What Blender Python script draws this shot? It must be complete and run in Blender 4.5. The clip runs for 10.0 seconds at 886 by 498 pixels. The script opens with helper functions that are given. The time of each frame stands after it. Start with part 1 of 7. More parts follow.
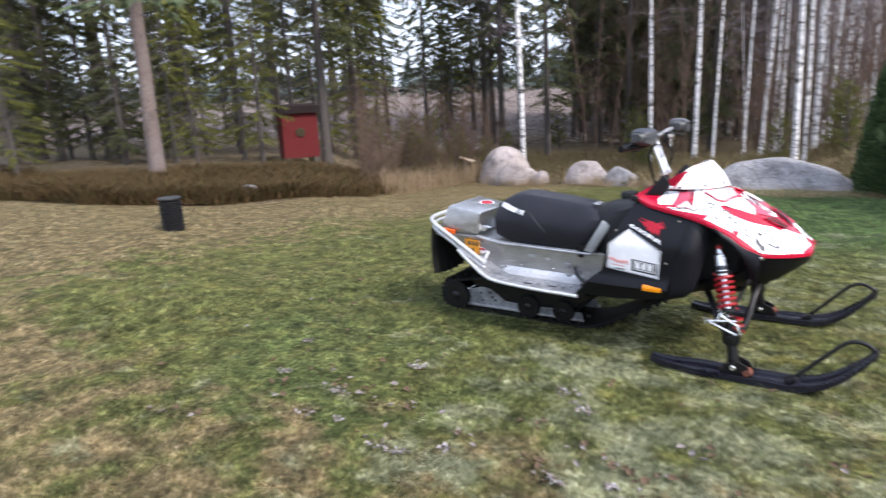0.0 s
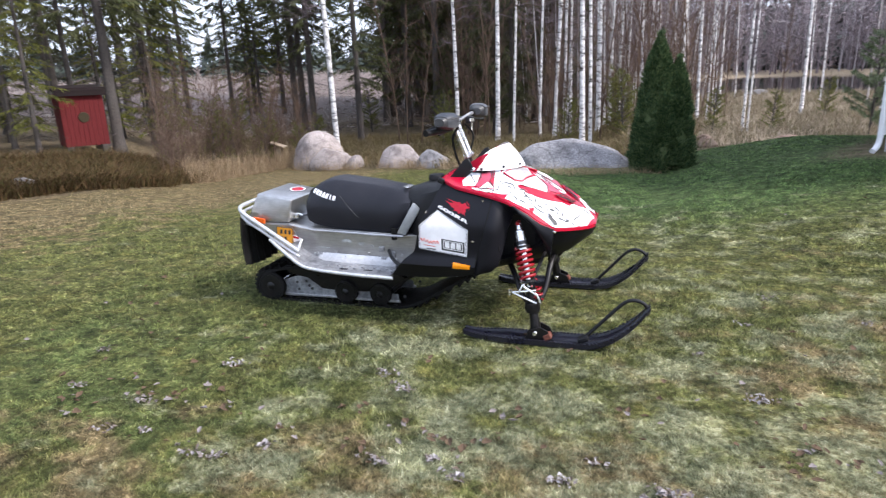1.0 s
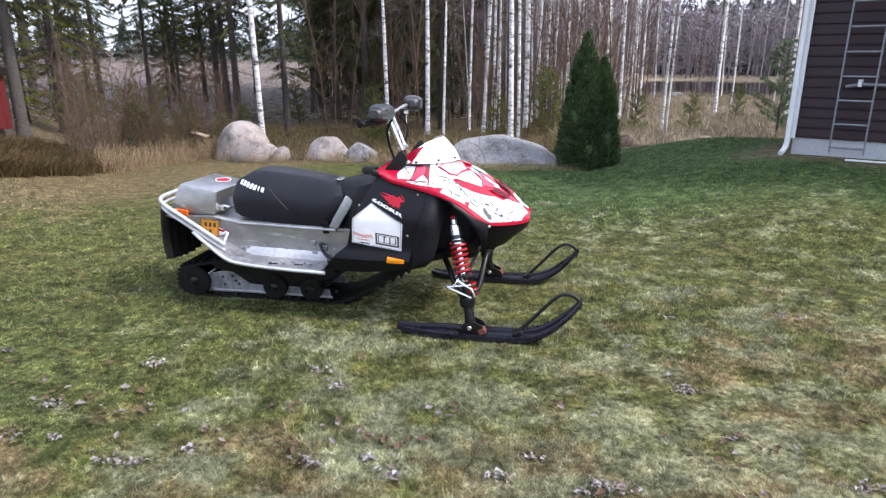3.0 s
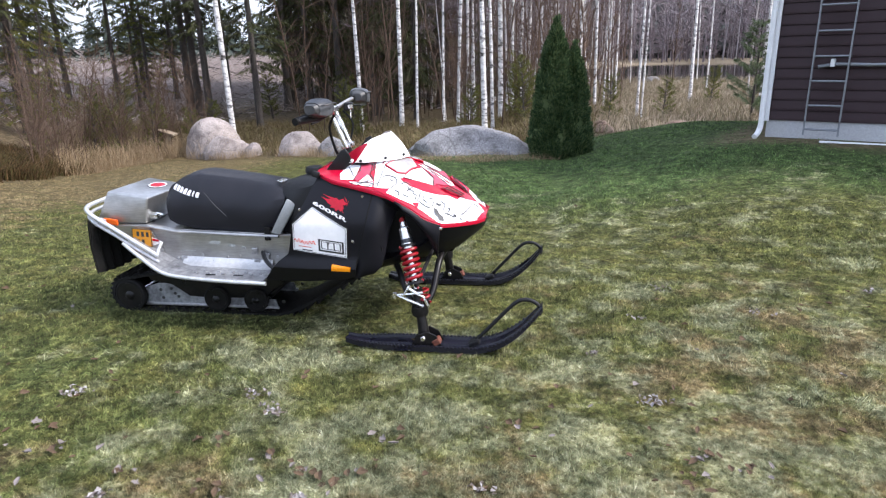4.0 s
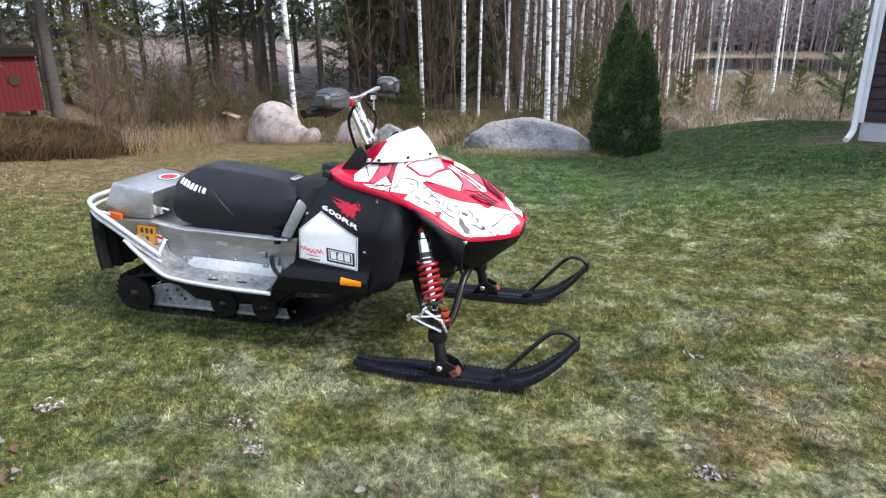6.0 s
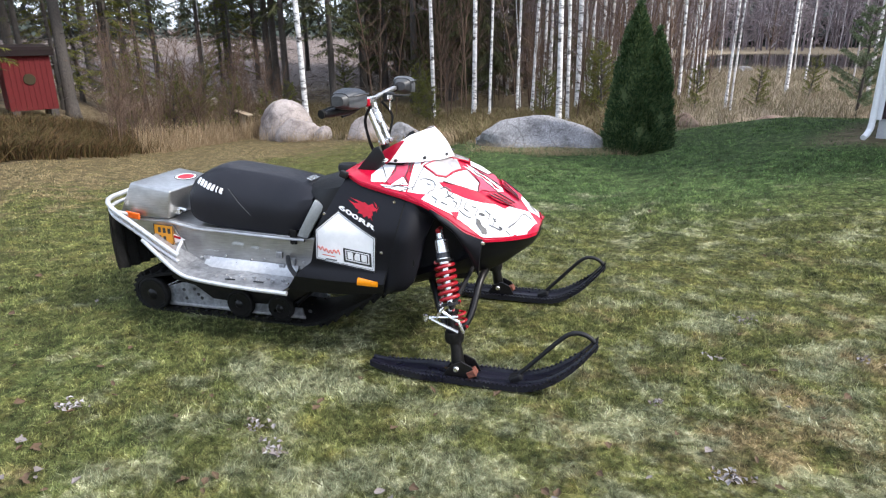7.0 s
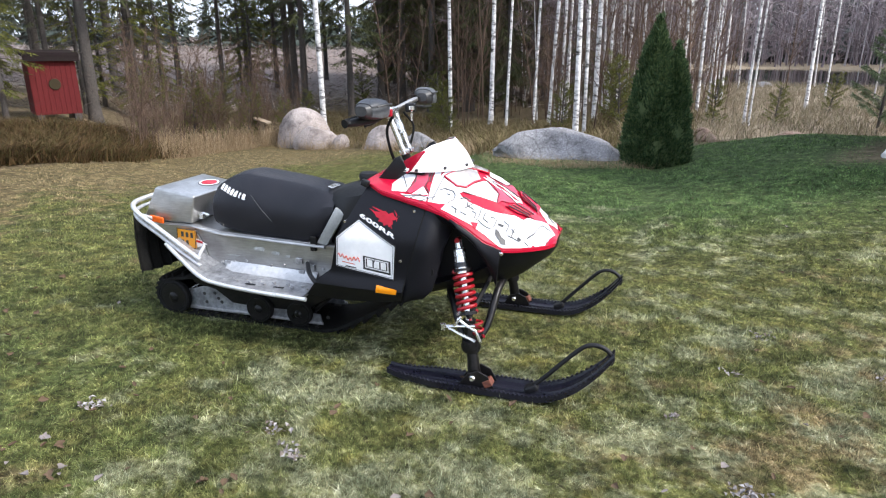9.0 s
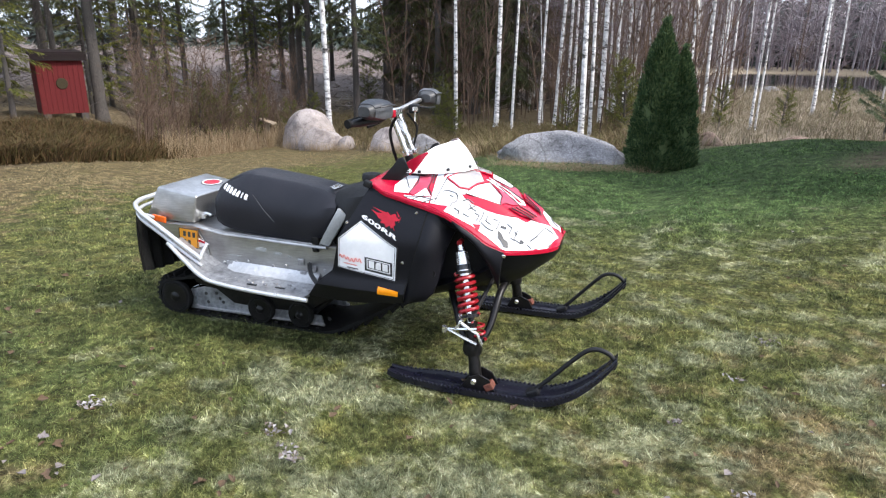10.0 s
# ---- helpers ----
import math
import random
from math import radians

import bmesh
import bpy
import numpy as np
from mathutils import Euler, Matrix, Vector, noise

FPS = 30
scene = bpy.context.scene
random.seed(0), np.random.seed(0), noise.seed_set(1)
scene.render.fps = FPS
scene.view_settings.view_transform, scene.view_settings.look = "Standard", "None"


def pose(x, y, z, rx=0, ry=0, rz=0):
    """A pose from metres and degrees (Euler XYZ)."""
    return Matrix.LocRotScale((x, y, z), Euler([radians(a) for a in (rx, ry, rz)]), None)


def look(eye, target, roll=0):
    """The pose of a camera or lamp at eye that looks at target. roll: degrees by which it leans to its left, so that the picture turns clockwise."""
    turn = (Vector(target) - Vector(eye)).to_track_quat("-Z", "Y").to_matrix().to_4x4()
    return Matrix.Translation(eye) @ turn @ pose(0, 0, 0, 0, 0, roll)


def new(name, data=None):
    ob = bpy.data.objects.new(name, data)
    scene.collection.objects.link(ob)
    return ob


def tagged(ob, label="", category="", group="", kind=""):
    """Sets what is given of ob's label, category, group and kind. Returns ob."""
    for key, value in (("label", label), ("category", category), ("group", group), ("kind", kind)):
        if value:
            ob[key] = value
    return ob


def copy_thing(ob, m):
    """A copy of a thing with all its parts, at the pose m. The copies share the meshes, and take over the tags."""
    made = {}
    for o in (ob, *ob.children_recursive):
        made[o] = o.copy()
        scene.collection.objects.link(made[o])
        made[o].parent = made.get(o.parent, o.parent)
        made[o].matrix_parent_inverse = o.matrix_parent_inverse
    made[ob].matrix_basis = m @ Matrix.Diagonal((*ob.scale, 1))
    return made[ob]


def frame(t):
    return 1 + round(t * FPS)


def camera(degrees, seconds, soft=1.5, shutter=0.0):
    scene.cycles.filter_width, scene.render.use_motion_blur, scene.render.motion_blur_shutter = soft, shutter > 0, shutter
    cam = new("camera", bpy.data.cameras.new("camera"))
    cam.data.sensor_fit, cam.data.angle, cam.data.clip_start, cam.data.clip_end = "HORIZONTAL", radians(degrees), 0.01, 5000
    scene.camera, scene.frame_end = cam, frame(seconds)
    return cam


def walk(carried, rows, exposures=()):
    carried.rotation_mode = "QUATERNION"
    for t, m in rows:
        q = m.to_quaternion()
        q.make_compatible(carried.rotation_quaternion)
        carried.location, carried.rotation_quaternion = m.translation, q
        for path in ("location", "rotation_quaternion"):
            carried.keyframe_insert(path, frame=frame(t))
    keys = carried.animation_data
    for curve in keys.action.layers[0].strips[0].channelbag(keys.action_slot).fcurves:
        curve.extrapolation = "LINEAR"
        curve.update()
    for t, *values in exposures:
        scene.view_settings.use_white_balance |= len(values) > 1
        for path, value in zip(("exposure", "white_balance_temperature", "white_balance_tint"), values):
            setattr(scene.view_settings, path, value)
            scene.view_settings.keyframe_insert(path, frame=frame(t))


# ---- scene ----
cam = camera(69.9, 10.0, soft=1.2, shutter=0.4)
PATH = [
    (0, (1.186, -1.834, 1.471), (0.143, -0.195, 0.996), -3.0),
    (0.5, (1.245, -1.816, 1.472), (0.496, -0.033, 0.961), -3.8),
    (1, (1.221, -1.821, 1.475), (0.694, 0.03, 0.928), -2.1),
    (1.5, (1.204, -1.827, 1.478), (0.751, 0.043, 0.933), -1.6),
    (2, (1.212, -1.836, 1.48), (0.796, 0.046, 0.944), -0.8),
    (2.5, (1.176, -1.832, 1.468), (0.792, 0.055, 0.928), -0.3),
    (3, (1.176, -1.784, 1.46), (0.871, 0.11, 0.893), -0.0),
    (3.2, (1.211, -1.732, 1.449), (0.929, 0.162, 0.872), -0.3),
    (4.3, (1.315, -1.389, 1.451), (1.062, 0.503, 0.854), -1.5),
    (4.5, (1.299, -1.319, 1.443), (1.041, 0.577, 0.861), -1.1),
    (5, (1.298, -1.179, 1.431), (1.046, 0.715, 0.838), -0.3),
    (5.5, (1.389, -1.046, 1.441), (1.046, 0.83, 0.837), -0.3),
    (5.7, (1.406, -1.013, 1.432), (1.001, 0.846, 0.815), -0.2),
    (7, (1.37, -1.009, 1.445), (0.901, 0.829, 0.811), -0.7),
    (7.5, (1.366, -1.018, 1.447), (0.888, 0.82, 0.819), -0.7),
    (8, (1.36, -1.032, 1.447), (0.878, 0.807, 0.825), -0.6),
    (8.5, (1.349, -1.044, 1.448), (0.848, 0.794, 0.837), -0.2),
    (9, (1.354, -1.042, 1.452), (0.842, 0.795, 0.848), 0.1),
    (9.5, (1.346, -1.029, 1.445), (0.828, 0.808, 0.848), 0.4),
    (10, (1.359, -1.023, 1.445), (0.833, 0.812, 0.848), 0.5),
]
walk(cam, [(t, look(eye, target, roll)) for t, eye, target, roll in PATH],
     [(0, 0.86, 6400, 14), (3.2, 0.86, 6400, 14), (5.5, 0.86, 6450, 11), (7, 0.86, 6500, 10), (10, 0.86, 6500, 10)])

# ---- world, sun ----
SUN_AZ, SUN_EL = radians(-9), radians(45)      # direction towards the sun, measured from +x
world = bpy.data.worlds.new("world")
scene.world = world
world.use_nodes = True
wn = world.node_tree
sky = wn.nodes.new("ShaderNodeTexSky")
sky.sky_type = "NISHITA"
sky.sun_disc = False
sky.sun_elevation = SUN_EL
sky.sun_rotation = radians(90) - SUN_AZ
sky.air_density, sky.dust_density, sky.ozone_density = 1.0, 3.0, 1.0
pale = wn.nodes.new("ShaderNodeMixRGB")
pale.inputs[0].default_value = 0.55
pale.inputs[2].default_value = (7.0, 7.9, 9.6, 1)
wn.links.new(sky.outputs[0], pale.inputs[1])
wn.links.new(pale.outputs[0], wn.nodes["Background"].inputs[0])
wn.nodes["Background"].inputs[1].default_value = 0.16
sun = new("sun", bpy.data.lights.new("sun", "SUN"))
sun.data.energy, sun.data.angle, sun.data.color = 2.7, radians(8), (1.0, 0.97, 0.93)
sun.matrix_world = look((0, 0, 0), (-math.cos(SUN_AZ) * math.cos(SUN_EL), -math.sin(SUN_AZ) * math.cos(SUN_EL), -math.sin(SUN_EL)))


# ---- materials ----
def material(name, rough=0.6, metal=0.0):
    m = bpy.data.materials.new(name)
    m.use_nodes = True
    b = m.node_tree.nodes["Principled BSDF"]
    b.inputs["Roughness"].default_value = rough
    b.inputs["Metallic"].default_value = metal
    return m, m.node_tree, b


def rgba(c):
    return (c[0], c[1], c[2], 1.0)


def noise_node(nt, scale, detail=6, rough=0.6, coords="Object", stretch=None):
    tc = nt.nodes.new("ShaderNodeTexCoord")
    n = nt.nodes.new("ShaderNodeTexNoise")
    n.inputs["Scale"].default_value = scale
    n.inputs["Detail"].default_value = detail
    n.inputs["Roughness"].default_value = rough
    mp = nt.nodes.new("ShaderNodeMapping")
    mp.inputs["Location"].default_value = (13.37, 27.91, 5.23)      # keeps the grid lines of the noise away from the origin
    if stretch:
        mp.inputs["Scale"].default_value = stretch
    nt.links.new(tc.outputs[coords], mp.inputs[0])
    nt.links.new(mp.outputs[0], n.inputs[0])
    return n


def ramp(nt, src, stops):
    r = nt.nodes.new("ShaderNodeValToRGB")
    els = r.color_ramp.elements
    while len(els) < len(stops):
        els.new(0.5)
    for e, (p, c) in zip(els, stops):
        e.position, e.color = p, rgba(c)
    nt.links.new(src, r.inputs[0])
    return r


def mix(nt, fac, a, b, mode="MIX"):
    m = nt.nodes.new("ShaderNodeMixRGB")
    m.blend_type = mode
    for socket, v in zip(m.inputs, (fac, a, b)):
        if isinstance(v, (int, float)):
            socket.default_value = v
        elif isinstance(v, tuple):
            socket.default_value = rgba(v)
        else:
            nt.links.new(v, socket)
    return m.outputs[0]


def bump(nt, b, src, strength, dist=0.01):
    n = nt.nodes.new("ShaderNodeBump")
    n.inputs["Strength"].default_value = strength
    n.inputs["Distance"].default_value = dist
    nt.links.new(src, n.inputs["Height"])
    nt.links.new(n.outputs[0], b.inputs["Normal"])


def two_scale(name, dark, light, fine=60.0, coarse=4.0, rough=0.7, metal=0.0, relief=0.2, stain=(0.5, 0.5, 0.5), stain_amount=0.25, rough_var=0.15, stretch=None, gloss=0.5):
    """A surface with grain, larger blotches and a little relief."""
    m, nt, b = material(name, rough, metal)
    b.inputs["Specular IOR Level"].default_value = gloss
    a = noise_node(nt, fine, stretch=stretch)
    c = noise_node(nt, coarse, 4)
    base = ramp(nt, a.outputs[0], [(0.3, dark), (0.7, light)]).outputs[0]
    blot = ramp(nt, c.outputs[0], [(0.42, (0, 0, 0)), (0.68, (1, 1, 1))]).outputs[0]
    amt = mix(nt, stain_amount, (0, 0, 0), blot)
    nt.links.new(mix(nt, amt, base, tuple(stain)), b.inputs["Base Color"])
    rr = nt.nodes.new("ShaderNodeMapRange")
    rr.inputs[3].default_value, rr.inputs[4].default_value = max(0.05, rough - rough_var), min(1, rough + rough_var)
    nt.links.new(c.outputs[0], rr.inputs[0])
    nt.links.new(rr.outputs[0], b.inputs["Roughness"])
    if relief:
        bump(nt, b, a.outputs[0], relief)
    return m


def varied(name, cols, rough=0.8, per="island", fine=0.0, translucent=0.0):
    """Foliage or grass: each loose piece takes its own colour."""
    m, nt, b = material(name, rough)
    g = nt.nodes.new("ShaderNodeNewGeometry")
    r = ramp(nt, g.outputs["Random Per Island"], [(i / max(1, len(cols) - 1), c) for i, c in enumerate(cols)])
    out = r.outputs[0]
    if fine:
        n = noise_node(nt, fine, 3)
        out = mix(nt, 0.6, out, ramp(nt, n.outputs[0], [(0.35, (0.25, 0.25, 0.25)), (0.7, (1.0, 1.0, 1.0))]).outputs[0], "MULTIPLY")
    nt.links.new(out, b.inputs["Base Color"])
    if translucent:
        t = nt.nodes.new("ShaderNodeBsdfTranslucent")
        nt.links.new(out, t.inputs[0])
        s = nt.nodes.new("ShaderNodeMixShader")
        s.inputs[0].default_value = translucent
        nt.links.new(b.outputs[0], s.inputs[1])
        nt.links.new(t.outputs[0], s.inputs[2])
        nt.links.new(s.outputs[0], nt.nodes["Material Output"].inputs[0])
    b.inputs["Specular IOR Level"].default_value = 0.2
    return m


M_BLACK = two_scale("black_plastic", (0.005, 0.005, 0.006), (0.010, 0.010, 0.012), 300, 7, 0.5, 0, 0.12, (0.025, 0.024, 0.023), 0.2, gloss=0.3)
M_PANEL = two_scale("black_panel", (0.003, 0.003, 0.005), (0.006, 0.006, 0.009), 200, 5, 0.42, 0, 0.05, (0.014, 0.014, 0.017), 0.2, gloss=0.22)
M_RUBBER = two_scale("rubber", (0.004, 0.004, 0.004), (0.011, 0.011, 0.011), 90, 6, 0.75, 0, 0.3, (0.035, 0.032, 0.03), 0.25, gloss=0.15)
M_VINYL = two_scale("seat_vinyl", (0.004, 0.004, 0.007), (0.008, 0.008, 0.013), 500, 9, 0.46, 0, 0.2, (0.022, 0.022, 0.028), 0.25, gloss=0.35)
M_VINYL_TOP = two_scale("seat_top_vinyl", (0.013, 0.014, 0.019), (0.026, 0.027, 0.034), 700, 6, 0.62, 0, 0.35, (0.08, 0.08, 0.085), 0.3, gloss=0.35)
M_ALU = two_scale("brushed_aluminium", (0.40, 0.40, 0.40), (0.56, 0.56, 0.56), 14, 5, 0.34, 0.9, 0.05, (0.22, 0.21, 0.20), 0.55, 0.12, (1, 14, 14))
M_ALU_DULL = two_scale("worn_aluminium", (0.30, 0.30, 0.31), (0.62, 0.62, 0.63), 40, 9, 0.42, 0.75, 0.15, (0.13, 0.13, 0.13), 0.6)
# worn aluminium again, its colour lowered because the rails lie in shadow
M_RAIL_SHADED = two_scale("shaded_rail_aluminium", (0.20, 0.21, 0.23), (0.44, 0.45, 0.48), 40, 9, 0.42, 0.5, 0.15, (0.05, 0.05, 0.055), 0.7)
M_ALU_WHITE = two_scale("white_tube_paint", (0.46, 0.47, 0.48), (0.62, 0.62, 0.63), 50, 12, 0.32, 0.4, 0.05, (0.4, 0.4, 0.4), 0.3)
M_STEEL = two_scale("black_steel", (0.005, 0.005, 0.006), (0.012, 0.012, 0.013), 80, 10, 0.32, 0.2, 0.1, (0.04, 0.03, 0.025), 0.2, gloss=0.3)
M_CHROME = two_scale("bright_metal", (0.72, 0.72, 0.72), (0.86, 0.86, 0.86), 60, 12, 0.25, 0.9, 0.05, (0.4, 0.38, 0.36), 0.4)
M_RED = two_scale("red_hood_paint", (0.36, 0.003, 0.024), (0.44, 0.005, 0.032), 40, 5, 0.22, 0, 0.02, (0.28, 0.006, 0.015), 0.3, gloss=0.4)
M_SPRING = two_scale("red_spring_paint", (0.22, 0.003, 0.010), (0.30, 0.006, 0.014), 60, 20, 0.35, 0, 0.05, (0.3, 0.02, 0.02), 0.3)
M_PINK = two_scale("faded_red_print", (0.40, 0.03, 0.07), (0.48, 0.05, 0.10), 60, 9, 0.35, 0, 0.02, (0.45, 0.10, 0.12), 0.3)
M_WHITE = two_scale("white_decal", (0.78, 0.78, 0.79), (0.84, 0.84, 0.85), 60, 7, 0.3, 0, 0.03, (0.6, 0.6, 0.62), 0.3)
M_WHITE_PRINT = two_scale("white_print", (0.74, 0.74, 0.75), (0.82, 0.82, 0.83), 160, 30, 0.45, 0, 0.03, (0.5, 0.5, 0.5), 0.4)
M_WINDSHIELD = two_scale("white_windshield", (0.80, 0.80, 0.80), (0.86, 0.86, 0.86), 30, 4, 0.22, 0, 0.0, (0.72, 0.72, 0.74), 0.3)
M_INK = two_scale("black_print", (0.012, 0.012, 0.014), (0.03, 0.03, 0.033), 90, 14, 0.4, 0, 0.02, (0.10, 0.10, 0.10), 0.3)
M_STROKE = two_scale("grey_print", (0.05, 0.05, 0.055), (0.12, 0.12, 0.125), 120, 40, 0.45, 0, 0.02, (0.30, 0.30, 0.30), 0.5)
M_SMUDGE = two_scale("rubbed_print", (0.46, 0.42, 0.42), (0.66, 0.62, 0.62), 60, 30, 0.5, 0, 0.02, (0.3, 0.27, 0.27), 0.6)
M_RED_PRINT = two_scale("red_print", (0.34, 0.004, 0.018), (0.44, 0.008, 0.026), 90, 14, 0.4, 0, 0.02, (0.16, 0.01, 0.015), 0.5, gloss=0.3)
M_ORANGE_PRINT = two_scale("orange_red_print", (0.60, 0.07, 0.03), (0.66, 0.10, 0.05), 90, 14, 0.4, 0, 0.02, (0.5, 0.12, 0.08), 0.3)
M_PLATE = two_scale("orange_plate", (0.70, 0.28, 0.015), (0.80, 0.34, 0.02), 60, 10, 0.4, 0, 0.03, (0.55, 0.22, 0.02), 0.4)
M_AMBER = two_scale("amber_reflector", (0.80, 0.24, 0.005), (0.88, 0.32, 0.01), 90, 30, 0.2, 0, 0.15, (0.7, 0.2, 0.005), 0.2)
M_ORANGE = two_scale("orange_reflector", (0.75, 0.10, 0.01), (0.85, 0.15, 0.02), 90, 30, 0.25, 0, 0.15, (0.6, 0.08, 0.01), 0.2)
M_LENS = two_scale("headlight_lens", (0.34, 0.31, 0.30), (0.66, 0.64, 0.63), 9, 6, 0.10, 0.3, 0.02, (0.30, 0.26, 0.25), 0.6)
M_GREY = two_scale("dark_grey_plastic", (0.014, 0.015, 0.017), (0.028, 0.029, 0.032), 250, 9, 0.42, 0, 0.15, (0.14, 0.14, 0.14), 0.35)
M_GREY_LIGHT = two_scale("light_grey_fabric", (0.012, 0.015, 0.021), (0.026, 0.030, 0.038), 200, 9, 0.42, 0, 0.2, (0.07, 0.07, 0.075), 0.35)
M_GUARD_PALE = two_scale("grey_guard_shell", (0.045, 0.048, 0.054), (0.080, 0.084, 0.092), 200, 12, 0.38, 0, 0.1, (0.22, 0.22, 0.23), 0.3)
M_SKI = two_scale("ski_plastic", (0.004, 0.004, 0.009), (0.009, 0.009, 0.018), 220, 9, 0.30, 0, 0.12, (0.03, 0.03, 0.04), 0.2, gloss=0.5)
M_SILVER_PLASTIC = two_scale("silver_side_panel", (0.34, 0.35, 0.35), (0.44, 0.45, 0.45), 90, 8, 0.4, 0.3, 0.05, (0.24, 0.24, 0.23), 0.4)
M_RUST = two_scale("rusty_steel", (0.10, 0.03, 0.02), (0.22, 0.07, 0.04), 90, 20, 0.75, 0.2, 0.2, (0.06, 0.03, 0.02), 0.4)



def stone(name, dark, mid, light, lichen):
    m, nt, b = material(name, 0.88)
    a = noise_node(nt, 38, 8, 0.75)
    c = noise_node(nt, 2.6, 6, 0.7)
    w = noise_node(nt, 1.4, 4, 0.6)
    base = ramp(nt, a.outputs[0], [(0.28, dark), (0.5, mid), (0.74, light)]).outputs[0]
    tone = ramp(nt, c.outputs[0], [(0.32, (0.48, 0.46, 0.46)), (0.52, (1, 1, 1)), (0.72, (1.18, 1.16, 1.14))]).outputs[0]
    base = mix(nt, 1.0, base, tone, "MULTIPLY")
    v = nt.nodes.new("ShaderNodeTexVoronoi")
    v.feature = "DISTANCE_TO_EDGE"
    v.inputs["Scale"].default_value = 2.3
    tc = nt.nodes.new("ShaderNodeTexCoord")
    warp = nt.nodes.new("ShaderNodeMixRGB")
    warp.inputs[0].default_value = 0.22
    nt.links.new(tc.outputs["Object"], warp.inputs[1])
    nt.links.new(w.outputs[1], warp.inputs[2])
    nt.links.new(warp.outputs[0], v.inputs["Vector"])
    crack = ramp(nt, v.outputs["Distance"], [(0.0, (0.55, 0.53, 0.52)), (0.018, (1, 1, 1))]).outputs[0]
    base = mix(nt, 1.0, base, crack, "MULTIPLY")
    base = mix(nt, ramp(nt, w.outputs[0], [(0.55, (0, 0, 0)), (0.70, (0.6, 0.6, 0.6))]).outputs[0], base, lichen)
    nt.links.new(base, b.inputs["Base Color"])
    bump(nt, b, mix(nt, 0.5, a.outputs[0], c.outputs[0]), 1.0, 0.035)
    b.inputs["Specular IOR Level"].default_value = 0.25
    return m


M_STONE = stone("granite", (0.085, 0.083, 0.087), (0.25, 0.243, 0.25), (0.52, 0.51, 0.515), (0.17, 0.165, 0.15))
M_STONE_PINK = stone("pink_granite", (0.16, 0.135, 0.125), (0.36, 0.315, 0.30), (0.56, 0.505, 0.48), (0.22, 0.18, 0.16))
M_STONE_RED = stone("reddish_stone", (0.14, 0.095, 0.075), (0.27, 0.19, 0.15), (0.40, 0.29, 0.235), (0.12, 0.12, 0.09))
M_HUT_RED = two_scale("falu_red_boards", (0.068, 0.0028, 0.0034), (0.120, 0.0045, 0.0055), 12, 2, 0.9, 0, 0.4, (0.10, 0.007, 0.007), 0.5, 0.04, (6, 6, 1))
M_HUT_ROOF = two_scale("roofing_felt", (0.012, 0.008, 0.009), (0.025, 0.017, 0.018), 90, 3, 0.9, 0, 0.4, (0.02, 0.022, 0.012), 0.4, gloss=0.1)
M_SIDING = two_scale("dark_red_siding", (0.013, 0.0022, 0.0046), (0.024, 0.0040, 0.0078), 16, 2.5, 0.65, 0, 0.3, (0.014, 0.004, 0.006), 0.4, 0.12, (1, 1, 8))
M_TRIM = two_scale("white_trim_paint", (0.70, 0.71, 0.73), (0.80, 0.81, 0.82), 40, 3, 0.5, 0, 0.1, (0.6, 0.61, 0.62), 0.4)
M_CONCRETE = two_scale("painted_plinth", (0.36, 0.37, 0.39), (0.49, 0.50, 0.52), 60, 2, 0.85, 0, 0.3, (0.36, 0.36, 0.35), 0.5)
M_GALV = two_scale("galvanised_ladder", (0.17, 0.185, 0.21), (0.27, 0.285, 0.31), 60, 8, 0.45, 0.7, 0.1, (0.3, 0.31, 0.32), 0.4)
M_WOOD = two_scale("weathered_wood", (0.20, 0.15, 0.10), (0.42, 0.33, 0.23), 20, 5, 0.85, 0, 0.4, (0.25, 0.22, 0.18), 0.5, 0.1, (8, 8, 1))
M_ROOF = two_scale("dark_roof", (0.03, 0.03, 0.03), (0.06, 0.06, 0.06), 40, 3, 0.8)


def bark_birch():
    m, nt, b = material("birch_bark", 0.75)
    a = noise_node(nt, 5.5, 6, 0.74, stretch=(1.0, 1.0, 2.6))
    c = noise_node(nt, 1.3, 3)
    marks = ramp(nt, a.outputs[0], [(0.39, (0.050, 0.045, 0.042)), (0.46, (0.58, 0.57, 0.565)), (0.60, (0.86, 0.85, 0.84))]).outputs[0]
    tone = ramp(nt, c.outputs[0], [(0.3, (0.82, 0.80, 0.79)), (0.7, (1, 1, 1))]).outputs[0]
    nt.links.new(mix(nt, 1.0, marks, tone, "MULTIPLY"), b.inputs["Base Color"])
    bump(nt, b, a.outputs[0], 0.5)
    return m


M_BIRCH = bark_birch()
M_BIRCH_GREY = two_scale("grey_birch_bark", (0.20, 0.18, 0.175), (0.62, 0.58, 0.56), 9, 1.5, 0.8, 0, 0.4, (0.16, 0.14, 0.13), 0.6, 0.1, (1.5, 1.5, 5))
M_SPRUCE_BARK = two_scale("spruce_bark", (0.024, 0.020, 0.018), (0.105, 0.088, 0.078), 22, 1.6, 0.9, 0, 0.8, (0.062, 0.06, 0.055), 0.5, 0.1, (3, 3, 1))
M_PINE_BARK = two_scale("pine_bark", (0.055, 0.040, 0.034), (0.21, 0.155, 0.135), 20, 1.4, 0.9, 0, 0.8, (0.17, 0.15, 0.14), 0.6, 0.1, (3, 3, 1))
M_TWIG = two_scale("bare_twigs", (0.11, 0.085, 0.092), (0.22, 0.175, 0.188), 8, 1.5, 0.9, 0, 0.0, (0.10, 0.075, 0.08))
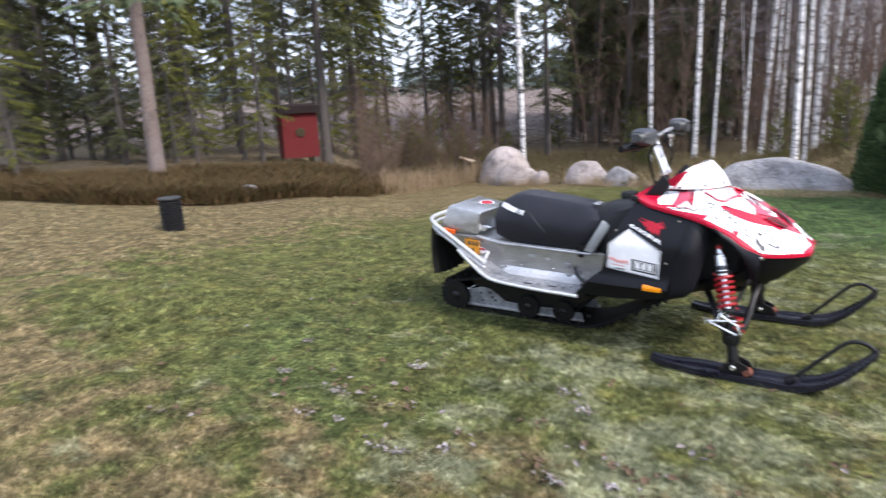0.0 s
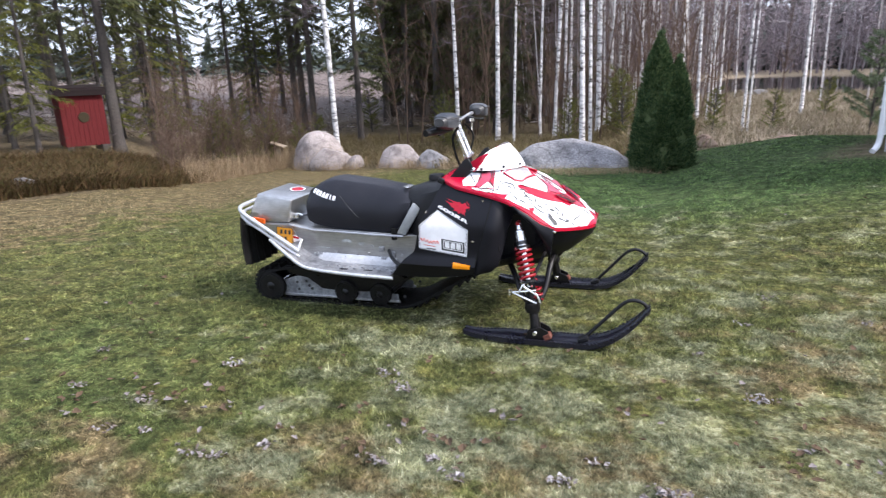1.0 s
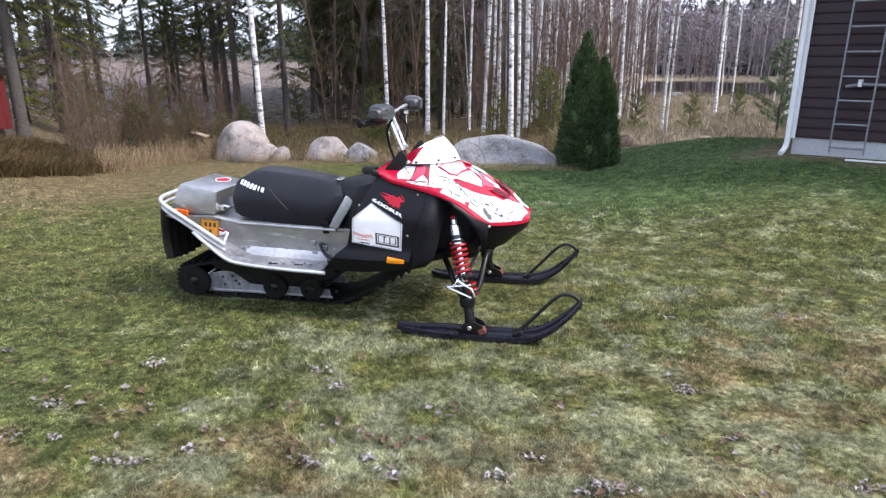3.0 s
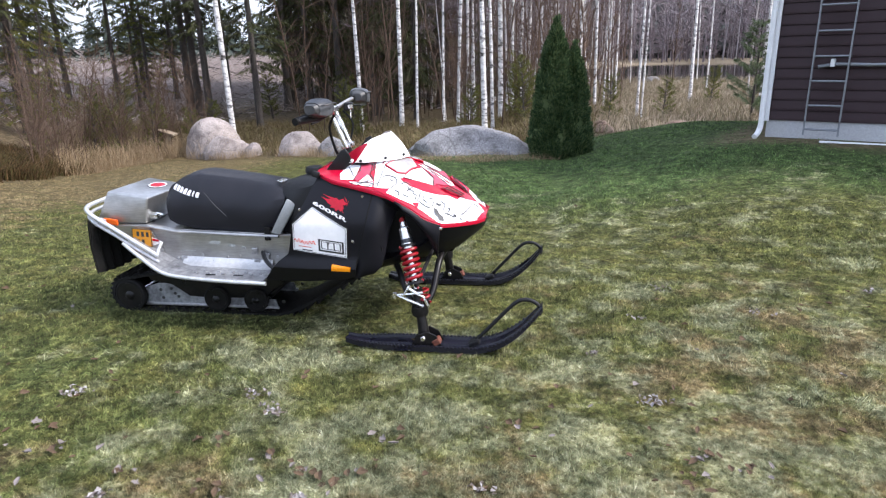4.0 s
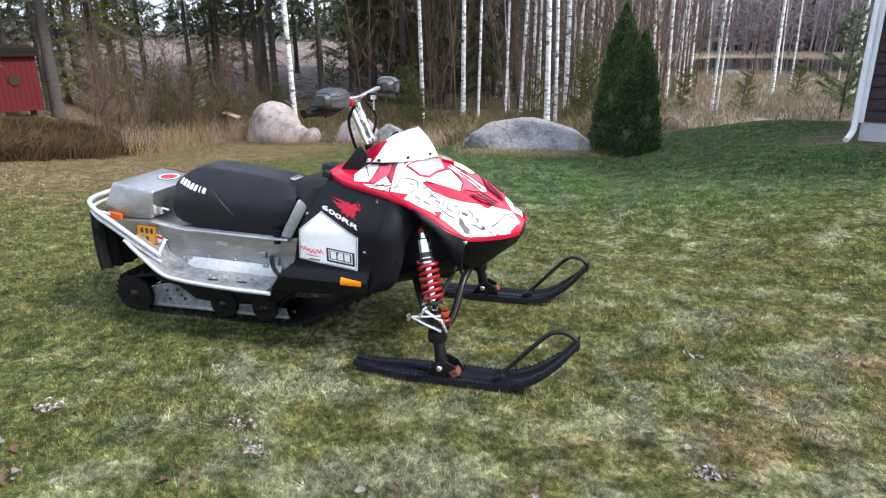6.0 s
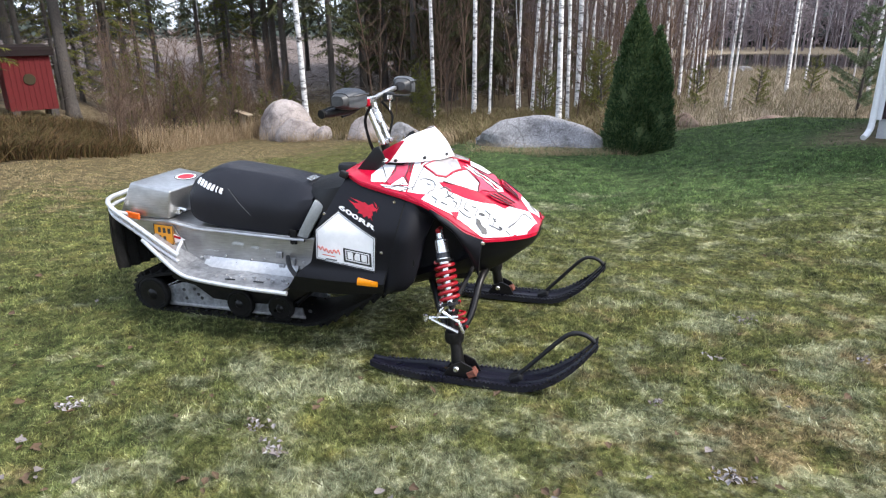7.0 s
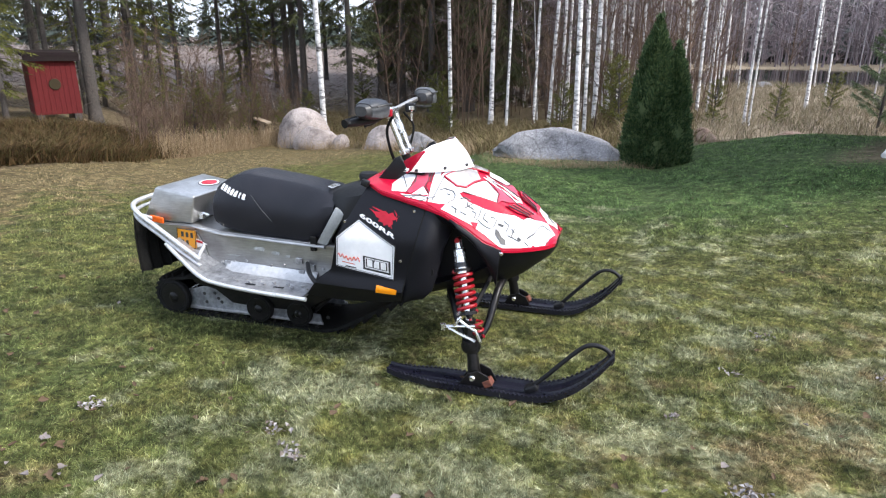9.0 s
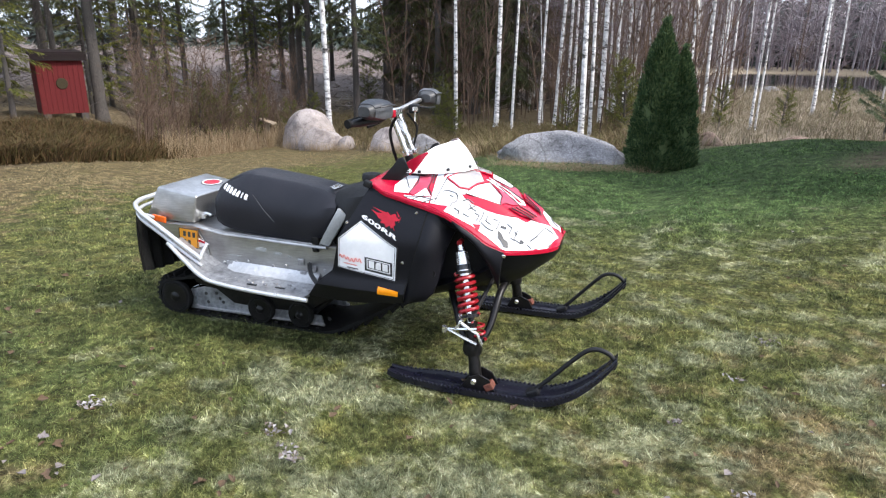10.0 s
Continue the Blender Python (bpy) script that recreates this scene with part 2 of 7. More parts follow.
M_SHOOT = two_scale("brown_shoots", (0.052, 0.031, 0.021), (0.135, 0.085, 0.056), 8, 1.5, 0.9, 0, 0.0, (0.09, 0.062, 0.05))
M_DEADTWIG = two_scale("dead_spruce_twigs", (0.040, 0.033, 0.028), (0.085, 0.070, 0.060), 8, 1.5, 0.9, 0, 0.0, (0.06, 0.05, 0.045))
M_NEEDLE = varied("spruce_needles", [(0.030, 0.038, 0.015), (0.060, 0.068, 0.026), (0.105, 0.108, 0.044)], 0.7, translucent=0.15)
M_BRANCH_DARK = two_scale("dark_branch_green", (0.022, 0.014, 0.005), (0.040, 0.028, 0.010), 60, 8, 0.95, 0, 0.4, (0.030, 0.030, 0.010), 0.5, 0.02)
M_NEEDLE_LIGHT = varied("young_spruce_needles", [(0.05, 0.062, 0.012), (0.105, 0.115, 0.022), (0.17, 0.165, 0.035)], 0.7, translucent=0.25)
M_NEEDLE_BLUE = varied("pine_needles", [(0.06, 0.09, 0.05), (0.11, 0.15, 0.08), (0.18, 0.22, 0.12)], 0.7, translucent=0.2)
M_THUJA = varied("thuja_leaves", [(0.018, 0.042, 0.017), (0.048, 0.090, 0.036), (0.155, 0.200, 0.085)], 0.6, translucent=0.3)
M_HEATHER = varied("brown_undergrowth", [(0.020, 0.014, 0.007), (0.058, 0.034, 0.015), (0.13, 0.078, 0.036), (0.050, 0.054, 0.015), (0.080, 0.046, 0.020)], 0.85, translucent=0.15)
M_BRUSH = varied("forest_floor_herbs", [(0.06, 0.045, 0.022), (0.13, 0.095, 0.05), (0.22, 0.165, 0.095), (0.10, 0.10, 0.032), (0.16, 0.115, 0.065)], 0.85, translucent=0.2)
M_STRAW = varied("dry_grass", [(0.17, 0.115, 0.062), (0.31, 0.225, 0.135), (0.48, 0.375, 0.25), (0.23, 0.16, 0.092)], 0.85, translucent=0.2)
M_REED = varied("pale_reeds", [(0.10, 0.08, 0.055), (0.24, 0.195, 0.14), (0.40, 0.335, 0.26), (0.13, 0.13, 0.06), (0.17, 0.13, 0.09)], 0.85, translucent=0.2)
M_LEAF = varied("fallen_birch_leaves", [(0.045, 0.028, 0.018), (0.085, 0.055, 0.034), (0.15, 0.102, 0.066), (0.23, 0.165, 0.112), (0.04, 0.026, 0.017)], 0.75)
M_LEAF_FROST = varied("frosted_leaves", [(0.12, 0.09, 0.07), (0.24, 0.22, 0.22), (0.10, 0.072, 0.055)], 0.6)
M_FROST_LITTER = varied("frosted_scraps", [(0.09, 0.064, 0.046), (0.16, 0.13, 0.115), (0.27, 0.25, 0.25), (0.065, 0.046, 0.036), (0.37, 0.355, 0.36), (0.12, 0.09, 0.07)], 0.6)
M_BRASH = varied("clearing_brash", [(0.08, 0.058, 0.05), (0.16, 0.122, 0.105), (0.30, 0.25, 0.225), (0.52, 0.47, 0.44)], 0.9)
# needle colours lifted a little, painting in the haze of distance
M_FARWOOD = varied("hazed_conifers", [(0.032, 0.044, 0.038), (0.050, 0.064, 0.054), (0.070, 0.084, 0.072)], 0.9)
M_FARBIRCH = varied("far_bare_birches", [(0.115, 0.090, 0.098), (0.19, 0.155, 0.165), (0.36, 0.33, 0.335)], 0.9)


def grass_colours(nt):
    """Lawn tint: lush green, straw, pale moss and frost, and dark clods, with some shade painted in."""
    big = noise_node(nt, 0.8, 6, 0.68)
    mid = noise_node(nt, 3.3, 6, 0.68)
    moss = noise_node(nt, 2.7, 8, 0.74, stretch=(1.0, 1.25, 1.0))
    fine = noise_node(nt, 26, 5, 0.65)
    green = ramp(nt, fine.outputs[0], [(0.3, (0.046, 0.064, 0.022)), (0.52, (0.160, 0.178, 0.062)), (0.72, (0.345, 0.362, 0.165))]).outputs[0]
    lush = ramp(nt, fine.outputs[0], [(0.3, (0.044, 0.086, 0.030)), (0.55, (0.122, 0.198, 0.074)), (0.75, (0.250, 0.335, 0.150))]).outputs[0]
    straw = ramp(nt, fine.outputs[0], [(0.3, (0.11, 0.082, 0.044)), (0.52, (0.29, 0.230, 0.134)), (0.75, (0.52, 0.437, 0.295))]).outputs[0]
    frost = ramp(nt, fine.outputs[0], [(0.3, (0.15, 0.165, 0.095)), (0.55, (0.38, 0.405, 0.275)), (0.75, (0.67, 0.69, 0.57))]).outputs[0]
    tc = nt.nodes.new("ShaderNodeTexCoord")
    sep = nt.nodes.new("ShaderNodeSeparateXYZ")
    nt.links.new(tc.outputs["Object"], sep.inputs[0])

    def span(axis, a, b, lo, hi):
        m = nt.nodes.new("ShaderNodeMapRange")
        m.interpolation_type = "SMOOTHSTEP"
        m.inputs[1].default_value, m.inputs[2].default_value = a, b
        m.inputs[3].default_value, m.inputs[4].default_value = lo, hi
        nt.links.new(sep.outputs[axis], m.inputs[0])
        return m.outputs[0]

    def calc(op, a, b):
        m = nt.nodes.new("ShaderNodeMath")
        m.operation = op
        for k, v in enumerate((a, b)):
            if isinstance(v, (int, float)):
                m.inputs[k].default_value = v
            else:
                nt.links.new(v, m.inputs[k])
        return m.outputs[0]

    # richer green towards the house and the thuja, partly painting the house's shade; drier towards the heather and the
    # drive
    lush_shade = calc("ADD", calc("MULTIPLY", span(1, 3.0, 6.0, 0.0, 0.5), span(0, -4.0, 0.5, 0.0, 1.0)), calc("MULTIPLY", big.outputs[0], 0.6))
    # left foreground greened and darkened, painting in the shade that lies there
    thick = calc("MULTIPLY", calc("MULTIPLY", span(0, 0.7, -0.4, 0.0, 1.0), span(0, -3.6, -2.0, 0.0, 1.0)), calc("MULTIPLY", span(1, 2.9, 1.7, 0.0, 1.0), span(1, -0.9, 0.2, 0.0, 1.0)))
    lush_shade = calc("ADD", lush_shade, calc("MULTIPLY", thick, 0.20))
    base = mix(nt, ramp(nt, lush_shade, [(0.42, (0, 0, 0)), (0.74, (1, 1, 1))]).outputs[0], green, lush)
    right = calc("MULTIPLY", span(0, 1.2, 2.6, 0.0, 0.12), span(1, 3.2, 1.2, 0.0, 1.0))
    front = calc("SUBTRACT", span(1, 0.95, -0.10, -0.02, 0.27), span(0, 1.0, -0.3, 0.0, 0.085))
    drier = calc("MAXIMUM", calc("MAXIMUM", span(0, -2.8, -6.6, -0.06, 0.27), front), right)
    less_straw = calc("MULTIPLY", span(1, 3.0, 5.2, 0.0, -0.22), span(0, -4.0, 0.5, 0.0, 1.0))
    dry = calc("ADD", calc("ADD", mid.outputs[0], drier), less_straw)
    dry = calc("SUBTRACT", dry, calc("MULTIPLY", thick, 0.07))
    # olive patches, then straw, then pale moss and frost
    tone = noise_node(nt, 5.2, 5, 0.6, stretch=(1.0, 1.15, 1.0))
    olive = ramp(nt, fine.outputs[0], [(0.3, (0.085, 0.076, 0.020)), (0.52, (0.215, 0.190, 0.060)), (0.74, (0.40, 0.350, 0.150))]).outputs[0]
    col = mix(nt, ramp(nt, calc("ADD", tone.outputs[0], calc("MULTIPLY", less_straw, 0.6)), [(0.51, (0, 0, 0)), (0.64, (0.40, 0.40, 0.40))]).outputs[0], base, olive)
    col = mix(nt, ramp(nt, dry, [(0.55, (0, 0, 0)), (0.69, (0.9, 0.9, 0.9))]).outputs[0], col, straw)
    pale = calc("ADD", calc("ADD", moss.outputs[0], span(0, -1.3, 0.5, -0.085, 0.0)), calc("ADD", span(1, 4.2, 7.0, 0.0, -0.14), calc("MULTIPLY", span(1, 2.0, 0.6, 0.0, 0.055), span(0, -1.6, 0.6, 0.15, 1.0))))
    col = mix(nt, ramp(nt, pale, [(0.50, (0, 0, 0)), (0.60, (0.85, 0.85, 0.85))]).outputs[0], col, frost)
    shade = noise_node(nt, 7.5, 6, 0.7)
    col = mix(nt, 1.0, col, ramp(nt, shade.outputs[0], [(0.34, (0.36, 0.40, 0.36)), (0.5, (0.95, 0.95, 0.95)), (0.66, (1.70, 1.66, 1.62))]).outputs[0], "MULTIPLY")
    clods = noise_node(nt, 11, 7, 0.82)
    col = mix(nt, ramp(nt, clods.outputs[0], [(0.34, (0.85, 0.85, 0.85)), (0.43, (0, 0, 0))]).outputs[0], col, (0.055, 0.048, 0.028))
    return col, fine


def lawn_material():
    m, nt, b = material("lawn_soil_and_moss", 0.95)
    col, fine = grass_colours(nt)
    # ground tint multiplied down to paint the shade between the blades
    dark = mix(nt, 1.0, col, (0.55, 0.52, 0.45), "MULTIPLY")
    soil = noise_node(nt, 38, 6, 0.7)
    spots = ramp(nt, soil.outputs[0], [(0.40, (0.45, 0.42, 0.36)), (0.56, (1, 1, 1))]).outputs[0]
    lawn = mix(nt, 1.0, dark, spots, "MULTIPLY")
    # beyond the lawn: forest litter and dry reed ground
    tc = nt.nodes.new("ShaderNodeTexCoord")
    sep = nt.nodes.new("ShaderNodeSeparateXYZ")
    nt.links.new(tc.outputs["Object"], sep.inputs[0])
    att = nt.nodes.new("ShaderNodeVertexColor")
    att.layer_name = "cover"
    sep2 = nt.nodes.new("ShaderNodeSeparateColor")
    nt.links.new(att.outputs[0], sep2.inputs[0])
    litter_n = noise_node(nt, 6, 8, 0.7)
    litter = ramp(nt, litter_n.outputs[0], [(0.3, (0.030, 0.024, 0.014)), (0.5, (0.105, 0.080, 0.046)), (0.72, (0.25, 0.19, 0.125))]).outputs[0]
    reed = ramp(nt, litter_n.outputs[0], [(0.3, (0.11, 0.085, 0.055)), (0.6, (0.26, 0.21, 0.15)), (0.75, (0.40, 0.335, 0.26))]).outputs[0]
    clear = ramp(nt, litter_n.outputs[0], [(0.3, (0.060, 0.046, 0.040)), (0.55, (0.17, 0.135, 0.120)), (0.75, (0.36, 0.31, 0.285))]).outputs[0]
    col2 = mix(nt, sep2.outputs[0], lawn, litter)
    col3 = mix(nt, sep2.outputs[1], col2, reed)
    col4 = mix(nt, sep2.outputs[2], col3, clear)
    nt.links.new(col4, b.inputs["Base Color"])
    bump(nt, b, soil.outputs[0], 0.6, 0.02)
    b.inputs["Specular IOR Level"].default_value = 0.15
    return m


def blade_material():
    m, nt, b = material("grass_blades", 0.7)
    col, fine = grass_colours(nt)
    g = nt.nodes.new("ShaderNodeNewGeometry")
    r = ramp(nt, g.outputs["Random Per Island"], [(0.0, (0.18, 0.20, 0.16)), (0.35, (0.66, 0.70, 0.62)), (0.72, (1.22, 1.19, 1.16)), (1.0, (1.70, 1.63, 1.60))])
    c = mix(nt, 1.0, col, r.outputs[0], "MULTIPLY")
    nt.links.new(c, b.inputs["Base Color"])
    t = nt.nodes.new("ShaderNodeBsdfTranslucent")
    nt.links.new(c, t.inputs[0])
    s = nt.nodes.new("ShaderNodeMixShader")
    s.inputs[0].default_value = 0.3
    nt.links.new(b.outputs[0], s.inputs[1]); nt.links.new(t.outputs[0], s.inputs[2])
    nt.links.new(s.outputs[0], nt.nodes["Material Output"].inputs[0])
    b.inputs["Specular IOR Level"].default_value = 0.25
    return m


M_LAWN = lawn_material()
M_BLADE = blade_material()


def water_material():
    m, nt, b = material("pond_water", 0.06)
    b.inputs["Base Color"].default_value = rgba((0.02, 0.018, 0.016))
    n = noise_node(nt, 3, 4)
    bump(nt, b, n.outputs[0], 0.08, 0.02)
    return m


M_WATER = water_material()


# ---- mesh tools ----
def part(name, bm, mat, parent=None, label="", smooth=False):
    me = bpy.data.meshes.new(name)
    bmesh.ops.recalc_face_normals(bm, faces=bm.faces)
    bm.to_mesh(me)
    bm.free()
    me.materials.append(mat)
    if smooth:
        me.polygons.foreach_set("use_smooth", [True] * len(me.polygons))
        me.set_sharp_from_angle(angle=radians(38))
    ob = new(name, me)
    ob.parent = parent
    if label:
        tagged(ob, label)
    return ob


def raw(name, verts, faces, mat, parent=None):
    """A mesh straight from arrays, for large amounts of geometry. faces: one array of triangles or quads."""
    verts = np.asarray(verts, dtype=np.float32).reshape(-1, 3)
    faces = np.asarray(faces, dtype=np.int32)
    n, k = faces.shape
    me = bpy.data.meshes.new(name)
    me.vertices.add(len(verts))
    me.vertices.foreach_set("co", verts.ravel())
    me.loops.add(n * k)
    me.loops.foreach_set("vertex_index", faces.ravel())
    me.polygons.add(n)
    me.polygons.foreach_set("loop_start", np.arange(0, n * k, k, dtype=np.int32))
    me.polygons.foreach_set("loop_total", np.full(n, k, dtype=np.int32))
    me.update(calc_edges=True)
    me.materials.append(mat)
    ob = new(name, me)
    ob.parent = parent
    return ob


def empty(name, m, label, category, group=""):
    ob = new(name)
    ob.matrix_basis = m
    ob.empty_display_size = 0.1
    return tagged(ob, label, category, group)


def add_box(bm, c, size, rot=(0, 0, 0), bevel=0.0):
    m = pose(*c, *rot) @ Matrix.Diagonal((*size, 1))
    r = bmesh.ops.create_cube(bm, size=1.0, matrix=m)
    if bevel:
        es = list({e for v in r["verts"] for e in v.link_edges})
        bmesh.ops.bevel(bm, geom=es, offset=bevel, segments=2, affect="EDGES", profile=0.5)
    return bm


def box(c, size, rot=(0, 0, 0), bevel=0.0):
    return add_box(bmesh.new(), c, size, rot, bevel)


def add_tube(bm, pts, radii, n=10, closed=False, caps=True):
    """A round bar swept along points."""
    pts = [Vector(p) for p in pts]
    if isinstance(radii, (int, float)):
        radii = [radii] * len(pts)
    rings = []
    up = None
    for i, p in enumerate(pts):
        a = pts[i - 1] if (i > 0 or closed) else pts[i]
        b = pts[(i + 1) % len(pts)] if (i < len(pts) - 1 or closed) else pts[i]
        d = (b - a).normalized()
        if up is None:
            up = d.orthogonal().normalized()
        up = (up - d * up.dot(d)).normalized()
        s = d.cross(up)
        rings.append([bm.verts.new(p + radii[i] * (math.cos(2 * math.pi * k / n) * up + math.sin(2 * math.pi * k / n) * s)) for k in range(n)])
    m = len(rings)
    for i in range(m if closed else m - 1):
        r0, r1 = rings[i], rings[(i + 1) % m]
        for k in range(n):
            bm.faces.new((r0[k], r0[(k + 1) % n], r1[(k + 1) % n], r1[k]))
    if caps and not closed:
        bm.faces.new(list(reversed(rings[0])))
        bm.faces.new(rings[-1])
    return bm


def tube(pts, radii, n=10, closed=False):
    return add_tube(bmesh.new(), pts, radii, n, closed)


def curve(pts, n=8, closed=False):
    """Points along a smooth line through pts."""
    pts = [Vector(p) for p in pts]
    out = []
    m = len(pts)
    for i in range(m if closed else m - 1):
        p0 = pts[i - 1] if (i > 0 or closed) else pts[0] * 2 - pts[1]
        p1, p2 = pts[i], pts[(i + 1) % m]
        p3 = pts[(i + 2) % m] if (i + 2 < m or closed) else p2 * 2 - p1
        for k in range(n):
            t = k / n
            out.append(0.5 * ((2 * p1) + (p2 - p0) * t + (2 * p0 - 5 * p1 + 4 * p2 - p3) * t * t + (3 * p1 - p0 - 3 * p2 + p3) * t ** 3))
    if not closed:
        out.append(pts[-1])
    return out


def loft(rings, cap=True, loop=True):
    bm = bmesh.new()
    vs = [[bm.verts.new(p) for p in r] for r in rings]
    n = len(vs[0])
    for a, b in zip(vs, vs[1:]):
        for k in range(n if loop else n - 1):
            bm.faces.new((a[k], a[(k + 1) % n], b[(k + 1) % n], b[k]))
    if cap and loop:
        bm.faces.new(list(reversed(vs[0])))
        bm.faces.new(vs[-1])
    return bm


def sheet(fn, nu, nv, back):
    """A thin shell: fn(u, v) gives the outer face, back is the vector from it to the inner face."""
    bm = bmesh.new()
    back = Vector(back)
    grid = [[bm.verts.new(fn(i / nu, j / nv)) for j in range(nv + 1)] for i in range(nu + 1)]
    inner = [[bm.verts.new(v.co + back) for v in row] for row in grid]
    for i in range(nu):
        for j in range(nv):
            bm.faces.new((grid[i][j], grid[i + 1][j], grid[i + 1][j + 1], grid[i][j + 1]))
            bm.faces.new((inner[i][j], inner[i][j + 1], inner[i + 1][j + 1], inner[i + 1][j]))
    rim = [(i, 0) for i in range(nu)] + [(nu, j) for j in range(nv)] + [(i, nv) for i in range(nu, 0, -1)] + [(0, j) for j in range(nv, 0, -1)]
    for (i, j), (k, l) in zip(rim, rim[1:] + rim[:1]):
        bm.faces.new((grid[i][j], inner[i][j], inner[k][l], grid[k][l]))
    return bm


def prism(poly, y0, y1, bevel=0.0):
    """A plate: polygon (x, z) between two y values."""
    bm = bmesh.new()
    a = [bm.verts.new((x, y0, z)) for x, z in poly]
    b = [bm.verts.new((x, y1, z)) for x, z in poly]
    n = len(poly)
    bm.faces.new(a)
    bm.faces.new(list(reversed(b)))
    for k in range(n):
        bm.faces.new((a[k], a[(k + 1) % n], b[(k + 1) % n], b[k]))
    if bevel:
        bmesh.ops.bevel(bm, geom=list(bm.edges), offset=bevel, segments=2, affect="EDGES", profile=0.5)
    return bm


def lathe(c, axis, prof, n=24):
    """A turned part about an axis ('x', 'y' or 'z') through c; prof: (distance along the axis, radius)."""
    bm = bmesh.new()
    c = Vector(c)
    ax = {"x": (Vector((1, 0, 0)), Vector((0, 1, 0)), Vector((0, 0, 1))), "y": (Vector((0, 1, 0)), Vector((0, 0, 1)), Vector((1, 0, 0))), "z": (Vector((0, 0, 1)), Vector((1, 0, 0)), Vector((0, 1, 0)))}[axis]
    rings = [[bm.verts.new(c + ax[0] * d + r * (math.cos(2 * math.pi * k / n) * ax[1] + math.sin(2 * math.pi * k / n) * ax[2])) for k in range(n)] for d, r in prof]
    for a, b in zip(rings, rings[1:]):
        for k in range(n):
            bm.faces.new((a[k], a[(k + 1) % n], b[(k + 1) % n], b[k]))
    bm.faces.new(list(reversed(rings[0])))
    bm.faces.new(rings[-1])
    return bm


def lerp_table(table, x):
    """Value from (x, value) rows, by straight lines."""
    if x <= table[0][0]:
        return table[0][1]
    for (x0, v0), (x1, v1) in zip(table, table[1:]):
        if x <= x1:
            return v0 + (v1 - v0) * (x - x0) / (x1 - x0)
    return table[-1][1]


def smooth01(a, b, x):
    t = np.clip((x - a) / (b - a), 0, 1)
    return t * t * (3 - 2 * t)


# ---- ground ----
# the lawn seen from the middle of the walk: heading in degrees, reach of the lawn, fall of the ground there, where the fall begins
MID = (1.3, -1.3)
LAWN = [(-180, 60, 0, 9.5), (20, 60, 0, 9.5), (40, 20, 0.30, 9.5), (68, 15.2, 0.22, 9.5), (76, 14.0, 0.22, 9.5), (83, 13.4, 0.30, 8.0), (87, 10.4, 0.22, 4.0), (94, 9.8, 0.15, 4.0), (101, 10.6, 0.24, 4.0), (104, 14.0, 0.75, 4.0),
        (107, 17.0, 1.20, 4.0), (110, 18.1, 1.30, 4.0), (117, 20.2, 1.56, 4.0), (121, 21.5, 1.60, 4.0), (127, 18.6, 1.40, 4.0), (131, 14.7, 0.80, 4.0), (135.6, 12.7, 0.46, 4.0), (144.5, 11.8, 0.31, 4.0), (154, 11.9, 0.05, 4.0), (165, 16, 0, 4.0), (172, 29, 0, 4.0), (180, 60, 0, 4.0)]
# how far the wood draws back, by heading
RECEDE = [(60, 1.22), (90, 1.24), (94, 1.26), (100, 1.55), (106, 1.8), (118, 1.95), (124, 1.95), (130, 1.6), (136, 1.12), (142, 1.04), (150, 1.0)]
POND_C, POND_A, POND_R = (25.8, 53.8), radians(66), (23.0, 24.0)


def heading(x, y):
    return np.degrees(np.arctan2(np.asarray(y, float) - MID[1], np.asarray(x, float) - MID[0])), np.hypot(np.asarray(x, float) - MID[0], np.asarray(y, float) - MID[1])


def lawn_column(yaw, c):
    return np.interp(yaw, [p[0] for p in LAWN], [p[c] for p in LAWN])


def past_lawn(x, y):
    """Distance beyond the edge of the lawn, negative on it."""
    yaw, d = heading(x, y)
    return d - lawn_column(yaw, 1)


def polar(yaw, d):
    """The place at a heading in degrees and a distance from the middle of the walk."""
    return MID[0] + d * np.cos(np.radians(yaw)), MID[1] + d * np.sin(np.radians(yaw))


def recede(yaw, d):
    k = float(np.interp(yaw, [p[0] for p in RECEDE], [p[1] for p in RECEDE]))
    return k + (1 - k) * float(smooth01(20, 48, d))


def pond_rho(x, y):
    dx, dy = x - POND_C[0], y - POND_C[1]
    a = dx * math.cos(POND_A) + dy * math.sin(POND_A)
    b = -dx * math.sin(POND_A) + dy * math.cos(POND_A)
    return np.sqrt((a / POND_R[0]) ** 2 + (b / POND_R[1]) ** 2) + 0.06 * np.sin(a * 0.31) + 0.05 * np.sin(b * 0.23 + 1)


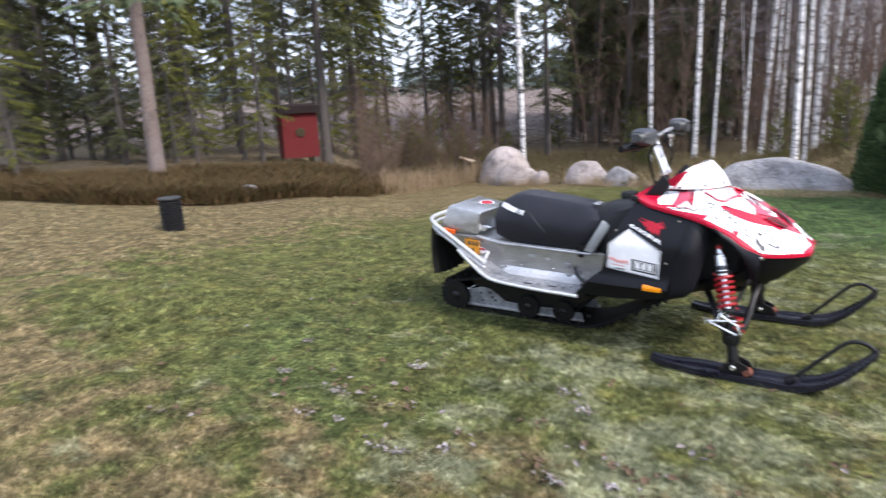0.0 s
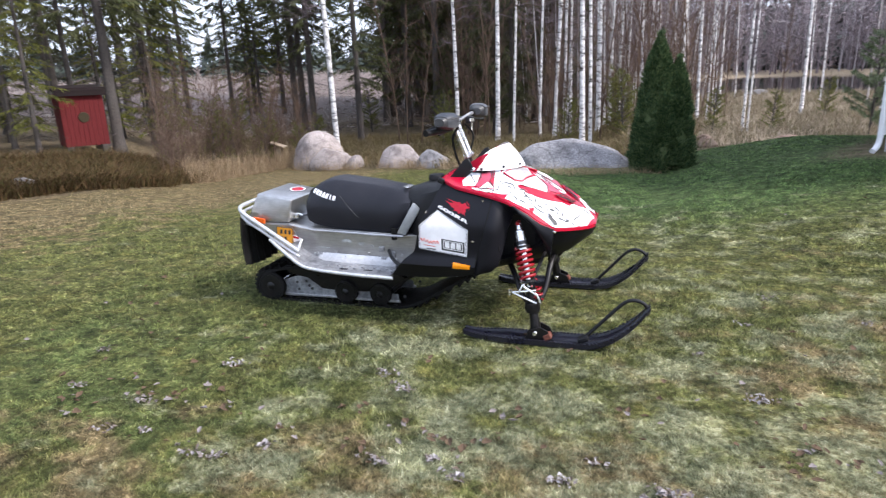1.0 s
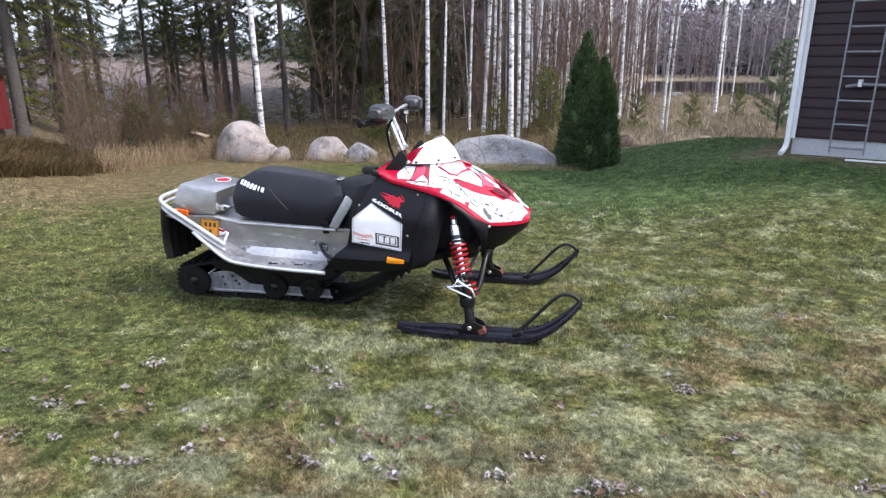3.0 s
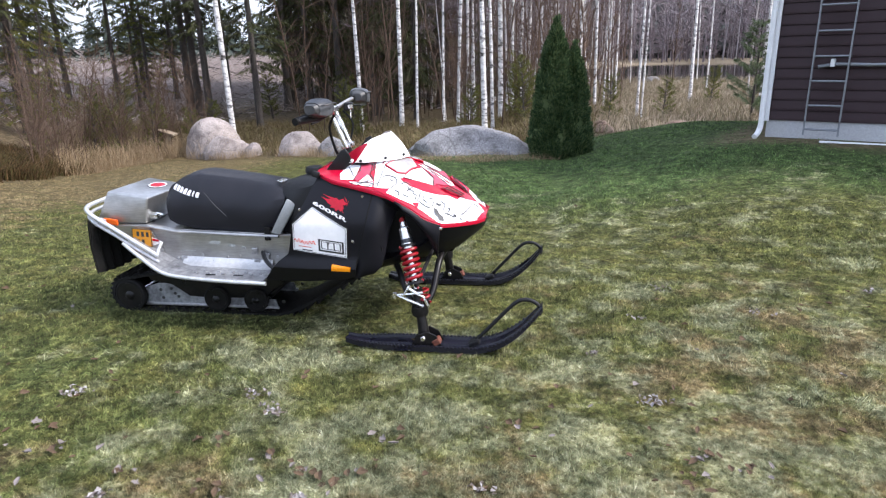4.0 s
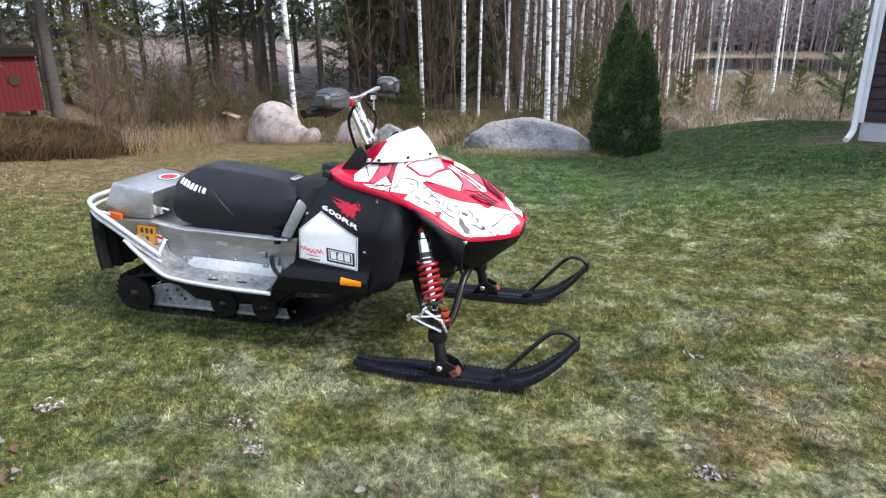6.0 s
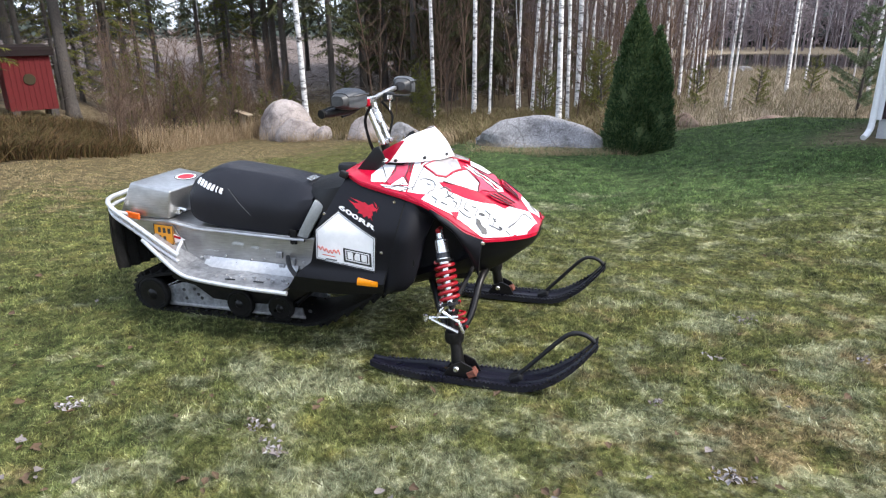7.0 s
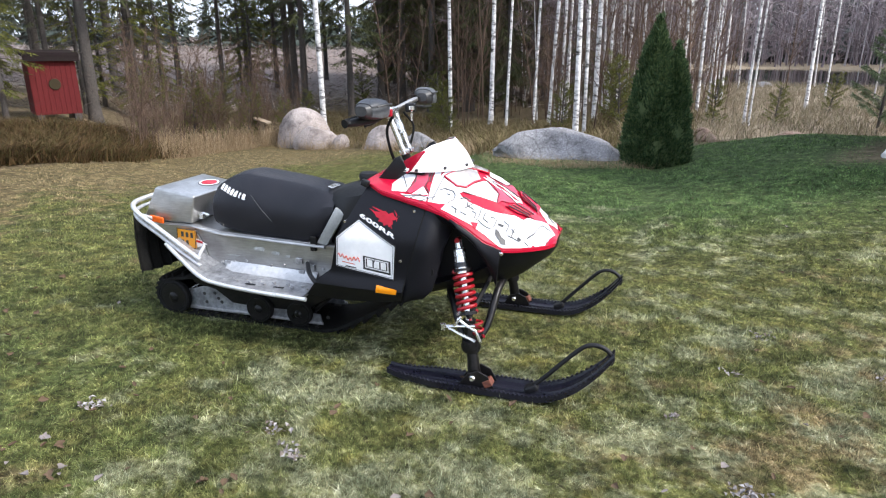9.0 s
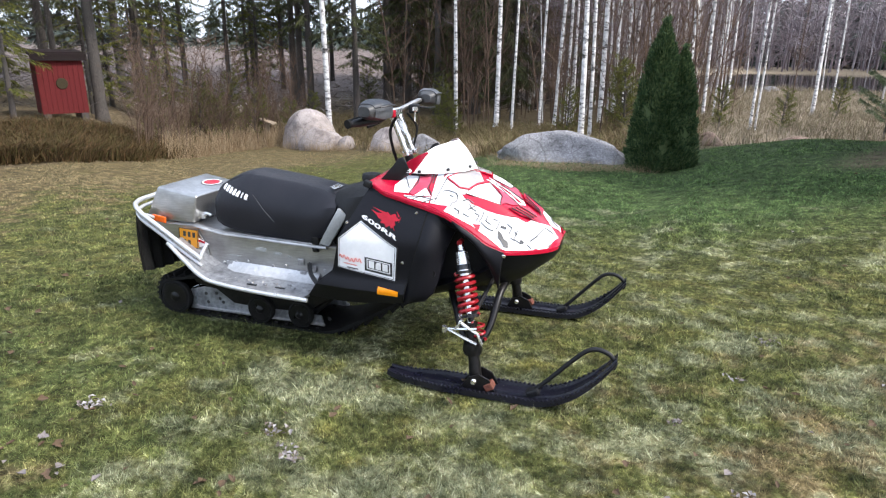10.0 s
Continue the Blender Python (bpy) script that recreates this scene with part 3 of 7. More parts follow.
def height(x, y):
    x, y = np.asarray(x, float), np.asarray(y, float)
    yaw, d = heading(x, y)
    h = 0.012 * np.sin(x * 1.3 + 0.4) * np.sin(y * 1.1) + 0.006 * np.sin(x * 3.1) * np.cos(y * 2.7 + x)
    h = h * smooth01(0.2, 3.0, np.hypot(x - 0.3, y - 2.0))
    h = h + 0.28 * smooth01(1.9, 4.3, x) * smooth01(2.5, 6.5, y) * (1 - smooth01(10.0, 13.0, y))
    # the lawn falls away towards the wood
    reach, fall, begin = lawn_column(yaw, 1), lawn_column(yaw, 2), lawn_column(yaw, 3)
    t = np.clip((d - begin) / (reach - begin), 0, 1)
    h = h - fall * np.where(t < 0.12, t * t / 0.24, t - 0.06) / 0.94
    beyond = smooth01(88, 94, yaw) * (1 - smooth01(128, 136, yaw))
    h = h - beyond * np.clip(0.07 * (d - reach), 0, np.maximum(0, 1.45 - fall))
    rough = smooth01(0.2, 3.0, d - reach)
    h = h + rough * (0.06 * np.sin(x * 0.9 + 1) * np.sin(y * 0.8) + 0.08 * np.sin(x * 0.31 + 2) * np.cos(y * 0.27))
    h = h - 0.10 * (1 - smooth01(84, 100, yaw)) * smooth01(13, 36, d) * (yaw > 0)
    # the felled slope rises again beyond the wood
    s = smooth01(34, 80, d) * smooth01(97, 108, yaw)
    h = h * (1 - s) + 1.3 * s
    h = h - 1.2 * (1 - smooth01(0.82, 1.12, pond_rho(x, y)))
    h = h + 3.0 * smooth01(110, 200, d)
    return h


def soil(x, y):
    """Bare soil along the foot of the house wall."""
    rx, ry = np.asarray(x, float) - 4.36, np.asarray(y, float) - 7.32
    along, front = rx * 0.868 - ry * 0.496, -rx * 0.496 - ry * 0.868
    wob = 0.12 * np.sin(along * 3.7) + 0.07 * np.sin(along * 9.1 + front * 5)
    return smooth01(-0.75, -0.2, along) * (1 - smooth01(0.30, 0.80, front + wob))


def build_ground():
    def axis(lo, hi, c0, c1, step, n):
        core = np.arange(c0, c1 + 1e-6, step)
        a = c0 - (c0 - lo) * (np.linspace(1, 0, n, endpoint=False) ** 2.2)
        b = c1 + (hi - c1) * (np.linspace(0, 1, n + 1)[1:] ** 2.2)
        return np.concatenate([a, core, b])
    xs = axis(-900, 900, -15, 9, 0.2, 70)
    ys = axis(-900, 1200, -4, 21, 0.2, 80)
    X, Y = np.meshgrid(xs, ys, indexing="ij")
    Z = height(X, Y)
    nx, ny = len(xs), len(ys)
    idx = np.arange(nx * ny).reshape(nx, ny)
    faces = np.stack([idx[:-1, :-1], idx[1:, :-1], idx[1:, 1:], idx[:-1, 1:]], -1).reshape(-1, 4)
    ob = raw("ground", np.stack([X, Y, Z], -1), faces, M_LAWN)
    me = ob.data
    me.polygons.foreach_set("use_smooth", [True] * len(me.polygons))
    yaw, d = heading(X, Y)
    wob = 0.25 * np.sin(X * 2.1) + 0.18 * np.sin(X * 5.3 + Y)
    over = past_lawn(X, Y) + wob
    litter = np.maximum(smooth01(-0.15, 0.55, over), 0.85 * soil(X, Y))
    reed = smooth01(0.3, 1.4, over) * (1 - smooth01(84, 92, yaw)) * smooth01(10, 13, d)
    clear = smooth01(34, 46, d) * smooth01(95, 103, yaw)
    col = np.stack([litter, reed, clear, np.ones_like(litter)], -1).reshape(-1, 4).astype(np.float32)
    layer = me.color_attributes.new("cover", "FLOAT_COLOR", "POINT")
    layer.data.foreach_set("color", col.ravel())
    return tagged(ob, "patchy autumn lawn running into forest litter", "ground", kind="structure")


build_ground()


def build_pond():
    n = 64
    bm = bmesh.new()
    vs = []
    for k in range(n):
        a = 2 * math.pi * k / n
        u, v = 1.25 * POND_R[0] * math.cos(a), 1.25 * POND_R[1] * math.sin(a)
        vs.append(bm.verts.new((POND_C[0] + u * math.cos(POND_A) - v * math.sin(POND_A), POND_C[1] + u * math.sin(POND_A) + v * math.cos(POND_A), -0.66)))
    bm.faces.new(vs)
    return tagged(part("water", bm, M_WATER), "still dark pond among dry reeds", "pond", kind="structure")


build_pond()


class Geo:
    """Collects triangles."""

    def __init__(self, seed):
        self.v, self.n, self.f = [], 0, []
        self.rng = np.random.default_rng(seed)

    def tris(self, p):
        """p: (n, 3, 3)"""
        p = np.asarray(p, float).reshape(-1, 3, 3)
        self.v.append(p.reshape(-1, 3))
        self.f.append(self.n + np.arange(len(p) * 3).reshape(-1, 3))
        self.n += len(p) * 3

    def stick(self, pts, r0, r1, k=3):
        """A thin tapered bar of k sides."""
        pts = np.asarray(pts, float)
        m = len(pts)
        d = np.gradient(pts, axis=0)
        d /= np.linalg.norm(d, axis=1)[:, None] + 1e-9
        ref = np.array([0.3, 0.5, 0.8])
        a = np.cross(d, ref)
        a /= np.linalg.norm(a, axis=1)[:, None] + 1e-9
        b = np.cross(d, a)
        r = np.linspace(r0, r1, m)[:, None]
        ang = 2 * np.pi * np.arange(k) / k
        rings = pts[:, None] + r[:, None] * (np.cos(ang)[None, :, None] * a[:, None] + np.sin(ang)[None, :, None] * b[:, None])
        base = self.n
        self.v.append(rings.reshape(-1, 3))
        i, j = np.meshgrid(np.arange(m - 1), np.arange(k), indexing="ij")
        q0, q1 = base + i * k + j, base + i * k + (j + 1) % k
        q2, q3 = q1 + k, q0 + k
        self.f.append(np.stack([q0, q1, q2], -1).reshape(-1, 3))
        self.f.append(np.stack([q0, q2, q3], -1).reshape(-1, 3))
        self.n += m * k

    def build(self, name, mat, parent=None, smooth=False):
        ob = raw(name, np.concatenate(self.v), np.concatenate(self.f), mat, parent)
        if smooth:
            ob.data.polygons.foreach_set("use_smooth", [True] * len(ob.data.polygons))
        return ob


def sprays(g, base, way, length, width, droop=0.3):
    """Needle or leaf sprays: slim triangles from base along way."""
    n = len(base)
    way = way / (np.linalg.norm(way, axis=1)[:, None] + 1e-9)
    side = np.cross(way, g.rng.normal(size=(n, 3)))
    side /= np.linalg.norm(side, axis=1)[:, None] + 1e-9
    L = length * g.rng.uniform(0.6, 1.3, (n, 1))
    tip = base + way * L
    tip[:, 2] -= droop * L[:, 0]
    w = width * g.rng.uniform(0.6, 1.3, (n, 1))
    mid = base * 0.55 + tip * 0.45
    g.tris(np.stack([base, mid + side * w, tip], 1))
    g.tris(np.stack([base, tip, mid - side * w * 0.8], 1))


def slivers(g, base, tip, width):
    """Fine twigs: one slim triangle each, from base to tip."""
    base, tip = np.asarray(base, float).reshape(-1, 3), np.asarray(tip, float).reshape(-1, 3)
    side = np.cross(tip - base, g.rng.normal(size=base.shape))
    side /= np.linalg.norm(side, axis=1)[:, None] + 1e-9
    g.tris(np.stack([base - side * width, base + side * width, tip], 1))


def trunk_geo(g, h, r, bend, k=10, flare=1.35):
    z = np.concatenate([[-0.25, 0.0, 0.15, 0.5], np.linspace(1.2, h, 12)])
    t = np.clip(z / h, 0, 1)
    pts = np.stack([bend * np.sin(t * 2.2 + 0.3) * t, bend * 0.7 * np.sin(t * 3.1) * t, z], -1)
    rr = r * (1 - 0.93 * t) * np.where(z < 0.1, flare, np.where(z < 0.4, 1.12, 1.0))
    ang = 2 * np.pi * np.arange(k) / k
    wob = 1 + 0.06 * g.rng.normal(size=(len(z), k))
    rings = pts[:, None] + rr[:, None, None] * wob[:, :, None] * np.stack([np.cos(ang), np.sin(ang), 0 * ang], -1)[None]
    base = g.n
    g.v.append(rings.reshape(-1, 3))
    m = len(z)
    i, j = np.meshgrid(np.arange(m - 1), np.arange(k), indexing="ij")
    q0, q1 = base + i * k + j, base + i * k + (j + 1) % k
    q2, q3 = q1 + k, q0 + k
    g.f.append(np.stack([q0, q1, q2], -1).reshape(-1, 3))
    g.f.append(np.stack([q0, q2, q3], -1).reshape(-1, 3))
    g.n += m * k

    def at(zz):
        tt = np.clip(zz / h, 0, 1)
        return np.array([bend * math.sin(tt * 2.2 + 0.3) * tt, bend * 0.7 * math.sin(tt * 3.1) * tt, zz])
    return at


def make_spruce(seed, h=14.0, r=0.14, crown_from=2.2, reach=2.0, dense=1.0, dead=True, bark=None, needles=None, name="spruce_tree", label="", bend=0.1, fine=1.0):
    """A spruce: trunk, bare dead limbs low down, hanging green limbs above."""
    tree = empty(name, pose(0, 0, 0), label, "tree", "trees at the edge of the wood")
    g = Geo(seed)
    at = trunk_geo(g, h, r, bend)
    g.build("trunk", bark or M_SPRUCE_BARK, tree, True)
    rng = g.rng
    if dead:
        gd = Geo(seed + 1)
        for _ in range(int(46 * dense)):
            z = rng.uniform(0.5, min(h * 0.6, crown_from + 3.5))
            a = rng.uniform(0, 2 * np.pi)
            L = rng.uniform(0.25, 0.95) * reach * 0.75
            o = at(z)
            s = np.linspace(0, 1, 5)[:, None]
            way = np.array([math.cos(a), math.sin(a), rng.uniform(-0.25, 0.1)])
            pts = o + way * L * s + np.array([0, 0, -0.25 * L]) * s ** 2
            gd.stick(pts[::2], 0.010, 0.003)
            q = rng.uniform(0.2, 1.0, (16, 1))
            p = o + way * L * q + np.array([0, 0, -0.25 * L]) * q * q
            slivers(gd, p, p + (way + rng.normal(size=(16, 3)) * 0.7) * rng.uniform(0.08, 0.4, (16, 1)) + [0, 0, -0.06], 0.0035)
        tagged(gd.build("dead_branchwork", M_DEADTWIG, tree), kind="stuff")
    gl, gn = Geo(seed + 2), Geo(seed + 3)
    z = crown_from
    while z < h - 0.3:
        t = (z - crown_from) / (h - crown_from)
        full = reach * (1 - t) ** 0.8 * (0.55 + 0.45 * min(1, (z - crown_from) / 1.5 + 0.2))
        for _ in range(rng.integers(4, 7)):
            a = rng.uniform(0, 2 * np.pi)
            L = max(0.15, full * rng.uniform(0.6, 1.15))
            o = at(z + rng.uniform(-0.1, 0.1))
            s = np.linspace(0, 1, 6)
            way = np.array([math.cos(a), math.sin(a), 0.12])
            pts = o + way * L * s[:, None]
            pts[:, 2] += L * (-0.55 * s ** 2 + 0.22 * s ** 4) if h > 4 else L * 0.45 * s
            gl.stick(pts[[0, 2, 5]], 0.008 + 0.006 * L, 0.003)
            tall = h > 4
            coarse = tall and z > 6.5
            n = int(max(8, (6 if coarse else 46 * fine if tall else 60 * fine ** 1.8) * L * dense))
            q = rng.uniform(0.12, 1.0, n) ** 0.75
            base = np.stack([np.interp(q, s, pts[:, i]) for i in range(3)], -1)
            sidev = np.array([-math.sin(a), math.cos(a), 0.0])
            w = way[None] * rng.uniform(0.3, 1.0, (n, 1)) + sidev[None] * rng.normal(size=(n, 1)) * 0.8 + np.stack([0 * q, 0 * q, -rng.uniform(0.1, 0.9, n) if h > 4 else rng.uniform(-0.5, 0.9, n)], -1)
            sprays(gn, base, w, (0.5 if coarse else 0.23 / fine) if tall else (0.09 + 0.03 * h) / fine, (0.07 if coarse else 0.019 / fine) if tall else 0.010 / fine)
        z += rng.uniform(0.28, 0.45) * (1 if h > 4 else max(0.16, h / 6))
    tagged(gl.build("branchwork", bark or M_SPRUCE_BARK, tree), kind="stuff")
    tagged(gn.build("crown", needles or M_NEEDLE, tree), kind="stuff")
    return tree


def make_birch(seed, h=13.0, r=0.06, bark=None, low=2.5, twiggy=1.0, name="birch_tree", label="", bend=0.25):
    """A leafless birch: pale trunk, thin rising limbs and fine twigs."""
    tree = empty(name, pose(0, 0, 0), label, "tree", "birches at the edge of the wood")
    g = Geo(seed)
    at = trunk_geo(g, h, r, bend, 9, 1.5)
    g.build("trunk", bark or M_BIRCH, tree, True)
    rng = g.rng
    gl = Geo(seed + 1)
    for _ in range(int(40 * twiggy)):
        z = rng.uniform(low, h * 0.96)
        t = z / h
        L = rng.uniform(0.5, 1.0) * 2.3 * (1 - 0.75 * t) * min(1, 0.3 + (z - low) / 3)
        a = rng.uniform(0, 2 * np.pi)
        way = np.array([math.cos(a), math.sin(a), rng.uniform(0.3, 1.0)])
        s = np.linspace(0, 1, 5)[:, None]
        pts = at(z) + way * L * s + np.array([0, 0, -0.45 * L]) * s ** 2
        gl.stick(pts[[0, 2, 4]], 0.010 * (1.2 - t) + 0.003, 0.003)
        n = int(18 * twiggy)
        q = rng.uniform(0.2, 1.0, (n, 1))
        p = at(z) + way * L * q + np.array([0, 0, -0.45 * L]) * q * q
        w2 = way * 0.7 + rng.normal(size=(n, 3)) * 0.6
        l2 = rng.uniform(0.15, 0.6, (n, 1))
        e = p + w2 * l2
        slivers(gl, p, e, 0.0035)
        for _ in range(2):
            m = p + (e - p) * rng.uniform(0.3, 0.9, (n, 1))
            slivers(gl, m, m + (w2 + rng.normal(size=(n, 3)) * 0.6) * rng.uniform(0.1, 0.3, (n, 1)) + [0, 0, -0.05], 0.0025)
    tagged(gl.build("branchwork", M_TWIG, tree), kind="stuff")
    return tree


def on_ground(x, y, turn=0.0, dz=-0.02):
    return pose(x, y, float(height(x, y)) + dz, 0, 0, turn)


def scaled(m, s, sz=None):
    return m @ Matrix.Diagonal((s, s, sz or s, 1))


def place(src, x, y, s=1.0, turn=0.0, sz=None, dz=-0.02, lean=0.0):
    """A copy of a tree at its place, with its own size and lean."""
    c = copy_thing(src, pose(x, y, float(height(x, y)) + dz, wood.uniform(-lean, lean), wood.uniform(-lean, lean), turn))
    c.scale = (s, s, sz or s)
    return c


wood = random.Random(11)
BIRCH_LABEL = "tall leafless birch with white black-flecked bark"
birches = [make_birch(100 + 7 * i, 13.5, 0.062, low=2.6 + 0.5 * i, label=BIRCH_LABEL, bend=0.12 + 0.07 * i) for i in range(3)]
grey_birches = [make_birch(150 + 7 * i, 12.0, 0.055, M_BIRCH_GREY if i == 1 else M_BIRCH, low=1.3, twiggy=1.25, label="slender leafless birch with grey-white bark", bend=0.15 + 0.1 * i) for i in range(3)]
SPRUCE_LABEL = "tall spruce with grey scaly trunk and dark drooping limbs"
bushy = [make_spruce(250 + 11 * i, 13.0, 0.13, 0.7 + 0.4 * i, 1.7, 1.1, label="tall spruce with dark green limbs almost to the ground") for i in range(2)]
spruces = [make_spruce(200 + 11 * i, 15.0, 0.15, 2.6 + 0.7 * i, 1.9 + 0.15 * i, label=SPRUCE_LABEL) for i in range(3)]
leafy = [make_spruce(300 + 11 * i, 9.0, 0.085, 0.9, 1.5, 0.9, needles=M_NEEDLE_LIGHT, fine=1.5, label="half-grown spruce with yellowish green limbs") for i in range(2)]
small_spruce = make_spruce(400, 1.5, 0.022, 0.12, 0.55, 1.2, dead=False, needles=M_NEEDLE_LIGHT, fine=2.0, name="spruce_sapling", label="small bright green spruce sapling in the undergrowth")
pine = make_spruce(420, 3.2, 0.045, 0.25, 1.05, 2.6, dead=False, needles=M_NEEDLE_BLUE, fine=1.5, name="young_pine", label="bushy young pine beside the house corner")

# birches: x, y, trunk radius
BIRCHES = [(-8.45, 19.0, 0.100), (-4.52, 21.0, 0.073), (-2.9, 20.19, 0.08), (-1.99, 17.96, 0.044), (-1.31, 18.93, 0.047), (-0.83, 18.93, 0.07), (-0.79, 22.0, 0.063), (-0.65, 23.18, 0.054), (0.29, 14.6, 0.069), (0.47, 14.9, 0.048), (0.51, 19.19, 0.079), (0.83, 20.17, 0.05), (1.04, 25.0, 0.068), (1.38, 28.25, 0.076)]
BIRCHES_RIGHT = [(1.86, 21.05, 0.077), (3.06, 21.19, 0.111), (3.37, 18.66, 0.069), (3.72, 19.43, 0.049), (4.26, 22.75, 0.063), (4.68, 24.1, 0.067), (4.03, 15.03, 0.057), (4.16, 15.15, 0.042), (6.4, 19.74, 0.084), (7.83, 17.76, 0.064), (-26.52, 40.25, 0.153)]
for i, (x, y, r) in enumerate(BIRCHES + [(x, y, 0.66 * r) for x, y, r in BIRCHES_RIGHT]):
    src = birches[i % 3] if r > 0.041 else grey_birches[i % 3]
    s = r / 0.062
    place(src, x, y, s, wood.uniform(0, 360), max(0.95, min(1.7, s)), lean=1.2)
# the birch stand behind the thuja and round the pond
for i in range(230):
    a, d = wood.uniform(70, 98.5), wood.uniform(19, 46)
    k = recede(a, d)
    x, y = polar(a, d * k)
    if pond_rho(x, y) < 1.12 or (a < 82 and wood.random() < 0.80):
        continue
    s = k * wood.uniform(0.30, 0.58)
    place(grey_birches[i % 3] if i % 4 else birches[i % 3], x, y, s, wood.uniform(0, 360), wood.uniform(0.85, 1.1), lean=3.0)

# spruces: x, y, trunk radius
SPRUCES = [(-9.9, 24.66, 0.151), (-11.49, 32.37, 0.21), (-15.91, 31.01, 0.20), (-9.53, 33.48, 0.163), (-14.55, 15.47, 0.181), (-24.18, 27.14, 0.234), (-27.38, 33.5, 0.2), (-27.36, 36.32, 0.194), (-23.25, 38.11, 0.162), (-21.35, 38.61, 0.17), (-14.18, 28.74, 0.19), (-21.12, 11.43, 0.25), (-23.82, 10.42, 0.123), (-29.68, 13.01, 0.22), (-28.21, 19.7, 0.221), (-21.36, 17.54, 0.211), (-17.87, 21.23, 0.201), (-19.88, 30.21, 0.136), (-25.83, 24.27, 0.178)]
for i, (x, y, r) in enumerate(SPRUCES):
    s = r / 0.15
    place(spruces[i % 3], x, y, s, wood.uniform(0, 360), max(0.8, min(1.8, s)))
# the dark spruce wood in the middle
for i in range(78):
    a, d = wood.uniform(93, 119), wood.uniform(17, 48)
    k = recede(a, d)
    x, y = polar(a, d * k)
    if 111 < a and wood.random() < 0.85:
        continue
    s = k * wood.uniform(0.5, 1.1)
    place(spruces[i % 3] if i % 5 in (0, 2) or a > 111 else bushy[i % 2], x, y, s, wood.uniform(0, 360), k * wood.uniform(0.8, 1.1))
# open wood to the left, with half-grown spruces
for i in range(13):
    a, d = radians(wood.uniform(133, 166)), wood.uniform(24, 48)
    place(spruces[i % 3], 1.4 + d * math.cos(a), -1.2 + d * math.sin(a), wood.uniform(0.5, 1.1), wood.uniform(0, 360), wood.uniform(0.8, 1.1))
for i in range(9):
    a, d = radians(wood.uniform(140.5, 158)), wood.uniform(22, 31)
    place(bushy[i % 2], 1.4 + d * math.cos(a), -1.2 + d * math.sin(a), wood.uniform(0.45, 0.8), wood.uniform(0, 360), wood.uniform(0.6, 0.9))
LEAFY = [(-16.56, 17.2, 0.978), (-14.07, 12.03, 0.848), (-15.84, 12.85, 0.935), (-17.02, 21.83, 0.941), (-17.2, 20.62, 1.125), (-14.57, 10.03, 0.612), (-17.36, 11.31, 0.911), (-18.73, 15.23, 1.035)]
for i in range(21):
    a, d = wood.uniform(119, 158), wood.uniform(14, 30)
    if (130.5 < a < 143.5 and d < 21) or (144 < a < 154 and d < 19) or (122.5 < a < 128):
        continue
    k = recede(a, d)
    LEAFY.append((*polar(a, d * k), k * wood.uniform(0.55, 1.0)))
for i, (x, y, s) in enumerate(LEAFY):
    place(leafy[i % 2], x, y, s, wood.uniform(0, 360))
SAPLINGS = [(-9.75, 18.9, 1.15), (-12.3, 17.2, 1.7), (-11.2, 16.9, 1.3), (-13.3, 16.6, 1.6), (-10.9, 18.2, 1.5), (-11.6, 19.6, 1.2), (-12.6, 18.2, 1.0), (-13.24, 19.02, 1.31), (-12.89, 15.62, 0.969), (-14.57, 22.24, 1.755), (-11.49, 23.62, 1.162), (-4.63, 20.6, 1.321), (-5.53, 22.48, 1.616), (1.27, 14.83, 1.241), (-0.24, 16.48, 1.044), (4.63, 14.87, 0.739), (-10.73, 28.12, 1.688), (3.38, 15.2, 0.865), (1.14, 16.85, 1.367), (-4.06, 19.26, 0.869), (6.74, 18.7, 0.861)]
for x, y, s in SAPLINGS:
    place(small_spruce, x, y, s, wood.uniform(0, 360))
place(pine, 6.42, 14.04, 0.77, 30)
# the near pine on the heather bank
near_pine = make_spruce(500, 14.0, 0.19, 4.2, 2.2, 0.8, bark=M_PINE_BARK, needles=M_NEEDLE_BLUE, name="pine_tree", label="tall pine with bare reddish brown trunk", bend=0.3)
near_pine.matrix_basis = on_ground(-12.35, 7.22, 40)
for src in birches + grey_birches + spruces + bushy + leafy + [small_spruce, pine]:
    for o in (src, *src.children_recursive):
        bpy.data.objects.remove(o)


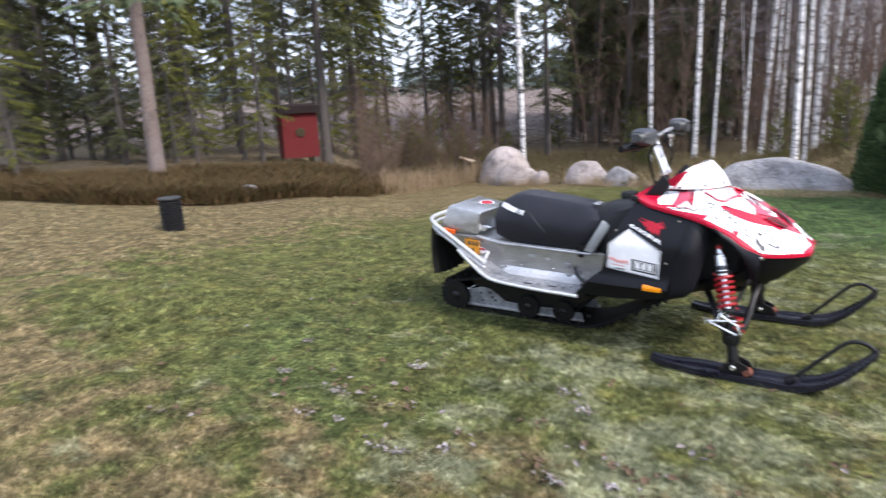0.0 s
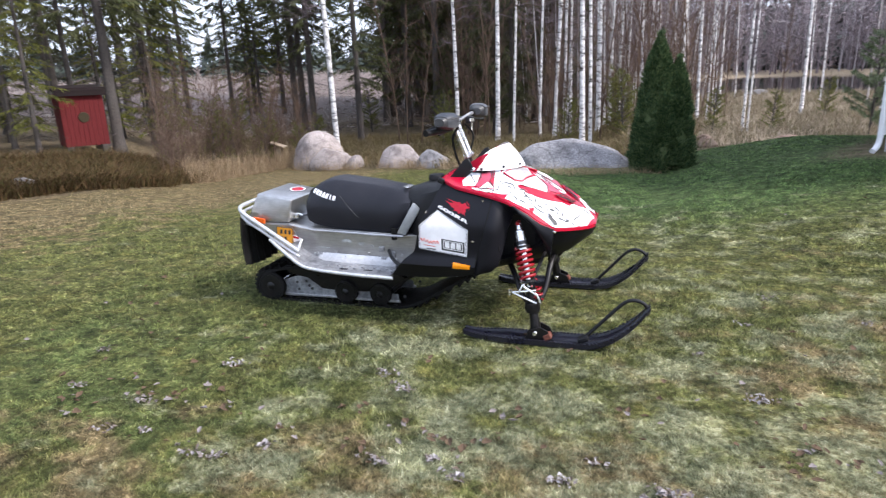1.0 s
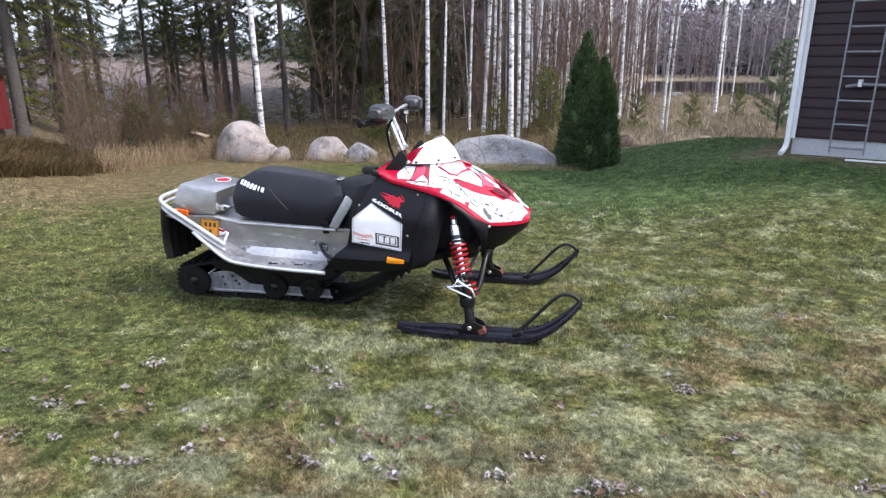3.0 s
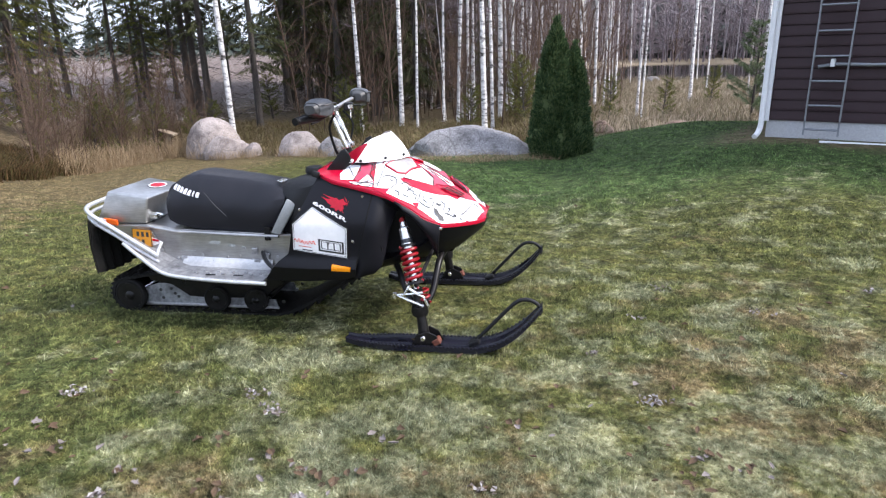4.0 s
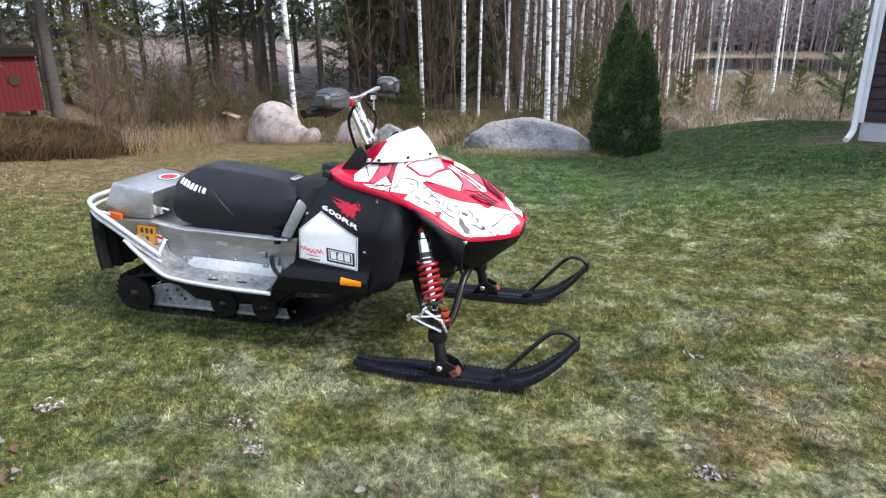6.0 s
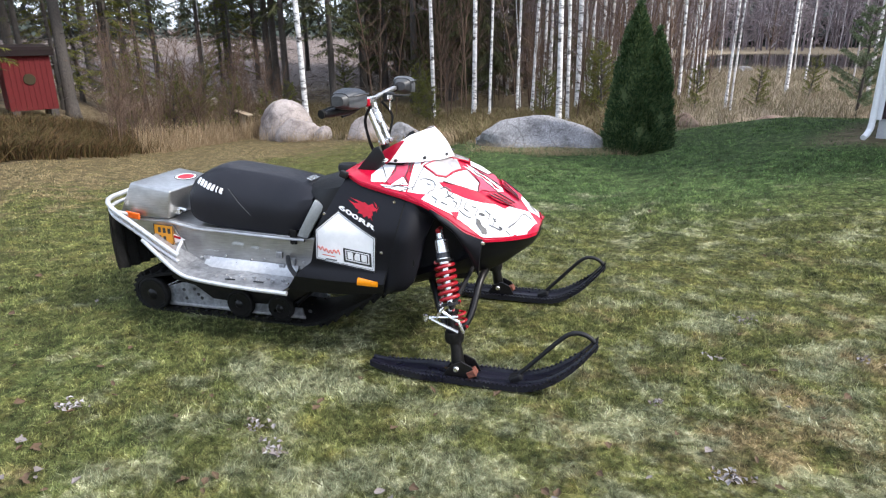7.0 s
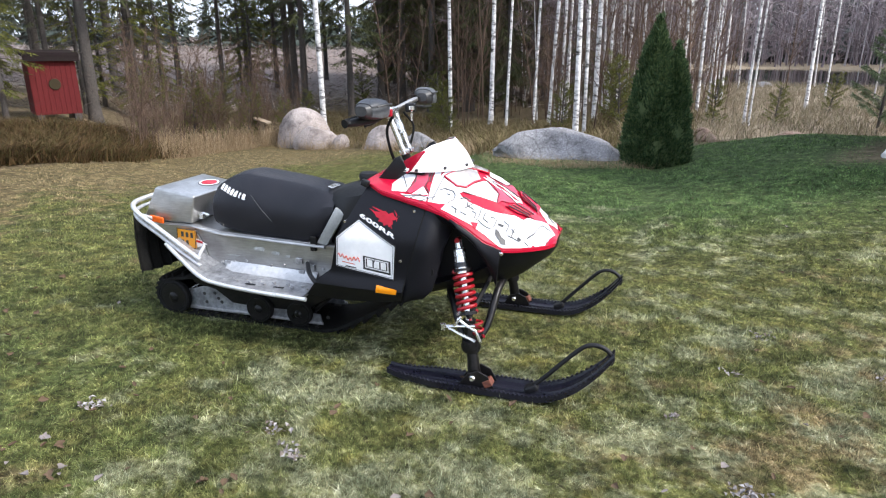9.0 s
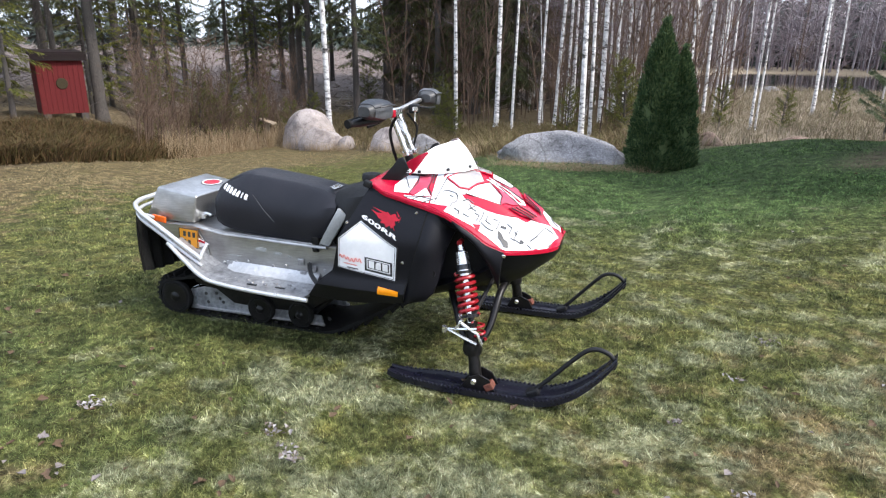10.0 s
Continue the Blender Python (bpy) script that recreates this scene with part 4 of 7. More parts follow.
def far_woods():
    """Distant woods all round, past counting."""
    g = Geo(900)
    rng = g.rng
    for i in range(1500):
        a = radians(rng.uniform(-180, 180)) if i < 500 else radians(rng.uniform(40, 165))
        deg = math.degrees(a)
        d = rng.uniform(100, 160) if deg < 100 else rng.uniform(95, 170)
        x, y = 1.4 + d * math.cos(a), -1.2 + d * math.sin(a)
        z = float(height(x, y))
        H = rng.uniform(9.5, 14.5) if deg < 82 else rng.uniform(8, 14) if deg < 100 else rng.uniform(4, 8)
        n = 46
        t = rng.uniform(0.02, 1, n) ** 0.9
        rad = 0.17 * H * (1 - t) + 0.1
        ang = rng.uniform(0, 2 * np.pi, n)
        base = np.stack([x + 0.25 * rad * np.cos(ang), y + 0.25 * rad * np.sin(ang), z + H * t], -1)
        w = np.stack([np.cos(ang), np.sin(ang), 0 * ang - 0.35], -1)
        L = rad[:, None] * rng.uniform(0.7, 1.3, (n, 1))
        side = np.stack([-np.sin(ang), np.cos(ang), 0 * ang], -1) * 0.5 * L
        tip = base + w * L
        up = np.array([0, 0, 0.05 * H])
        g.tris(np.stack([base + up, tip + side, tip - side], 1))
    tagged(g.build("far_wood", M_FARWOOD), "distant dark conifer wood", "wood", kind="stuff")
    g = Geo(901)
    rng = g.rng
    for i in range(1500):
        a, d = radians(rng.uniform(45, 99)), rng.uniform(84, 125)
        x, y = 1.4 + d * math.cos(a), -1.2 + d * math.sin(a)
        if pond_rho(x, y) < 1.15:
            continue
        z = float(height(x, y))
        H = rng.uniform(6.5, 10) if a < radians(80) else rng.uniform(9, 15)
        lean = rng.normal(size=2) * 0.4
        g.stick([[x, y, z - 0.2], [x + lean[0] * .5, y + lean[1] * .5, z + H * .5], [x + lean[0], y + lean[1], z + H]], rng.uniform(0.05, 0.12), 0.02)
        n = 30
        t = rng.uniform(0.15, 1, n)
        base = np.stack([x + lean[0] * t, y + lean[1] * t, z + H * t], -1)
        w = rng.normal(size=(n, 3)) + [0, 0, 0.8]
        sprays(g, base, w, 1.7, 0.05, 0.1)
    tagged(g.build("far_birch_wood", M_FARBIRCH), "leafless birch wood beyond the pond", "wood", kind="stuff")


far_woods()


def scatter_blades(name, mat, label, category, pts, hmin, hmax, width, lean, seed, per=6):
    """Tufts of upright blades at the given places."""
    g = Geo(seed)
    rng = g.rng
    pts = np.repeat(np.asarray(pts, float), per, axis=0)
    n = len(pts)
    pts[:, :2] += rng.normal(size=(n, 2)) * 0.07
    z = height(pts[:, 0], pts[:, 1]) + (pts[:, 2] if pts.shape[1] > 2 else 0)
    base = np.stack([pts[:, 0], pts[:, 1], z - 0.03], -1)
    hh = rng.uniform(hmin, hmax, (n, 1))
    a = rng.uniform(0, 2 * np.pi, n)
    side = np.stack([np.cos(a), np.sin(a), 0 * a], -1) * width * rng.uniform(0.6, 1.4, (n, 1))
    off = rng.normal(size=(n, 3)) * [lean, lean, 0] * hh
    mid = base + off * 0.35 + [0, 0, 0.6] * hh
    tip = base + off + [0, 0, 1.0] * hh * rng.uniform(0.75, 1, (n, 1))
    g.tris(np.stack([base - side, base + side, mid + side * 0.6], 1))
    g.tris(np.stack([base - side, mid + side * 0.6, mid - side * 0.6], 1))
    g.tris(np.stack([mid - side * 0.6, mid + side * 0.6, tip], 1))
    return tagged(g.build(name, mat), label, category, kind="stuff")


def undergrowth():
    rng = np.random.default_rng(31)
    def band(a0, a1, n, far, power=1.0, near=0.0):
        """Places in a band along the lawn's edge."""
        a = rng.uniform(a0, a1, n)
        return polar(a, lawn_column(a, 1) + near + far * rng.uniform(0, 1, n) ** power)

    # heather bank at the edge of the lawn
    x, y = band(127, 163, 10500, 5.0, 1.4, 0.25)
    keep = rng.uniform(0, 1, len(x)) < smooth01(127, 134, heading(x, y)[0]) + 0.25
    x, y = x[keep], y[keep]
    mound = 0.07 * np.clip(np.sin(x * 1.9 + 0.6 * np.sin(y * 1.1)) * np.sin(y * 2.3 + 1) + 0.25, 0, 1)
    scatter_blades("heather", M_HEATHER, "brown and olive heather bank along the lawn", "undergrowth", np.stack([x, y, mound], -1), 0.16, 0.46, 0.009, 0.6, 32, 6)
    # dry grass between and before the boulders
    x, y = band(101, 128, 1200, 1.9, 1.6, -0.15)
    x2, y2 = band(87, 101, 260, 0.45, 1.0, -0.75)
    keep = np.sin(x * 2.3) + np.sin(x * 5.9 + y) + rng.normal(size=len(x)) * 0.5 > 0.0
    x, y = x[keep], y[keep]
    scatter_blades("short_dry_grass", M_STRAW, "short dry grass at the foot of the long boulder", "grass", np.stack([x2, y2], -1), 0.04, 0.20, 0.0022, 1.1, 38, 7)
    scatter_blades("dry_grass", M_STRAW, "dry straw-coloured grass tufts at the lawn edge", "grass", np.stack([x, y], -1), 0.08, 0.42, 0.0040, 0.8, 33, 8)
    x, y = band(116, 129, 1000, 2.6, 1.0, 0.1)
    keep = np.sin(x * 3.1 + 1) + np.sin(x * 7.7) + rng.normal(size=len(x)) * 0.4 > 0.1
    scatter_blades("tall_dry_grass", M_STRAW, "tall dry grass standing before the thicket", "grass", np.stack([x, y], -1)[keep], 0.25, 0.95, 0.0045, 0.4, 37, 7)
    # forest floor herbs and bilberry
    x, y = band(84, 128, 5200, 11, 1.0, 0.5)
    scatter_blades("bilberry", M_BRUSH, "low brown-green forest undergrowth", "undergrowth", np.stack([x, y], -1), 0.12, 0.42, 0.010, 0.6, 34, 6)
    # reed meadow towards the pond
    a, d = rng.uniform(64, 90, 5600), 12.5 + 24 * rng.uniform(0, 1, 5600) ** 0.8
    x, y = polar(a, d)
    keep = (past_lawn(x, y) > 0.3) & (pond_rho(x, y) > 0.98)
    scatter_blades("reeds", M_REED, "dry pale reeds around the pond", "reeds", np.stack([x, y], -1)[keep], 0.10, 0.42, 0.007, 0.5, 35, 7)
    # brush and stumps of the felled slope
    g = Geo(36)
    r2 = g.rng
    n = 16000
    a, d = np.radians(r2.uniform(97, 165, n)), r2.uniform(32, 95, n)
    x, y = 1.4 + d * np.cos(a), -1.2 + d * np.sin(a)
    base = np.stack([x, y, height(x, y) + r2.uniform(0, 0.35, n)], -1)
    w = r2.normal(size=(n, 3)) * [1, 1, 0.45] + [0, 0, 0.15]
    sprays(g, base, w, 0.65, 0.022, 0.0)
    tagged(g.build("brash", M_BRASH), "grey-brown felling waste on the cleared slope", "brushwood", kind="stuff")


undergrowth()


def make_bush_stem(seed, h, label, name="bare_sapling"):
    t = empty(name, pose(0, 0, 0), label, "sapling", "bare saplings in the thicket")
    g = Geo(seed)
    rng = g.rng
    z = np.linspace(0, 1, 6)[:, None]
    stem = np.concatenate([rng.normal(size=(1, 2)) * 0.12 * h * z ** 1.5, z * h], 1)
    g.stick(stem, 0.009, 0.003, 5)
    g.build("stem", M_SHOOT, t)
    gl = Geo(seed + 1)
    for _ in range(int(20 * h)):
        q = rng.uniform(0.15, 1)
        p = np.array([np.interp(q, z[:, 0], stem[:, i]) for i in range(3)])
        w = np.append(rng.normal(size=2) * 0.5, rng.uniform(0.3, 1.0))
        L = rng.uniform(0.12, 0.45) * (1.2 - q * 0.6)
        gl.stick(np.stack([p, p + w * L]), 0.004, 0.0015)
        w2 = w + rng.normal(size=(3, 3)) * 0.5
        slivers(gl, np.repeat([p + w * L * 0.5], 3, 0), p + w * L * 0.5 + w2 * L * 0.6, 0.002)
    tagged(gl.build("branchwork", M_SHOOT, t), kind="stuff")
    return t


stems = [make_bush_stem(600 + 5 * i, 1.5 + 0.3 * i, "thin leafless sapling rising from dry grass") for i in range(3)]
for i in range(120):
    a = wood.uniform(117.5, 131)
    k = wood.uniform(0.8, 1.75)
    x, y = polar(a, float(lawn_column(a, 1)) + 0.6 + wood.uniform(0, 4.5))
    c = copy_thing(stems[i % 3], on_ground(x, y, wood.uniform(0, 360)))
    c.scale = (k, k, k)
# bare brown shoots filling the middle of the wood
for i in range(85):
    a, d = wood.uniform(84, 111), wood.uniform(12.8, 25)
    k = recede(a, d)
    c = copy_thing(stems[i % 3], on_ground(*polar(a, d * k), wood.uniform(0, 360)))
    k *= wood.uniform(1.0, 2.4)
    c.scale = (k, k, k * wood.uniform(1.0, 1.4))
for i in range(30):
    a, d = wood.uniform(82, 96), wood.uniform(12.5, 22)
    k = recede(a, d)
    c = copy_thing(stems[i % 3], on_ground(*polar(a, d * k), wood.uniform(0, 360)))
    k *= wood.uniform(0.5, 1.0)
    c.scale = (k, k, k)
for i in range(170):
    a, d = wood.uniform(70, 97), wood.uniform(16, 44)
    k = recede(a, d)
    x, y = polar(a, d * k)
    if pond_rho(x, y) < 1.1 or (a < 82 and wood.random() < 0.92):
        continue
    c = copy_thing(stems[i % 3], on_ground(x, y, wood.uniform(0, 360)))
    k *= wood.uniform(1.2, 2.6)
    c.scale = (k, k, k)
for src in stems:
    for o in (src, *src.children_recursive):
        bpy.data.objects.remove(o)


# ---- boulders ----
def boulder(c, size, seed, mat, label, turn=0, flat=0.0, name="boulder", sink=0.3, jag=0.16, power=2.4, ridge=None, cuts=9):
    """A rounded stone: a superellipsoid with broken faces and fine relief."""
    bm = bmesh.new()
    bmesh.ops.create_icosphere(bm, subdivisions=5, radius=1.0)
    rng = random.Random(seed)
    planes = [(Vector((rng.gauss(0, 1), rng.gauss(0, 1), rng.gauss(0.3, 0.8))).normalized(), rng.uniform(0.78, 0.95)) for _ in range(cuts)]
    off = Vector((seed * 1.7, seed * 0.3, 0))
    for v in bm.verts:
        p = v.co.copy()
        k = (abs(p.x) ** power + abs(p.y) ** power + abs(p.z) ** power) ** (-1 / power)
        p *= k
        for n, d in planes:
            e = p.dot(n) - d
            if e > 0:
                p -= n * e * 0.75
        p *= 1 + jag * (noise.fractal(p * 1.1 + off, 1.0, 2.0, 4) * 0.5) + 0.02 * noise.noise(p * 9 + off)
        k = lerp_table(ridge, p.x) if ridge else 1.0
        v.co = Vector((p.x * size[0] / 2, p.y * size[1] / 2, p.z * size[2] * k))
    ob = part(name, bm, mat, None, "", True)
    ob.matrix_basis = pose(c[0], c[1], float(height(c[0], c[1])) + size[2] * -sink, 0, 0, turn)
    return tagged(ob, label, "boulder", "boulders along the lawn edge")


boulder((-8.62, 17.85), (1.80, 1.6, 1.22), 5, M_STONE_PINK, "large rounded pale pinkish granite boulder", 10, sink=0.04, jag=0.08, power=2.1, cuts=3)
boulder((-7.85, 17.25), (1.45, 1.0, 0.70), 8, M_STONE_PINK, "low pinkish granite stone before the round boulder", 25, sink=0.06)
boulder((-6.95, 17.0), (.66, .55, .42), 9, M_STONE_PINK, "small pinkish stone in dry grass", 60, sink=0.1)
boulder((-5.30, 16.75), (1.50, 1.05, .68), 12, M_STONE_PINK, "rounded brownish granite boulder behind the lawn", 5, sink=0.06)
boulder((-4.05, 15.95), (1.08, .85, .54), 14, M_STONE, "flat-topped grey granite boulder", -5, sink=0.06)
boulder((0.42, 9.25), (2.25, 1.0, .47), 23, M_STONE, "long low grey granite boulder with cracked face", 4, sink=0.03, jag=0.26, power=3.6, cuts=12, ridge=[(-1, 0.45), (-0.85, 0.85), (-0.6, 1.16), (-0.35, 1.10), (0.0, 0.98), (0.4, 0.80), (0.8, 0.62), (1, 0.45)])
boulder((4.53, 12.6), (.70, .45, .17), 27, M_STONE_RED, "flat reddish stone at the lawn edge", 10, sink=0.1)
boulder((2.93, 12.6), (.52, .45, .28), 29, M_STONE_RED, "dark reddish stone beside the thuja", 30, sink=0.1)
boulder((-8.6, 6.6), (.5, .35, .3), 33, M_STONE, "pale stone half hidden in heather", 30, sink=0.05)
boulder((7.6, 33.0), (1.0, 0.7, 0.22), 41, M_STONE, "grey boulder at the edge of the pond", 30, sink=0.1)


# ---- thuja ----
def build_thuja():
    t = empty("thuja", scaled(on_ground(1.84, 8.78), 1.09), "dense dark green columnar thuja with twin tops", "shrub")
    core = bmesh.new()
    for cx, cy, h, r in ((-0.085, 0, 1.55, 0.26), (0.18, 0.03, 1.3, 0.2)):
        add_tube(core, [(cx, cy, 0), (cx, cy, 0.3), (cx, cy, 0.8 * h), (cx, cy, h)], [r * 0.9, r, r * 0.55, 0.02], 14)
    part("trunk", core, M_THUJA, t, "shaded inner twigs")
    g = Geo(77)
    rng = g.rng
    for cx, cy, h, r, clumps in ((-0.085, 0, 1.93, 0.35, 520), (0.18, 0.03, 1.60, 0.28, 330)):
        z = rng.uniform(0, 1, clumps) ** 1.12
        prof = np.interp(z, [0, 0.05, 0.15, 0.35, 0.6, 0.8, 0.93, 1], [0.94, 1.04, 1.04, 0.94, 0.74, 0.50, 0.24, 0.02])
        a = rng.uniform(0, 2 * np.pi, clumps)
        rad = r * prof * (0.93 + 0.06 * rng.normal(size=clumps))
        per = 62
        k = np.repeat(np.arange(clumps), per)
        n = len(k)
        rise = rng.uniform(-1, 1, n)
        rr = rad[k] - 0.045 * np.abs(rise) ** 1.5 - 0.05 * rng.uniform(0, 1, n) ** 2
        aa = a[k] + rng.normal(size=n) * 0.045 / np.maximum(0.08, rad[k])
        base = np.stack([cx + rr * np.cos(aa), cy + rr * np.sin(aa), np.maximum(0.02, 0.02 + z[k] * h * 0.96 + rise * 0.085)], -1)
        w = np.stack([0.5 * np.cos(aa), 0.5 * np.sin(aa), rng.uniform(0.5, 1.2, n)], -1) + rng.normal(size=(n, 3)) * 0.3
        sprays(g, base, w, 0.058, 0.0105, 0.05)
    tagged(g.build("foliage", M_THUJA, t), kind="stuff")


build_thuja()


# ---- red hut ----
def build_hut():
    hut = empty("hut", scaled(pose(-13.88, 13.42, float(height(-13.88, 13.42)), 0, 0, 54.0), 1.12), "small red-painted wooden hut raised on blocks", "hut")
    W, D, H, Z0 = 0.98, 0.95, 1.28, 0.16
    part("body", box((0, 0, Z0 + H / 2), (W - 0.03, D - 0.03, H), bevel=0.004), M_HUT_RED, hut)
    k = 9
    for i in range(k):
        w = W / k
        for y in (-D / 2, D / 2):
            part("board", box((-W / 2 + (i + 0.5) * w, y, Z0 + H / 2 - 0.01), (w - 0.006, 0.022, H), bevel=0.003), M_HUT_RED, hut)
        d = D / k
        for x in (-W / 2, W / 2):
            part("board", box((x, -D / 2 + (i + 0.5) * d, Z0 + H / 2 - 0.01), (0.022, d - 0.006, H), bevel=0.003), M_HUT_RED, hut)
    for x in (-0.4, 0.4):
        for y in (-0.4, 0.4):
            part("block", box((x, y, 0.07), (0.16, 0.16, 0.22), bevel=0.01), M_SPRUCE_BARK, hut, "dark foundation block")
    roof = prism([(-D / 2 - 0.12, 1.50), (D / 2 + 0.1, 1.60), (D / 2 + 0.1, 1.65), (-D / 2 - 0.12, 1.55)], -W / 2 - 0.1, W / 2 + 0.1, 0.004)
    bmesh.ops.rotate(roof, cent=(0, 0, 0), matrix=Matrix.Rotation(radians(90), 3, "Z"), verts=roof.verts)
    part("roof", roof, M_HUT_ROOF, hut, "dark felt roof")
    part("gable_board", box((0, -D / 2 - 0.10, 1.49), (W + 0.18, 0.03, 0.20), bevel=0.004), M_HUT_ROOF, hut, "dark fascia board")
    # made-up disc on the wall, in place of a branch hanging before the hut
    g = lathe((0, -D / 2 - 0.012, 0.86), "y", [(-0.03, 0.12), (-0.012, 0.13), (0.0, 0.13)], 28)
    part("wreath", g, M_BRANCH_DARK, hut, "dark olive disc standing for a spruce branch")


build_hut()


# ---- house ----
def build_house():
    a = Vector((4.36, 7.32, 0))
    d = Vector((1.05, -0.60, 0)).normalized()
    turn = math.degrees(math.atan2(d.y, d.x))
    z0 = float(height(4.55, 7.2)) - 0.03
    house = empty("house", pose(a.x, a.y, z0, 0, 0, turn), "dark red boarded house on a pale plinth", "house")
    L, D = 7.0, 5.0                       # along x, back along +y
    part("plinth", box((L / 2 + 0.03, D / 2 + 0.03, 0.02), (L - 0.02, D, 0.46), bevel=0.006), M_CONCRETE, house, "pale painted plinth")
    part("core", box((L / 2, D / 2, 1.70), (L - 0.06, D - 0.06, 2.9)), M_SIDING, house)
    pitch, n = 0.128, 22
    board = prism([(0, 0), (-0.026, 0.004), (-0.026, 0.03), (-0.010, pitch - 0.004), (0, pitch - 0.004)], 0.06, L)
    bmesh.ops.rotate(board, cent=(0, 0, 0), matrix=Matrix.Rotation(radians(90), 3, "Z"), verts=board.verts)
    for v in board.verts:
        v.co.x = -v.co.x
    first = part("board", board, M_SIDING, house)
    for i in range(n):
        o = first if i == 0 else first.copy()
        if i:
            scene.collection.objects.link(o)
        o.location = (0, 0.03, 0.25 + i * pitch)
    end = prism([(0, 0), (-0.026, 0.004), (-0.026, 0.03), (-0.010, pitch - 0.004), (0, pitch - 0.004)], 0.06, D)
    e0 = part("end_board", end, M_SIDING, house)
    for i in range(n):
        o = e0 if i == 0 else e0.copy()
        if i:
            scene.collection.objects.link(o)
        o.location = (0.03, 0, 0.25 + i * pitch)
    part("corner_board", box((0.035, -0.010, 1.70), (0.07, 0.035, 2.92), bevel=0.004), M_TRIM, house, "white corner board")
    pts = curve([(-0.005, -0.065, 3.0), (-0.005, -0.065, 0.5), (-0.005, -0.065, 0.20), (-0.02, -0.10, 0.10), (-0.04, -0.19, 0.05)], 5)
    part("downpipe", tube(pts, 0.034, 12), M_TRIM, house, "white rainwater downpipe")
    part("roof", prism([(-0.5, 3.05), (L / 2, 4.2), (L + 0.5, 3.05), (L + 0.5, 3.15), (L / 2, 4.32), (-0.5, 3.15)], -0.5, D + 0.5), M_ROOF, house, "dark pitched roof")
    part("fascia", box((L / 2, -0.5, 3.0), (L + 1, 0.03, 0.16), bevel=0.004), M_TRIM, house, "white fascia")
    strip = box((1.25, -0.22, 0.035), (1.1, 0.05, 0.03), (0, 0, 2), 0.008)
    st = part("trim_strip", strip, M_TRIM, None)
    st.matrix_basis = house.matrix_basis.copy()
    tagged(st, "white painted strip lying along the plinth", "board")
    ladder = empty("ladder", house.matrix_basis @ pose(0.685, -0.14, 0.08), "galvanised wall ladder fixed to the dark siding", "ladder")
    W = 0.37
    for x in (-W / 2, W / 2):
        part("rail", box((x, 0, 1.62), (0.019, 0.045, 3.2), bevel=0.004), M_GALV, ladder)
    for i in range(11):
        part("rung", tube([(-W / 2, 0, 0.09 + 0.288 * i), (W / 2, 0, 0.09 + 0.288 * i)], 0.013, 10), M_GALV, ladder)
    for z in (0.95, 2.3):
        for x in (-W / 2, W / 2):
            part("bracket", box((x, 0.07, z), (0.02, 0.12, 0.03), bevel=0.003), M_GALV, ladder)
    pipe = empty("wall_pipe", house.matrix_basis @ pose(0, 0, 0), "grey pipe clamped across the dark siding", "pipe")
    part("pipe", tube([(0.55, -0.07, 0.91), (0.72, -0.07, 0.94), (1.1, -0.07, 0.93), (3.0, -0.07, 0.94)], 0.022, 12), M_GALV, pipe)
    part("clamp", box((0.70, -0.06, 0.955), (0.045, 0.10, 0.09), bevel=0.006), M_TRIM, pipe)


build_house()


# ---- small things on the lawn edge ----
def build_drain_tube():
    t = empty("drain_tube", on_ground(-6.25, 3.24), "black corrugated plastic drain tube standing in the lawn", "pipe")
    prof = []
    for i in range(15):
        z = -0.05 + i * 0.0315
        prof += [(z, 0.128), (z + 0.006, 0.142), (z + 0.017, 0.142), (z + 0.023, 0.128)]
    part("wall", lathe((0, 0, 0), "z", prof + [(0.43, 0.145), (0.445, 0.145)], 28), M_BLACK, t, smooth=True)
    part("cover", lathe((0, 0, 0), "z", [(0.446, 0.148), (0.458, 0.148), (0.464, 0.135)], 28), M_GREY, t, "grey flat lid")


build_drain_tube()


def build_post():
    p = empty("plank_post", scaled(on_ground(-10.25, 17.95), 1.85), "weathered wooden post with a slanting plank on top", "post")
    part("post", box((0, 0, 0.19), (0.09, 0.08, 0.44), (2, 4, 20), bevel=0.008), M_WOOD, p)
    part("plank", box((0.02, 0, 0.425), (0.34, 0.13, 0.028), (4, 13, -10), bevel=0.004), M_WOOD, p)


build_post()


